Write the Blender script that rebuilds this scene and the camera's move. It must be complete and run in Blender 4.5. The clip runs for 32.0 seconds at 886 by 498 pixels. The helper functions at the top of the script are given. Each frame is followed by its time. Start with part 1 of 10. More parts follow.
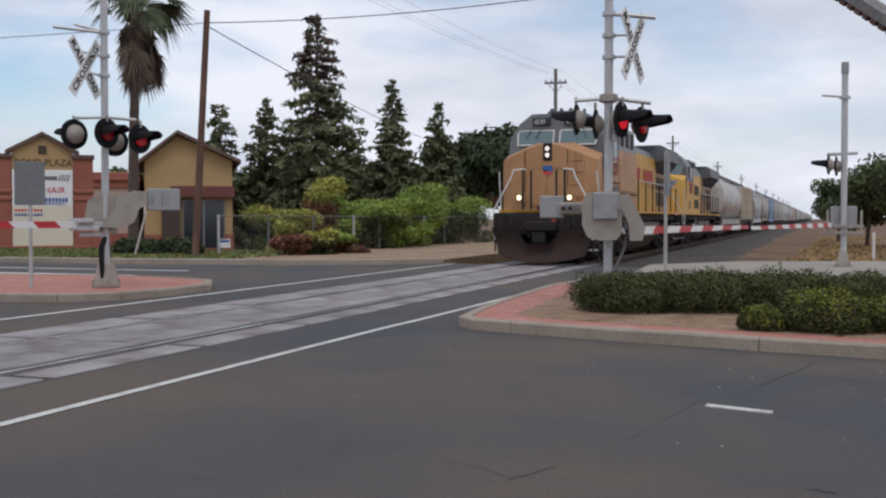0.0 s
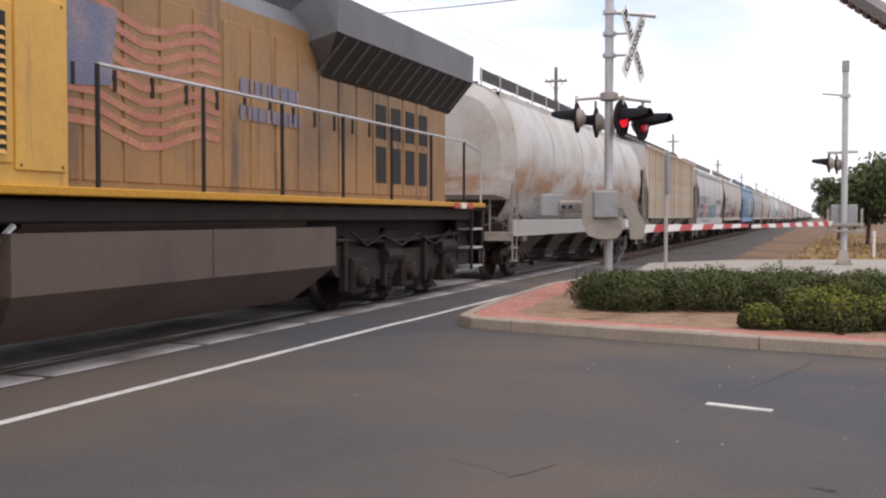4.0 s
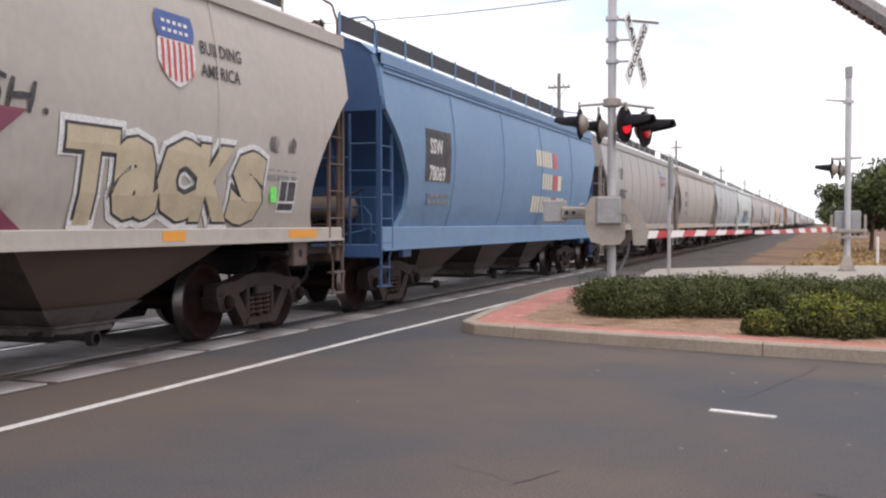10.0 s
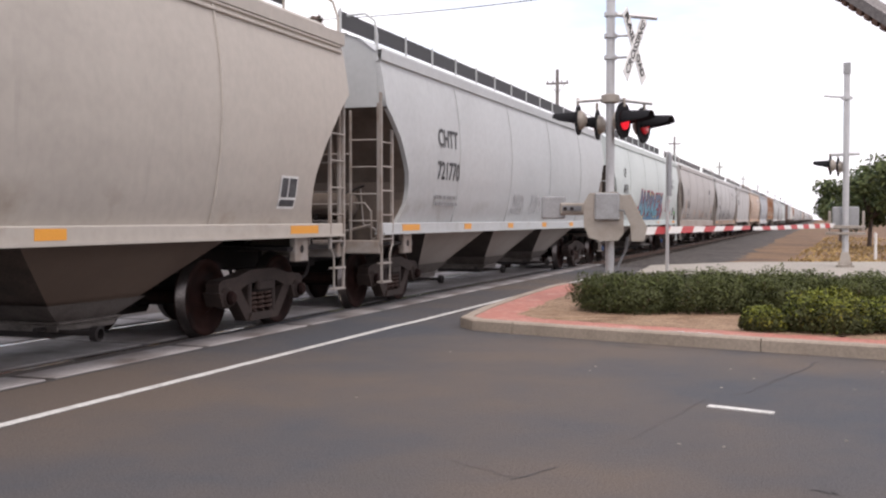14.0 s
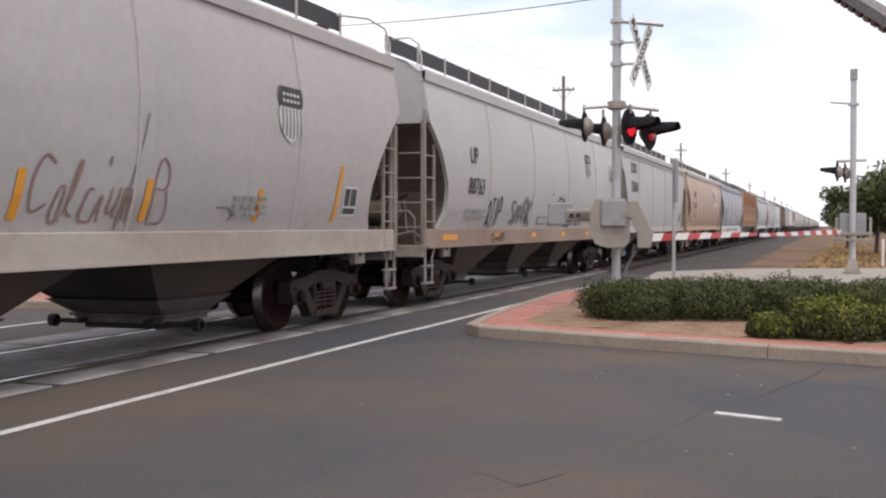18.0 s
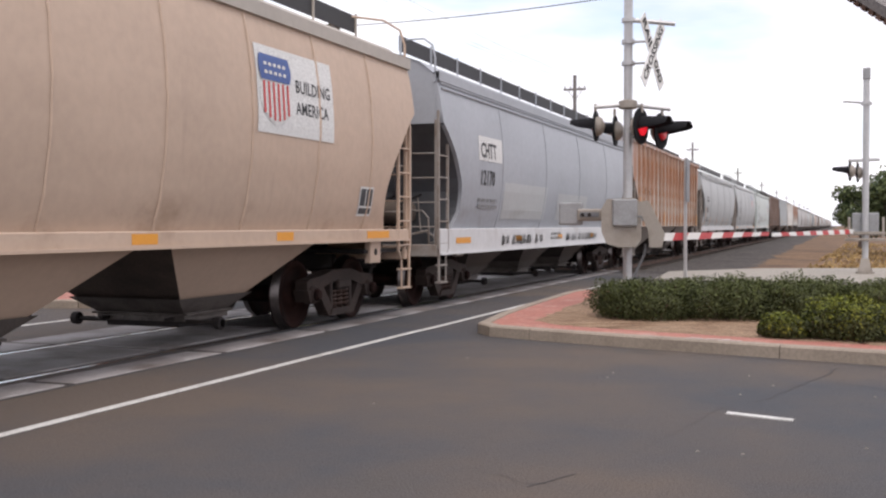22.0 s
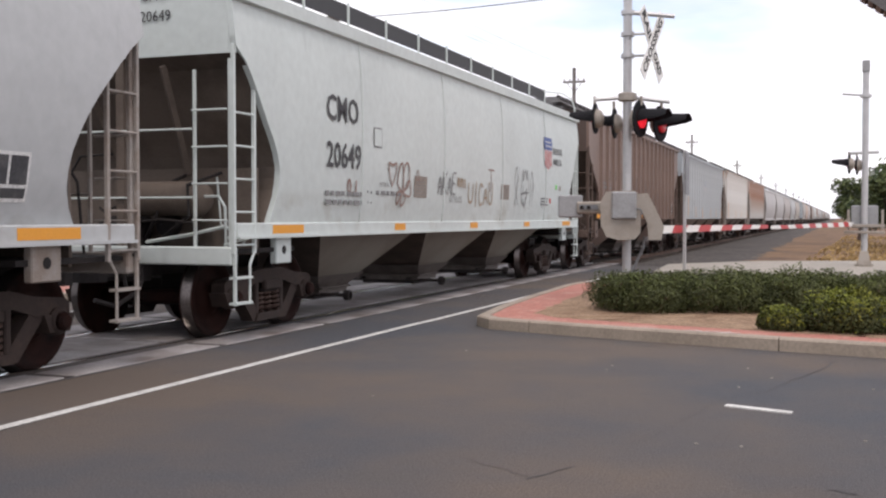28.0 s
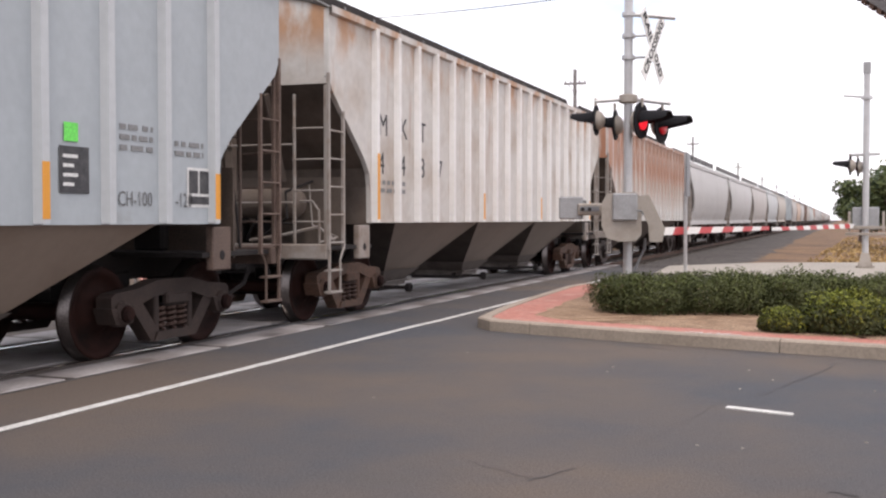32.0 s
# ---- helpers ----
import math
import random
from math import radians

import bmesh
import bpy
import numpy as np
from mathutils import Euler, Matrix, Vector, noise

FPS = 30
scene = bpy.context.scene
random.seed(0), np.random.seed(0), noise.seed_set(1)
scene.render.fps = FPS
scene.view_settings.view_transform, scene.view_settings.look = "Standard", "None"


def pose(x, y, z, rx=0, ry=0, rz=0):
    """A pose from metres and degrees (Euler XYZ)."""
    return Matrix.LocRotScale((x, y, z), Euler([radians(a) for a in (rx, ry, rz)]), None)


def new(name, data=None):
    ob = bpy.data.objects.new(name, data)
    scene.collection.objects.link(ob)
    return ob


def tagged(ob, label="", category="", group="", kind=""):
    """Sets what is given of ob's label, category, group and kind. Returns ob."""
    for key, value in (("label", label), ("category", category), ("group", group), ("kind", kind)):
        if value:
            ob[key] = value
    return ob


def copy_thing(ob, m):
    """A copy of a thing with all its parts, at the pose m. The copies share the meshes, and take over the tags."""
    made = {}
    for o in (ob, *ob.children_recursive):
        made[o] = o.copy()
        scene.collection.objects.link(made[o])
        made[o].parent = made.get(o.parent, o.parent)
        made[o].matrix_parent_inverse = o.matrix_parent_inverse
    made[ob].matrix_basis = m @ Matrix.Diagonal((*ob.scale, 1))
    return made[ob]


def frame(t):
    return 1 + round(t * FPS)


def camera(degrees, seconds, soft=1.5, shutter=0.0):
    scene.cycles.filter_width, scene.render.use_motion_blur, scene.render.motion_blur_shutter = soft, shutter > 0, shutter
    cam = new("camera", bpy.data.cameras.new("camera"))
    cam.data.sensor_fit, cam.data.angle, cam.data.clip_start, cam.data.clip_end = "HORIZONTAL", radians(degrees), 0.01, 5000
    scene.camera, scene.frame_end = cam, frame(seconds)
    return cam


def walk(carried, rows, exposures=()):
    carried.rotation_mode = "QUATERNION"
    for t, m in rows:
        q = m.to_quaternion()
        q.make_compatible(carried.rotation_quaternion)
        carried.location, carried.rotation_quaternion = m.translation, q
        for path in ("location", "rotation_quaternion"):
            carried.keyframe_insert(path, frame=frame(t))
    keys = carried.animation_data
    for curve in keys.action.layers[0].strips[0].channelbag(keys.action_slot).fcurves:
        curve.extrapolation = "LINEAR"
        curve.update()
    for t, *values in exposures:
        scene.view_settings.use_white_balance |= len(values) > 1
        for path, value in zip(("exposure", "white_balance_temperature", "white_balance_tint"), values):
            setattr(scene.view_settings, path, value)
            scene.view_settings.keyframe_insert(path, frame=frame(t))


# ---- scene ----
# ---- camera and its way ----
H_EYE = 1.377
YAW, TILT = 19.263, 1.628
cam = camera(44.85, 32.0, soft=2.25)
# drift of the hand-held camera: seconds, right and down, in minutes of arc
DRIFT = """0 0 0;.5 -1.6 -3.1;1 -4.4 -4.8;1.5 -4.8 -6.4;2 -3.2 -7;2.5 -1.5 -4.6;3 0 -2.6;3.5 .3 -1.6;4.5 1 -4;5.5 1.8 -4;6 2.8 -.2;6.5 3.3 0;
7 4.4 1.7;7.5 4.7 4.6;8 5 5.7;8.5 6 6.2;9 6 6.7;9.5 6.1 7.4;10 6 7.9;10.5 5 6.6;11 4.5 4.9;11.5 4.4 4.3;12 3.4 4.4;12.5 2.6 4.4;13 1.8 .4;13.5 2 -.2;14 3 1;14.5 3.4 1.6;
15.5 4.5 3;16.5 6.1 4.7;17 6.6 6.2;17.5 9.2 10.4;18 14 12.5;18.5 20.5 12.7;19 27.2 11;19.5 30.6 10.2;20 32 9.4;20.5 33.2 10.3;21 33.6 10.7;21.5 33.6 11;22 33.6 11.8;22.5 34 12;23 34.2 11.7;
23.5 34.8 10.8;24 35 9.6;24.5 34 10.6;25 35 9.4;25.5 34 7.6;26.5 33 2;27.5 32 -4.4;28 32.2 -1.2;28.5 32.4 1.4;29 32 2.1;29.5 32.2 1.5;30 32.2 1.8;30.5 33.2 2;31 33.8 1.6;31.5 33.8 1.8;32 33.8 1.8"""
STEP = 0.03016     # degrees for each unit of drift
path = []
for row in DRIFT.split(";"):
    t, dx, dy = (float(v) for v in row.split())
    path.append((t, pose(0, 0, H_EYE, 90 - TILT + dy * STEP, 0, YAW + dx * STEP)))
EXPOSURES = [(0, -0.2, 6250, 11.0), (1, -0.08, 6300, 12.0), (2, 0.12, 6550, 14.0), (3, 0.36, 6700, 15.0), (6, 0.58, 6700, 15.0), (9, 0.62, 6700, 15.0), (12, 0.7, 6775, 16.5), (14, 0.7, 6783, 16.7), (17, 0.44, 6733, 15.7), (19, 0.52, 6700, 15.0), (22, 0.54, 6700, 15.0), (25, 0.58, 6700, 15.0), (28, 0.54, 6742, 15.4), (29, 0.45, 6757, 15.6), (30, 0.68, 6771, 15.7), (31, 0.8, 6785, 15.9), (32, 0.8, 6800, 16.0)]
walk(cam, path, EXPOSURES)

# ---- light ----
SUN_EL, SUN_AZ = 62.0, 150.0    # overcast midday, the sun high behind the camera
world = bpy.data.worlds.new("sky")
scene.world = world
world.use_nodes = True


def sky_nodes():
    nt = world.node_tree
    nt.nodes.clear()
    out = nt.nodes.new("ShaderNodeOutputWorld")
    bg = nt.nodes.new("ShaderNodeBackground")
    sky = nt.nodes.new("ShaderNodeTexSky")
    sky.sky_type, sky.sun_disc = "NISHITA", False
    sky.sun_elevation, sky.sun_rotation = radians(SUN_EL), radians(SUN_AZ)
    gain = nt.nodes.new("ShaderNodeVectorMath")
    gain.operation = "SCALE"
    gain.inputs["Scale"].default_value = 0.135
    nt.links.new(sky.outputs[0], gain.inputs[0])
    tc = nt.nodes.new("ShaderNodeTexCoord")
    mp = nt.nodes.new("ShaderNodeMapping")
    mp.inputs["Scale"].default_value = (1.0, 1.0, 3.6)
    mp.inputs["Location"].default_value = (0.35, 0.1, 0.2)
    nt.links.new(tc.outputs["Generated"], mp.inputs[0])
    nz = nt.nodes.new("ShaderNodeTexNoise")
    nz.inputs["Scale"].default_value, nz.inputs["Detail"].default_value = 2.6, 6
    nz.inputs["Roughness"].default_value = 0.52
    nt.links.new(mp.outputs[0], nz.inputs["Vector"])
    west = nt.nodes.new("ShaderNodeVectorMath")
    west.operation = "DOT_PRODUCT"
    west.inputs[1].default_value = (-0.69, 0.72, 0.08)
    nt.links.new(tc.outputs["Generated"], west.inputs[0])
    thin = nt.nodes.new("ShaderNodeMapRange")
    thin.inputs["From Min"].default_value, thin.inputs["From Max"].default_value = 0.955, 0.995
    thin.inputs["To Min"].default_value, thin.inputs["To Max"].default_value = 0.0, 0.16
    nt.links.new(west.outputs["Value"], thin.inputs[0])
    cover = nt.nodes.new("ShaderNodeMath")
    cover.operation = "SUBTRACT"
    rmp = nt.nodes.new("ShaderNodeMapRange")
    rmp.inputs["From Min"].default_value, rmp.inputs["From Max"].default_value = 0.25, 0.46
    nt.links.new(nz.outputs[0], cover.inputs[0])
    nt.links.new(thin.outputs[0], cover.inputs[1])
    nt.links.new(cover.outputs[0], rmp.inputs[0])
    nz2 = nt.nodes.new("ShaderNodeTexNoise")
    nz2.inputs["Scale"].default_value, nz2.inputs["Detail"].default_value = 3.4, 5
    nt.links.new(mp.outputs[0], nz2.inputs["Vector"])
    ramp = nt.nodes.new("ShaderNodeValToRGB")
    ramp.color_ramp.elements[0].position, ramp.color_ramp.elements[0].color = 0.36, (0.62, 0.65, 0.73, 1)
    ramp.color_ramp.elements[1].position, ramp.color_ramp.elements[1].color = 0.62, (0.9, 0.91, 0.96, 1)
    nt.links.new(nz2.outputs[0], ramp.inputs[0])
    mix = nt.nodes.new("ShaderNodeMix")
    mix.data_type = "RGBA"
    nt.links.new(rmp.outputs[0], mix.inputs["Factor"])
    nt.links.new(gain.outputs[0], mix.inputs["A"])
    nt.links.new(ramp.outputs[0], mix.inputs["B"])
    nt.links.new(mix.outputs["Result"], bg.inputs["Color"])
    bg.inputs["Strength"].default_value = 1.12
    nt.links.new(bg.outputs[0], out.inputs[0])


sky_nodes()
sun = new("sun", bpy.data.lights.new("sun", "SUN"))
sun.data.energy, sun.data.angle, sun.data.color = 0.9, radians(14), (1.0, 0.95, 0.88)
sun.matrix_world = pose(0, -20, 50, 90 - SUN_EL, 0, 180 - SUN_AZ)


# ---- materials ----
def node(nt, kind, **vals):
    n = nt.nodes.new(kind)
    for k, v in vals.items():
        n.inputs[k].default_value = v
    return n


def material(name, base, rough=0.6, metal=0.0, alt=None, scale=3.0, alt_range=(0.45, 0.7), bump=0.1, grain=60.0,
             grain_mix=0.18, spec=0.4, streak=None, island=False, obj_rand=0.0, coord="Object", band=None):
    """A surface with a large stain layer (alt), fine grain and bump. streak: (colour, amount) for runs down a wall."""
    m = bpy.data.materials.new(name)
    m.use_nodes = True
    nt = m.node_tree
    bsdf = nt.nodes["Principled BSDF"]
    bsdf.inputs["Roughness"].default_value, bsdf.inputs["Metallic"].default_value = rough, metal
    bsdf.inputs["Specular IOR Level"].default_value = spec
    tc = nt.nodes.new("ShaderNodeTexCoord")
    src = tc.outputs[coord]
    col = nt.nodes.new("ShaderNodeRGB")
    col.outputs[0].default_value = (*base, 1)
    last = col.outputs[0]

    def mixin(fac, a, b, mode="MIX"):
        mx = nt.nodes.new("ShaderNodeMix")
        mx.data_type, mx.blend_type = "RGBA", mode
        if hasattr(fac, "links"):
            nt.links.new(fac, mx.inputs["Factor"])
        else:
            mx.inputs["Factor"].default_value = fac
        for key, v in (("A", a), ("B", b)):
            if hasattr(v, "links"):
                nt.links.new(v, mx.inputs[key])
            else:
                mx.inputs[key].default_value = (*v, 1)
        return mx.outputs["Result"]

    def ranged(val, lo, hi, top=1.0):
        r = nt.nodes.new("ShaderNodeMapRange")
        r.inputs["From Min"].default_value, r.inputs["From Max"].default_value = lo, hi
        r.inputs["To Max"].default_value = top
        nt.links.new(val, r.inputs[0])
        return r.outputs[0]

    if alt is not None:
        n = node(nt, "ShaderNodeTexNoise", Scale=scale, Detail=5.0, Roughness=0.6)
        nt.links.new(src, n.inputs["Vector"])
        last = mixin(ranged(n.outputs[0], *alt_range), last, alt)
    if streak is not None:
        mp = nt.nodes.new("ShaderNodeMapping")
        mp.inputs["Scale"].default_value = (1.0, 1.0, 0.12)
        nt.links.new(src, mp.inputs[0])
        n = node(nt, "ShaderNodeTexNoise", Scale=streak[2] if len(streak) > 2 else 4.0, Detail=5.0, Roughness=0.65)
        nt.links.new(mp.outputs[0], n.inputs["Vector"])
        last = mixin(ranged(n.outputs[0], 0.62 - streak[1], 0.62 - streak[1] + 0.16), last, streak[0])
    if band is not None:
        # stains gathered in a belt between two heights: colour, low, high, stretch along the wall and up it, threshold
        colour, lo, hi, (sy, sz), cut = band
        sep = nt.nodes.new("ShaderNodeSeparateXYZ")
        nt.links.new(src, sep.inputs[0])
        mp = nt.nodes.new("ShaderNodeMapping")
        mp.inputs["Scale"].default_value = (sy, sy, sz)
        nt.links.new(src, mp.inputs[0])
        n = node(nt, "ShaderNodeTexNoise", Scale=1.0, Detail=6.0, Roughness=0.62)
        nt.links.new(mp.outputs[0], n.inputs["Vector"])
        add = nt.nodes.new("ShaderNodeMath")
        add.operation = "MULTIPLY"
        soft_edge = 0.3 * (hi - lo)
        nt.links.new(ranged(sep.outputs[2], lo - soft_edge, lo + soft_edge), add.inputs[0])
        nt.links.new(ranged(sep.outputs[2], hi + soft_edge, hi - soft_edge), add.inputs[1])
        both = nt.nodes.new("ShaderNodeMath")
        both.operation = "MULTIPLY"
        nt.links.new(add.outputs[0], both.inputs[0])
        nt.links.new(ranged(n.outputs[0], cut, cut + 0.16, 0.85), both.inputs[1])
        last = mixin(both.outputs[0], last, colour)
    g = node(nt, "ShaderNodeTexNoise", Scale=grain, Detail=3.0)
    nt.links.new(src, g.inputs["Vector"])
    gr = nt.nodes.new("ShaderNodeValToRGB")
    gr.color_ramp.elements[0].position, gr.color_ramp.elements[0].color = 0.3, (1 - grain_mix * 2, 1 - grain_mix * 2, 1 - grain_mix * 2, 1)
    gr.color_ramp.elements[1].position, gr.color_ramp.elements[1].color = 0.7, (1 + grain_mix, 1 + grain_mix, 1 + grain_mix, 1)
    nt.links.new(g.outputs[0], gr.inputs[0])
    last = mixin(1.0, last, gr.outputs[0], "MULTIPLY")
    if island or obj_rand:
        if island:
            geo = nt.nodes.new("ShaderNodeNewGeometry")
            rv = geo.outputs["Random Per Island"]
        else:
            info = nt.nodes.new("ShaderNodeObjectInfo")
            rv = info.outputs["Random"]
        amt = obj_rand or 0.35
        rr = nt.nodes.new("ShaderNodeMapRange")
        rr.inputs["To Min"].default_value, rr.inputs["To Max"].default_value = 1 - amt, 1 + amt
        nt.links.new(rv, rr.inputs[0])
        cmb = nt.nodes.new("ShaderNodeCombineXYZ")
        for i in range(3):
            nt.links.new(rr.outputs[0], cmb.inputs[i])
        last = mixin(1.0, last, cmb.outputs[0], "MULTIPLY")
    nt.links.new(last, bsdf.inputs["Base Color"])
    if bump:
        b = nt.nodes.new("ShaderNodeBump")
        b.inputs["Strength"].default_value, b.inputs["Distance"].default_value = bump, 0.02
        nt.links.new(g.outputs[0], b.inputs["Height"])
        nt.links.new(b.outputs[0], bsdf.inputs["Normal"])
    return m


def glowing(name, colour, strength):
    m = bpy.data.materials.new(name)
    m.use_nodes = True
    b = m.node_tree.nodes["Principled BSDF"]
    b.inputs["Base Color"].default_value = (*colour, 1)
    b.inputs["Emission Color"].default_value = (*colour, 1)
    b.inputs["Emission Strength"].default_value = strength
    b.inputs["Roughness"].default_value = 0.3
    return m


ASPHALT = material("asphalt", (0.108, 0.083, 0.067), 0.85, alt=(0.058, 0.06, 0.068), scale=0.2, alt_range=(0.4, 0.58), streak=((0.078, 0.069, 0.064), .05, 0.7), bump=0.45, grain=70, grain_mix=0.2)
PATCH = material("asphalt patch", (0.075, 0.06, 0.052), 0.9, alt=(0.058, 0.052, 0.05), scale=0.8, bump=0.35, grain=90, grain_mix=0.25)
CRACK = material("crack filler", (0.052, 0.048, 0.047), 0.8, bump=0.1)
LINE_WHITE = material("road paint white", (0.6, 0.59, 0.56), 0.7, alt=(0.33, 0.31, 0.29), scale=4, alt_range=(0.5, 0.75), grain=70)
CONCRETE = material("concrete", (0.335, 0.305, 0.26), 0.85, alt=(0.3, 0.27, 0.23), scale=1.8, bump=0.2, grain=45)
PANEL = material("crossing panel concrete", (0.31, 0.29, 0.285), 0.7, alt=(0.13, 0.105, 0.095), scale=1.1, alt_range=(0.42, 0.68), bump=0.2, grain=40, grain_mix=0.1, obj_rand=0.14)
KERB = material("weathered kerb concrete", (0.33, 0.275, 0.22), 0.9, alt=(0.24, 0.2, 0.16), scale=1.5, bump=0.15, grain=30, grain_mix=0.08)
FLANGE = material("greasy flangeway", (0.022, 0.017, 0.014), 0.8, alt=(0.04, 0.028, 0.022), scale=3)
PANEL_HOLE = material("panel recess", (0.06, 0.058, 0.056), 0.9)
BRICKRED = material("stamped red paving", (0.42, 0.17, 0.13), 0.85, alt=(0.5, 0.3, 0.25), scale=3, alt_range=(0.5, 0.75), bump=0.3, grain=35)
STEEL_RAIL = material("rail steel", (0.68, 0.66, 0.64), 0.22, metal=0.95, bump=0.05, grain=30)
RAIL_RUST = material("rail web rust", (0.11, 0.06, 0.04), 0.8, alt=(0.06, 0.04, 0.03), scale=5)
RUBBER = material("black rubber", (0.01, 0.01, 0.011), 0.7)
DIRT = material("dry ground", (0.2, 0.115, 0.06), 0.95, alt=(0.1, 0.06, 0.036), scale=0.3, alt_range=(0.4, 0.65), bump=0.6, grain=14, grain_mix=0.22)
SAND = material("sandy verge", (0.36, 0.26, 0.17), 0.95, alt=(0.27, 0.18, 0.11), scale=0.4, alt_range=(0.4, 0.65), bump=0.6, grain=14, grain_mix=0.2)
MULCH = material("dry mulch", (0.33, 0.22, 0.14), 0.95, alt=(0.2, 0.115, 0.068), scale=3.0, bump=0.8, grain=40, grain_mix=0.3)
BALLAST = material("ballast stone", (0.085, 0.072, 0.064), 0.95, alt=(0.045, 0.037, 0.033), scale=0.5, bump=1.0, grain=7, grain_mix=0.42)
TIE = material("tie wood", (0.07, 0.055, 0.045), 0.9, alt=(0.12, 0.1, 0.08), scale=4)
FENCE_GREY = material("weathered fence wire", (0.2, 0.2, 0.2), 0.6, metal=0.2, bump=0.0)
GALV = material("galvanised steel", (0.48, 0.48, 0.48), 0.45, metal=0.35, alt=(0.42, 0.42, 0.43), scale=3, bump=0.01, grain=20, grain_mix=0.03)
BOX_GREY = material("grey enamel", (0.31, 0.315, 0.32), 0.5, alt=(0.25, 0.25, 0.25), scale=4, bump=0.03, grain_mix=0.1)
CAST = material("cast aluminium", (0.34, 0.305, 0.265), 0.5, metal=0.2, alt=(0.26, 0.225, 0.19), scale=3, bump=0.02, grain_mix=0.05)
SIGNAL_BLACK = material("matt black paint", (0.016, 0.016, 0.018), 0.8, spec=0.12, bump=0.02)
SIGN_BACK = material("sign back aluminium", (0.2, 0.21, 0.22), 0.5, metal=0.3, alt=(0.17, 0.17, 0.18), scale=3, bump=0.02, grain_mix=0.08)
SIGN_WHITE = material("white reflective sheet", (0.8, 0.8, 0.78), 0.5, alt=(0.66, 0.65, 0.6), scale=6, bump=0.0, grain_mix=0.05)
SIGN_INK = material("black letters", (0.02, 0.02, 0.02), 0.6, bump=0.0)
GATE_RED = material("red reflective stripe", (0.5, 0.03, 0.035), 0.45, bump=0.0, grain_mix=0.06)
GATE_WHITE = material("white gate arm", (0.78, 0.77, 0.74), 0.45, bump=0.0, grain_mix=0.06)
LENS_RED = glowing("lit red lens", (0.75, 0.015, 0.03), 0.55)
LENS_DARK = material("unlit red lens", (0.3, 0.008, 0.014), 0.25, bump=0.0)
LENS_DIM = glowing("dimming red lens", (0.6, 0.012, 0.024), 0.06)
GREY_WOOD = material("weathered grey pole wood", (0.22, 0.2, 0.19), 0.9, alt=(0.16, 0.145, 0.14), scale=3, bump=0.2)
POLE_WOOD = material("creosoted pole wood", (0.13, 0.07, 0.05), 0.9, alt=(0.09, 0.055, 0.04), scale=3, streak=((0.2, 0.12, 0.09), 0.1), bump=0.3)
CABLE = material("black cable", (0.02, 0.02, 0.022), 0.6, bump=0.0)


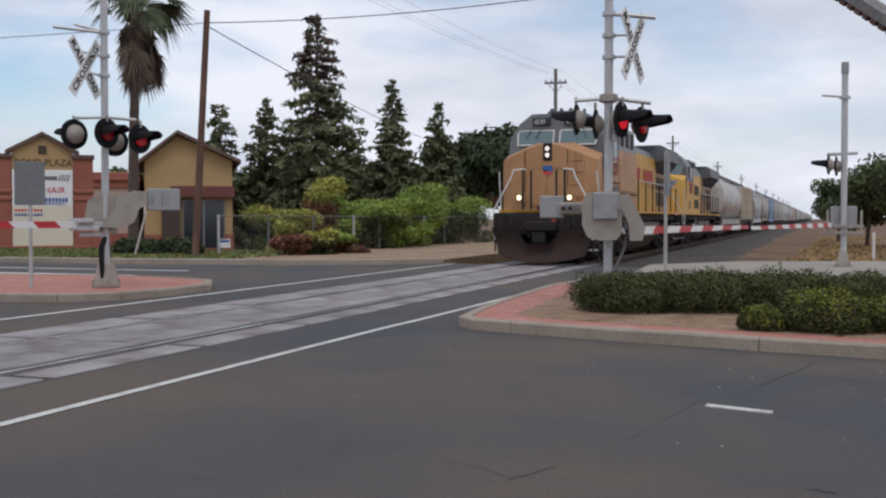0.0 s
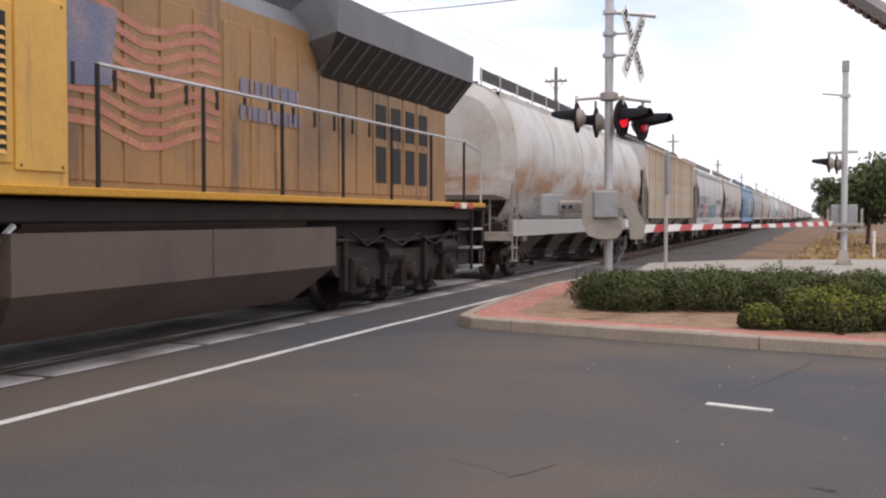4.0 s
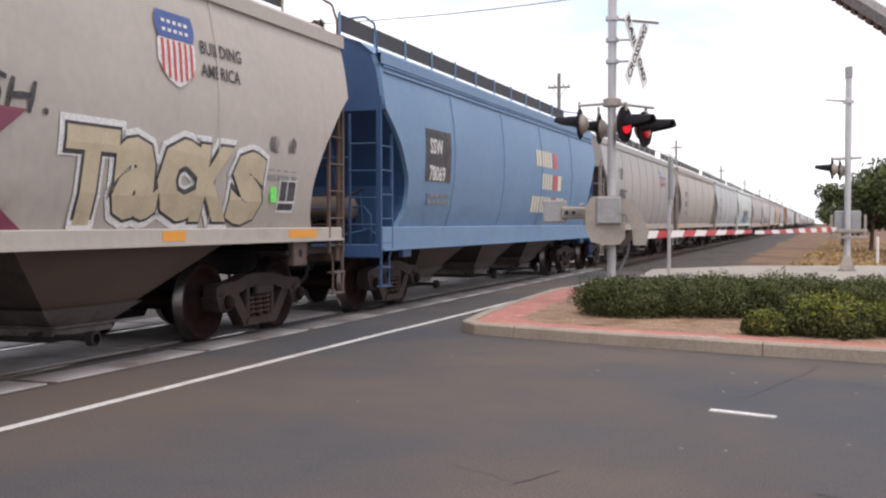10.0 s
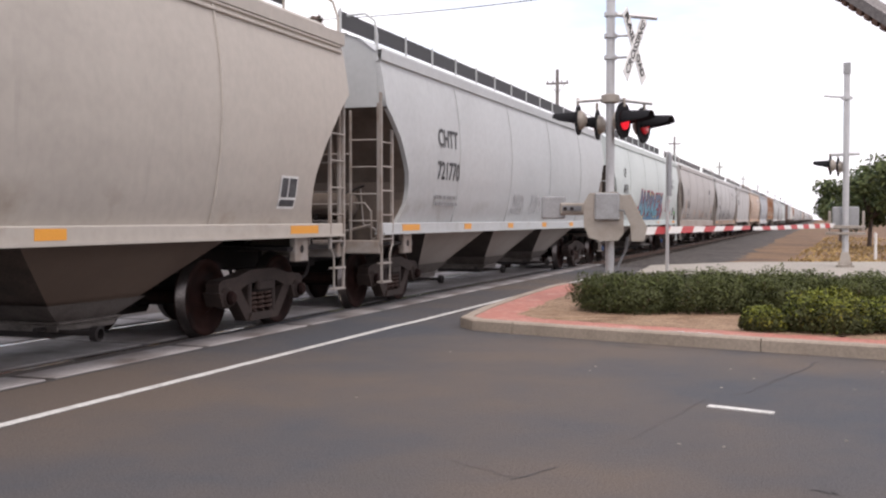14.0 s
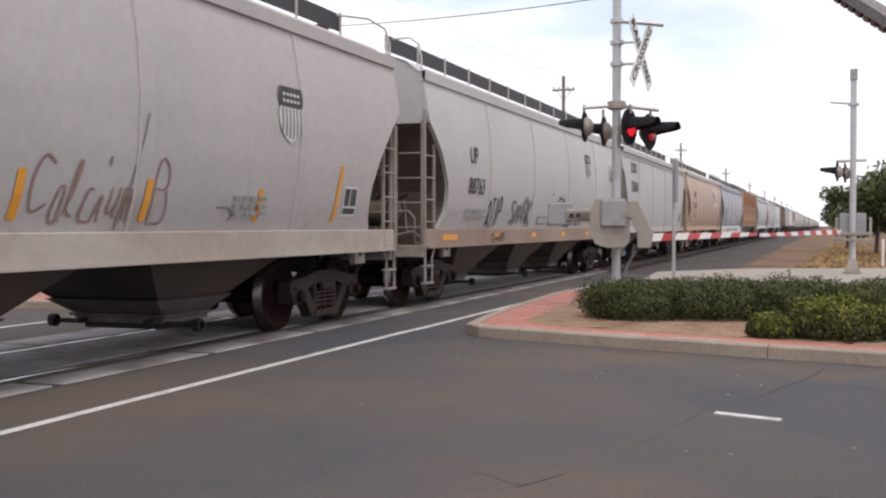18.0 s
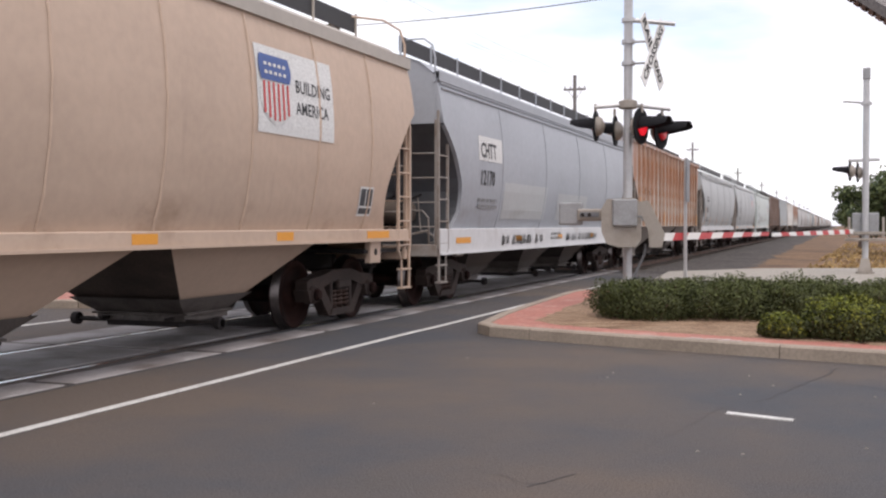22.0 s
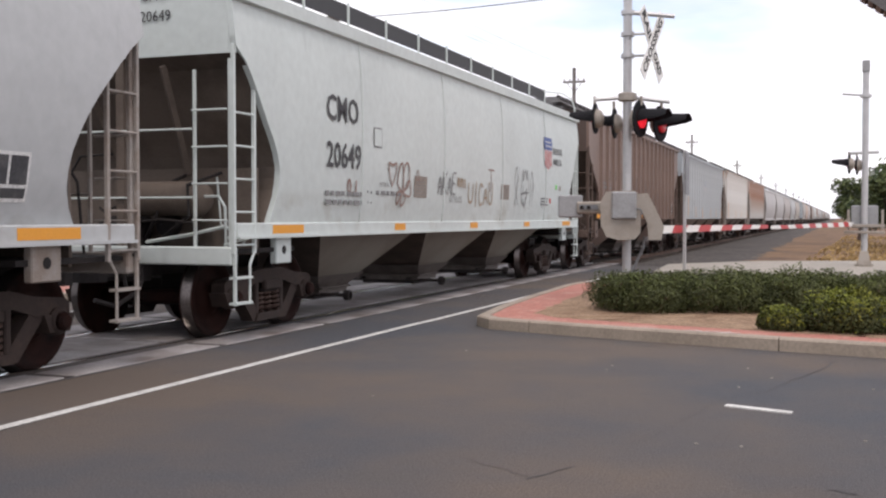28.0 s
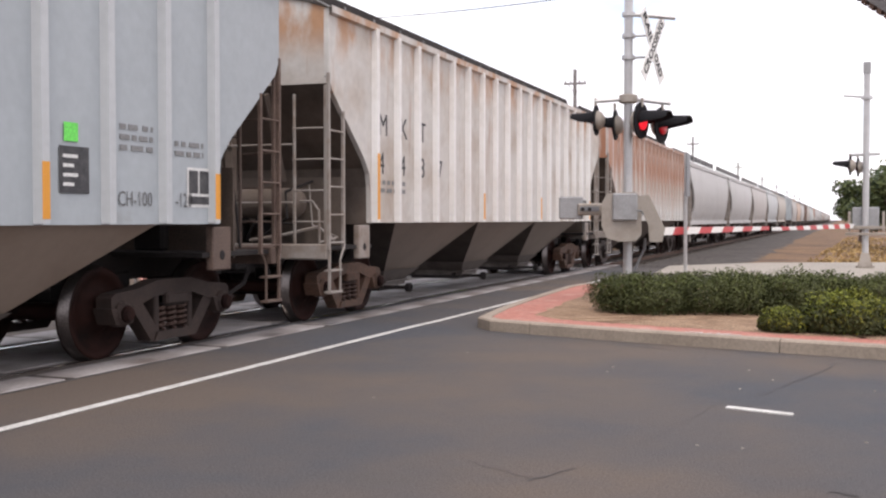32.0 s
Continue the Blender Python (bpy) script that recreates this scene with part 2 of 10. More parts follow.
# ---- geometry helpers ----
class Geo:
    """Vertices and faces of one part, each face with a material slot."""

    def __init__(self):
        self.v, self.f, self.m = [], [], []

    def add(self, verts, faces, slot=0):
        o = len(self.v)
        self.v += [tuple(p) for p in verts]
        self.f += [tuple(i + o for i in q) for q in faces]
        self.m += [slot] * len(faces)
        return self

    def box(self, x0, x1, y0, y1, z0, z1, b=0.0, slot=0, turn=None):
        lo, hi = (min(x0, x1), min(y0, y1), min(z0, z1)), (max(x0, x1), max(y0, y1), max(z0, z1))
        if b <= 0:
            vs = [(x, y, z) for x in (lo[0], hi[0]) for y in (lo[1], hi[1]) for z in (lo[2], hi[2])]
            fs = [(0, 1, 3, 2), (4, 6, 7, 5), (0, 4, 5, 1), (2, 3, 7, 6), (0, 2, 6, 4), (1, 5, 7, 3)]
        else:
            b = min(b, *(0.45 * (h - l) for l, h in zip(lo, hi)))
            vs, idx = [], {}
            for c in range(8):
                s = [(c >> k) & 1 for k in range(3)]
                for ax in range(3):
                    p = [hi[k] if s[k] else lo[k] for k in range(3)]
                    for k in range(3):
                        if k != ax:
                            p[k] += -b if s[k] else b
                    idx[(c, ax)] = len(vs)
                    vs.append(tuple(p))
            fs = []
            mid = Vector([(l + h) / 2 for l, h in zip(lo, hi)])

            def face(ids):
                n = (Vector(vs[ids[1]]) - Vector(vs[ids[0]])).cross(Vector(vs[ids[2]]) - Vector(vs[ids[1]]))
                cen = sum((Vector(vs[i]) for i in ids), Vector()) / len(ids)
                fs.append(tuple(ids) if n.dot(cen - mid) > 0 else tuple(reversed(ids)))
            for ax in range(3):
                u, w = (ax + 1) % 3, (ax + 2) % 3
                for s in (0, 1):
                    cs = [(s << ax) | (a << u) | (c << w) for a, c in ((0, 0), (1, 0), (1, 1), (0, 1))]
                    face([idx[(c, ax)] for c in cs])
                for a in (0, 1):
                    for c in (0, 1):
                        c0, c1 = (a << u) | (c << w), (1 << ax) | (a << u) | (c << w)
                        face([idx[(c0, u)], idx[(c1, u)], idx[(c1, w)], idx[(c0, w)]])
            for c in range(8):
                face([idx[(c, 0)], idx[(c, 1)], idx[(c, 2)]])
        if turn is not None:
            vs = [tuple(turn @ Vector(p)) for p in vs]
        return self.add(vs, fs, slot)

    def tube(self, p0, p1, r, n=8, r1=None, slot=0, caps=True):
        p0, p1 = Vector(p0), Vector(p1)
        d = (p1 - p0)
        q = d.to_track_quat("Z", "Y")
        r1 = r if r1 is None else r1
        vs = []
        for p, rr in ((p0, r), (p1, r1)):
            for i in range(n):
                a = 2 * math.pi * i / n
                vs.append(p + q @ Vector((rr * math.cos(a), rr * math.sin(a), 0)))
        fs = [(i, (i + 1) % n, n + (i + 1) % n, n + i) for i in range(n)]
        if caps:
            fs += [tuple(reversed(range(n))), tuple(range(n, 2 * n))]
        return self.add(vs, fs, slot)

    def pipe(self, pts, r, n=6, slot=0):
        pts = [Vector(p) for p in pts]
        vs, fs = [], []
        side = None
        for k, p in enumerate(pts):
            d = (pts[min(k + 1, len(pts) - 1)] - pts[max(k - 1, 0)]).normalized()
            if side is None:
                side = d.orthogonal().normalized()
            side = (side - d * side.dot(d)).normalized()
            up = d.cross(side)
            for i in range(n):
                a = 2 * math.pi * i / n
                vs.append(p + side * r * math.cos(a) + up * r * math.sin(a))
        for k in range(len(pts) - 1):
            fs += [(k * n + i, k * n + (i + 1) % n, (k + 1) * n + (i + 1) % n, (k + 1) * n + i) for i in range(n)]
        fs += [tuple(reversed(range(n))), tuple(range((len(pts) - 1) * n, len(pts) * n))]
        return self.add(vs, fs, slot)

    def lathe(self, prof, m=None, n=20, slots=None):
        """prof: (radius, height) along the axis z of m."""
        m = m or Matrix()
        o = len(self.v)
        for r, z in prof:
            for i in range(n):
                a = 2 * math.pi * i / n
                self.v.append(tuple(m @ Vector((r * math.cos(a), r * math.sin(a), z))))
        for k in range(len(prof) - 1):
            for i in range(n):
                j = (i + 1) % n
                self.f.append((o + k * n + i, o + k * n + j, o + (k + 1) * n + j, o + (k + 1) * n + i))
                self.m.append(slots[k] if slots else 0)
        return self

    def prism(self, pts, lo, hi, axis="x", slot=0):
        """A flat outline (counter-clockwise seen from the axis's plus side) made thick. axis x: points are (y, z); y: (x, z); z: (x, y)."""
        n = len(pts)

        def put(p, k):
            return {"x": (k, p[0], p[1]), "y": (p[0], k, p[1]), "z": (p[0], p[1], k)}[axis]
        vs = [put(p, lo) for p in pts] + [put(p, hi) for p in pts]
        fs = [(i, (i + 1) % n, n + (i + 1) % n, n + i) for i in range(n)] + [tuple(reversed(range(n))), tuple(range(n, 2 * n))]
        return self.add(vs, fs, slot)

    def mesh(self, name, mats, smooth=False):
        me = bpy.data.meshes.new(name)
        me.from_pydata(self.v, [], self.f)
        for m in mats:
            me.materials.append(m)
        me.polygons.foreach_set("material_index", self.m)
        if smooth:
            me.polygons.foreach_set("use_smooth", [True] * len(self.f))
        me.validate()
        me.update()
        return me


def part(name, geo, mats, parent, label="", at=None, smooth=False):
    """ONE mesh object under a thing or a part; geo may be a ready mesh."""
    if isinstance(geo, Geo):
        geo = geo.mesh(name, mats if isinstance(mats, (list, tuple)) else [mats], smooth)
    ob = new(name, geo)
    ob.parent = parent
    if at is not None:
        ob.matrix_basis = at
    return tagged(ob, label=label)


def thing(name, label, category, at=None, group="", kind=""):
    ob = new(name)
    ob.empty_display_size = 0.3
    if at is not None:
        ob.matrix_basis = at
    return tagged(ob, label, category, group, kind)


def solid(name, geo, mats, label, category, at=None, group="", kind="", smooth=False):
    ob = new(name, geo.mesh(name, mats if isinstance(mats, (list, tuple)) else [mats], smooth))
    if at is not None:
        ob.matrix_basis = at
    return tagged(ob, label, category, group, kind)


def lettering(text, size, m, mat, parent, name="lettering", wide=1.0, spacing=1.0, label="", bold=0.0):
    """Flat letters of the built-in font; m puts its lower left corner, x along the line and z out of the surface."""
    cu = bpy.data.curves.new("letters", "FONT")
    cu.body, cu.size, cu.extrude, cu.resolution_u = text, size, 0.002, 2
    cu.space_character, cu.offset = spacing, bold
    tmp = bpy.data.objects.new("letters", cu)
    me = bpy.data.meshes.new_from_object(tmp)
    bpy.data.objects.remove(tmp)
    bpy.data.curves.remove(cu)
    me.transform(Matrix.Diagonal((wide, 1, 1, 1)))
    me.name = name
    me.materials.clear()
    me.materials.append(mat)
    ob = new(name, me)
    ob.parent = parent
    ob.matrix_basis = m
    return tagged(ob, label=label)


def on_side(x, y, z):
    """Letters on a wagon's side that faces +x: the line runs along +y."""
    return Matrix.Translation((x, y, z)) @ Matrix(((0, 0, 1, 0), (1, 0, 0, 0), (0, 1, 0, 0), (0, 0, 0, 1)))


TRACK_X = -7.62          # centre line of the track


# ---- the ground, street and track ----
def build_ground():
    g = Geo()
    g.box(-900, 900, -300, 2600, -0.6, -0.25)
    solid("ground", g, DIRT, "dry brown bare earth beside the railway", "ground", kind="structure")
    g = Geo()
    g.prism([(-60, -25), (40, -25), (40, 26.0), (-4.4, 27.0), (-4.7, 30.6), (-10.6, 31.2), (-12.2, 29.6), (-15.2, 28.4), (-20, 27.6), (-60, 25.4)], -0.3, 0.0, "z")
    solid("road", g, ASPHALT, "dark grey worn asphalt street at the crossing", "road", kind="structure")
    # fine cracks wandering through the asphalt
    rnd = random.Random(8)
    for (x, y), (x1, y1), n, wide in (((-.61, 8.62), (-.39, 9.3), 7, .004), ((-.39, 9.3), (-.01, 10.94), 11, .009), ((-1.53, 5.42), (-1.36, 5.8), 5, .007), ((-1.18, 6.44), (-1.01, 7.15), 6, .002),
                                      ((-2.0, 5.78), (-1.53, 5.5), 6, .0025), ((-.04, 5.72), (.1, 5.7), 3, .016), ((-1.0, 7.4), (-.8, 8.4), 6, .003), ((-3.8, 9.5), (-2.6, 9.2), 7, .003),
                                      ((-3.5, 11.7), (-2.5, 11.55), 7, .006), ((-2.1, 11.6), (-1.7, 11.45), 4, .008), ((-.1, 10.0), (1.1, 9.1), 9, .004)):
        g = Geo()
        p = Vector((x, y))
        for k in range(n):
            u = (k + 1) / n
            q = Vector((x + (x1 - x) * u, y + (y1 - y) * u)) + Vector((rnd.uniform(-.03, .03), rnd.uniform(-.03, .03))) * (u < 1)
            d = (q - p).normalized()
            w = Vector((-d.y, d.x)) * wide * rnd.uniform(.5, 1.2)
            g.add([(*(p - w), .003), (*(q - w), .003), (*(q + w), .003), (*(p + w), .003)], [(0, 1, 2, 3)])
            p = q
        solid("asphalt_crack", g, CRACK, "thin dark crack in the asphalt", "crack", kind="structure")
    for k in range(16):
        x, y = rnd.uniform(-3.8, 1.2), rnd.uniform(4.6, 11)
        g = Geo().lathe([(.001, .006), (.005, .005), (.008, .0)], Matrix.Translation((x, y, .0)) @ Matrix.Diagonal((1.6, 1, 1, 1)), 6)
        solid("gravel_chip", g, CONCRETE, "small pale stone chip on the asphalt", "stone", group="stone chips")
    # painted lines
    g = Geo()
    for y0, y1, x0, x1 in ((-4, 12.7, -5.13, -5.12), (12.7, 13.5, -5.12, -5.09), (13.5, 27, -5.09, -5.03)):
        g.add([(x0 - .048, y0, .005), (x0 + .048, y0, .005), (x1 + .048, y1, .005), (x1 - .048, y1, .005),
               (x0 - .048, y0, .009), (x0 + .048, y0, .009), (x1 + .048, y1, .009), (x1 - .048, y1, .009)],
              [(0, 1, 5, 4), (1, 2, 6, 5), (2, 3, 7, 6), (3, 0, 4, 7), (4, 5, 6, 7)])
    solid("painted_line", g, LINE_WHITE, "white painted line along the track's near side", "road marking", kind="structure")
    g = Geo()
    g.box(-10.52, -10.40, 2, 31, .004, .008)
    solid("painted_line", g, LINE_WHITE, "white painted line along the track's far side", "road marking", kind="structure")
    g = Geo()
    g.add([(-.77, 8.02, .008), (-.3, 7.87, .008), (-.29, 7.96, .008), (-.76, 8.11, .008), (-.77, 8.02, 0), (-.3, 7.87, 0), (-.29, 7.96, 0), (-.76, 8.11, 0)],
          [(0, 1, 2, 3), (4, 5, 1, 0), (5, 6, 2, 1), (6, 7, 3, 2), (7, 4, 0, 3)])
    solid("painted_dash", g, LINE_WHITE, "short white lane dash on the asphalt", "road marking", kind="structure")
    for y0, y1 in ((21.7, 22.1), (24.2, 24.45)):
        g = Geo()
        g.box(-40, -15.6, y0, y1, .004, .008)
        solid("painted_line", g, LINE_WHITE, "white painted stop line on the far lanes", "road marking", kind="structure")


def build_track():
    for side, x in (("near", TRACK_X + .7525), ("far", TRACK_X - .7525)):
        g = Geo()
        prof = [(-.035, 0), (-.036, -.035), (-.01, -.045), (-.01, -.13), (-.07, -.15), (-.07, -.165), (.07, -.165), (.07, -.15), (.01, -.13), (.01, -.045), (.036, -.035), (.035, 0)]
        n = len(prof)
        vs = [(x + px, y, pz + .002) for y in (-25, 2500) for px, pz in prof]
        for i in range(n):
            j = (i + 1) % n
            g.add([vs[i], vs[j], vs[n + j], vs[n + i]], [(3, 2, 1, 0)], 0 if i == n - 1 else 1)
        solid("rail", g, [STEEL_RAIL, RAIL_RUST], "steel rail with polished head", "rail", group="rails", kind="structure")
    # concrete crossing panels between and beside the rails
    crossing = thing("crossing_panels", "grey concrete crossing panels set flush with the rails", "crossing panels", kind="structure")
    meshes = {}
    for key, x0, x1 in (("near", TRACK_X + .96, TRACK_X + 1.42), ("gauge", TRACK_X - .64, TRACK_X + .64), ("far", TRACK_X - 1.55, TRACK_X - .84)):
        g = Geo()
        g.box(x0, x1, 0.045, 2.425, -.2, .006, b=.02)
        meshes[key] = g.mesh("panel", [PANEL])
    for key in meshes:
        for i in range(-10, 10):
            part("panel", meshes[key], None, crossing, at=pose(0, 7.56 + i * 2.47, random.uniform(-.002, .006), 0, 0, random.uniform(-.2, .2)))
    for x in (TRACK_X - .8, TRACK_X - .69, TRACK_X + .69, TRACK_X + .8, TRACK_X + .89):
        g = Geo()
        g.box(x - .04, x + .04, -17, 32.1, -.2, -.05)
        part("flangeway_seal", g, FLANGE, crossing)
    for i in range(-9, 10):
        y = 7.56 + i * 2.47
        part("joint_filler", Geo().box(TRACK_X + .94, TRACK_X + 1.44, y - .05, y + .05, -.2, .001), FLANGE, crossing)
    part("edge_seam", Geo().box(TRACK_X + 1.42, TRACK_X + 1.47, -17, 32.1, -.2, .002), CRACK, crossing)
    # ballast with ties beyond the street
    g = Geo()
    rnd = random.Random(4)
    xs = [-16, -12.2, -10.2, -9.2, -8.3, -7.6, -7, -6.2, -5.2, -4.2, -3.2, -2.2]
    zs = [-.3, -.27, -.2, -.16, -.15, -.15, -.15, -.16, -.2, -.23, -.245, -.3]
    ys = [31.2 + 0.8 * i for i in range(60)] + [80 + 12 * i for i in range(200)]
    vs = [(x + rnd.uniform(-.12, .12), y, z + rnd.uniform(-.012, .012)) for y in ys for x, z in zip(xs, zs)]
    n = len(xs)
    g.add(vs, [(j * n + i, j * n + i + 1, (j + 1) * n + i + 1, (j + 1) * n + i) for j in range(len(ys) - 1) for i in range(n - 1)])
    solid("ballast", g, BALLAST, "grey crushed-stone ballast under the rails", "ballast", kind="stuff", smooth=True)
    g = Geo()
    for i in range(420):
        y = 32.4 + .55 * i
        g.box(TRACK_X - 1.3, TRACK_X + 1.3, y - .11, y + .11, -.3, -.135 + rnd.uniform(-.008, .004))
    solid("railway_ties", g, TIE, "dark weathered wooden railway ties in the ballast", "ties", kind="stuff")


def island(name, outline, label, bed=None, joints=None):
    """A raised median: kerb pieces round a red paved top. outline counter-clockwise."""
    top = .14
    isl = thing(name, label, "median island", kind="structure")
    n = len(outline)
    cen = Vector((sum(p[0] for p in outline) / n, sum(p[1] for p in outline) / n))
    inner = []
    for i in range(n):
        a, b, c = (Vector(outline[k % n]) for k in (i - 1, i, i + 1))
        d0, d1 = (b - a).normalized(), (c - b).normalized()
        nn = (Vector((-d0.y, d0.x)) + Vector((-d1.y, d1.x)))
        nn = nn.normalized() / max(.5, nn.normalized().dot(Vector((-d0.y, d0.x))))
        inner.append(b + nn * .16)
    for i in range(n):
        j = (i + 1) % n
        a, b, c, d = Vector(outline[i]), Vector(outline[j]), inner[j], inner[i]
        e = (b - a).normalized() * .006
        if joints is None or i in joints:
            a, d = a + e, d + e
        if joints is None or j in joints:
            b, c = b - e, c - e
        vs = [(*a, -.05), (*b, -.05), (*b, top - .02), (*a, top - .02), (*(a + (d - a) * .15), top), (*(b + (c - b) * .15), top), (*c, top), (*d, top), (*c, -.05), (*d, -.05)]
        g = Geo().add(vs, [(0, 1, 2, 3), (3, 2, 5, 4), (4, 5, 6, 7), (7, 6, 8, 9), (0, 3, 4, 7, 9), (1, 8, 6, 5, 2)])
        part("kerb_stone", g, KERB, isl)
    g = Geo().prism([tuple(p) for p in inner], -.05, top - .012, "z")
    part("paving", g, BRICKRED, isl, "red stamped paving")
    if bed:
        g = Geo()
        m = len(bed)
        cx, cy = sum(p[0] for p in bed) / m, sum(p[1] for p in bed) / m
        vs = [(*p, top - .01) for p in bed] + [(cx + (p[0] - cx) * .8, cy + (p[1] - cy) * .8, top - .002) for p in bed] + [(cx, cy, top + .0)]
        g.add(vs, [(i, (i + 1) % m, m + (i + 1) % m, m + i) for i in range(m)] + [(m + i, m + (i + 1) % m, 2 * m) for i in range(m)])
        part("planting_bed", g, MULCH, isl, "dry brown mulch bed", smooth=True)
    return isl


def build_islands():
    out = [(-4.32, 12.97), (-4.05, 12.62), (-3.48, 12.41), (-2.39, 12.05), (-1.42, 11.79), (-.57, 11.56), (.64, 11.28), (2.5, 10.8), (6, 9.9), (12, 8.4),
           (12, 15.5), (4, 18.0), (0, 19.6), (-2.6, 20.7), (-3.9, 21.0), (-4.72, 20.4), (-4.78, 19.5), (-4.64, 16.4), (-4.5, 14.4)]
    bed = [(-3.75, 13.6), (-3.3, 13.1), (-2.4, 12.75), (-.6, 12.25), (.7, 11.95), (2.5, 11.5), (6, 10.6), (11.4, 9.3), (11.4, 14.8), (4, 17.2), (0, 18.7), (-3.5, 19.9), (-4.1, 19.2), (-3.9, 16.4)]
    rag = random.Random(12)
    ragged = []
    for k, (p, q) in enumerate(zip(bed, bed[1:] + bed[:1])):
        m = 12 if k < 5 or k > 10 else 4
        ragged += [(p[0] + (q[0] - p[0]) * i / m + rag.uniform(-.05, .05), p[1] + (q[1] - p[1]) * i / m + rag.uniform(-.07, .04)) for i in range(m)]
    island("median_island", out, "raised median with concrete kerb, red paving and shrub bed", ragged, (2, 5, 7, 9, 11, 14, 17))
    out = [(-30, 12.0), (-14.5, 14.0), (-12.71, 14.3), (-11.77, 14.5), (-11.05, 15.2), (-10.85, 16.4), (-10.9, 17.8), (-11.6, 19.0), (-12.6, 19.5), (-14.5, 19.9), (-30, 18.0)]
    island("median_island", out, "raised median with concrete kerb and red paving")
    # far footway and kerbs
    g = Geo()
    g.prism([(-4.3, 26.7), (40, 25.7), (40, 34.5), (2.0, 36.2), (-2.3, 34.4), (-4.6, 31.2)], -.3, .05, "z")
    solid("pavement", g, CONCRETE, "pale concrete footway beyond the shrubs", "pavement", kind="structure")
    kerb = thing("kerb", "long pale concrete kerb across the street", "kerb", kind="structure")
    pts = [(-60, 25.5), (-44, 26.3), (-34, 26.8), (-27, 27.3), (-20, 27.9), (-17.6, 28.3), (-15.2, 28.8), (-13.6, 29.4), (-12.2, 30.1), (-11.0, 31.4)]
    for a, b in zip(pts, pts[1:]):
        a, b = Vector(a), Vector(b)
        k = max(1, int((b - a).length / 3))
        d = (b - a) / k
        nrm = Vector((-d.y, d.x)).normalized() * .35
        for i in range(k):
            p, q = a + d * i + d * .003, a + d * (i + 1) - d * .003
            g = Geo().add([(*p, -.05), (*q, -.05), (*(q + nrm), -.05), (*(p + nrm), -.05), (*(p + nrm * .06), .13), (*(q + nrm * .06), .13), (*(q + nrm), .15), (*(p + nrm), .15)],
                          [(0, 1, 5, 4), (4, 5, 6, 7), (1, 2, 6, 5), (2, 3, 7, 6), (3, 0, 4, 7)])
            part("kerb_stone", g, KERB, kerb)
    g = Geo()
    m = [(p[0] - .05, p[1] + .3) for p in pts]
    g.prism(m + [(-11, 60), (-17, 60), (-19.3, 31.5), (-60, 31.5)], -.3, .1, "z")
    solid("verge", g, SAND, "bare sandy verge behind the kerb", "verge", kind="structure")


def chalk_marks():
    """A faded white scrawl on the red paving by the kerb."""
    for k, pts in enumerate((((-1.62, 12.07), (-1.5, 12.12), (-1.4, 12.05), (-1.5, 12.0), (-1.6, 12.05)), ((-1.42, 11.98), (-1.28, 12.08), (-1.2, 12.0), (-1.1, 12.06)), ((-1.3, 11.94), (-1.12, 11.99), (-.98, 11.96)))):
        g = Geo()
        for (ax, ay), (bx, by) in zip(pts, pts[1:]):
            d = Vector((bx - ax, by - ay)).normalized() * .014
            g.add([(ax + d.y, ay - d.x, .132), (bx + d.y, by - d.x, .132), (bx - d.y, by + d.x, .132), (ax - d.y, ay + d.x, .132)], [(0, 1, 2, 3)])
        solid("chalk_mark", g, LINE_WHITE, "faded white scrawl on the red paving", "marking", kind="structure")


build_ground()
chalk_marks()
build_track()
build_islands()


# ---- materials of the train ----
def paint(name, base, stain=None, rust=0.0, dirt=0.2, rough=0.55):
    return material(name, base, rough, alt=stain or tuple(c * .88 for c in base), scale=0.55, alt_range=(0.42, 0.8),
                    streak=((0.3, 0.13, 0.055), rust, 3.0) if rust else (tuple(c * .8 for c in base), dirt * .1 - .02, 2.6), bump=0.02, grain=9, grain_mix=0.03,
                    band=((base[0] * .55 + .03, base[1] * .5 + .02, base[2] * .45 + .01), 1.2, 1.62, (.7, 1.0), 0.5))


GRIME = material("truck grime", (0.028, 0.018, 0.015), 0.8, alt=(0.045, 0.028, 0.022), scale=3, bump=0.15, grain=30, grain_mix=0.1)
SPRING_RUST = material("rusty spring", (0.055, 0.03, 0.023), 0.8, alt=(0.07, 0.04, 0.03), scale=6, bump=0.0)
WHEEL_FACE = material("wheel rust", (0.022, 0.008, 0.006), 0.75, alt=(0.007, 0.004, 0.0035), scale=3, bump=0.1, grain_mix=0.1, spec=0.12)
WHEEL_TREAD = material("polished wheel tread", (0.13, 0.115, 0.11), 0.3, metal=0.9, bump=0.03)
UNDER = material("underframe black", (0.014, 0.011, 0.011), 0.8, alt=(0.026, 0.019, 0.017), scale=2, bump=0.15)
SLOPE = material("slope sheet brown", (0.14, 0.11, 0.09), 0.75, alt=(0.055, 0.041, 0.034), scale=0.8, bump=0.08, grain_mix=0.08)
# near-black plate: the shade on the bays' end faces is in its colour
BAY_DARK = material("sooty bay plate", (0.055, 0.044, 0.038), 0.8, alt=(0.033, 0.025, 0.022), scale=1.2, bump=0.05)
WALKWAY = material("walkway grating", (0.2, 0.2, 0.2), 0.6, metal=0.3, alt=(0.12, 0.12, 0.12), scale=6)
YELLOW_MARK = material("yellow reflective strip", (0.7, 0.3, 0.035), 0.5, bump=0.0, grain_mix=0.03)
GATE_STEEL = material("worn grey outlet steel", (0.12, 0.103, 0.093), 0.6, alt=(0.055, 0.043, 0.037), scale=3, bump=0.03)
GUARD = material("grey walkway guard", (0.045, 0.045, 0.048), 0.7, bump=0.0)
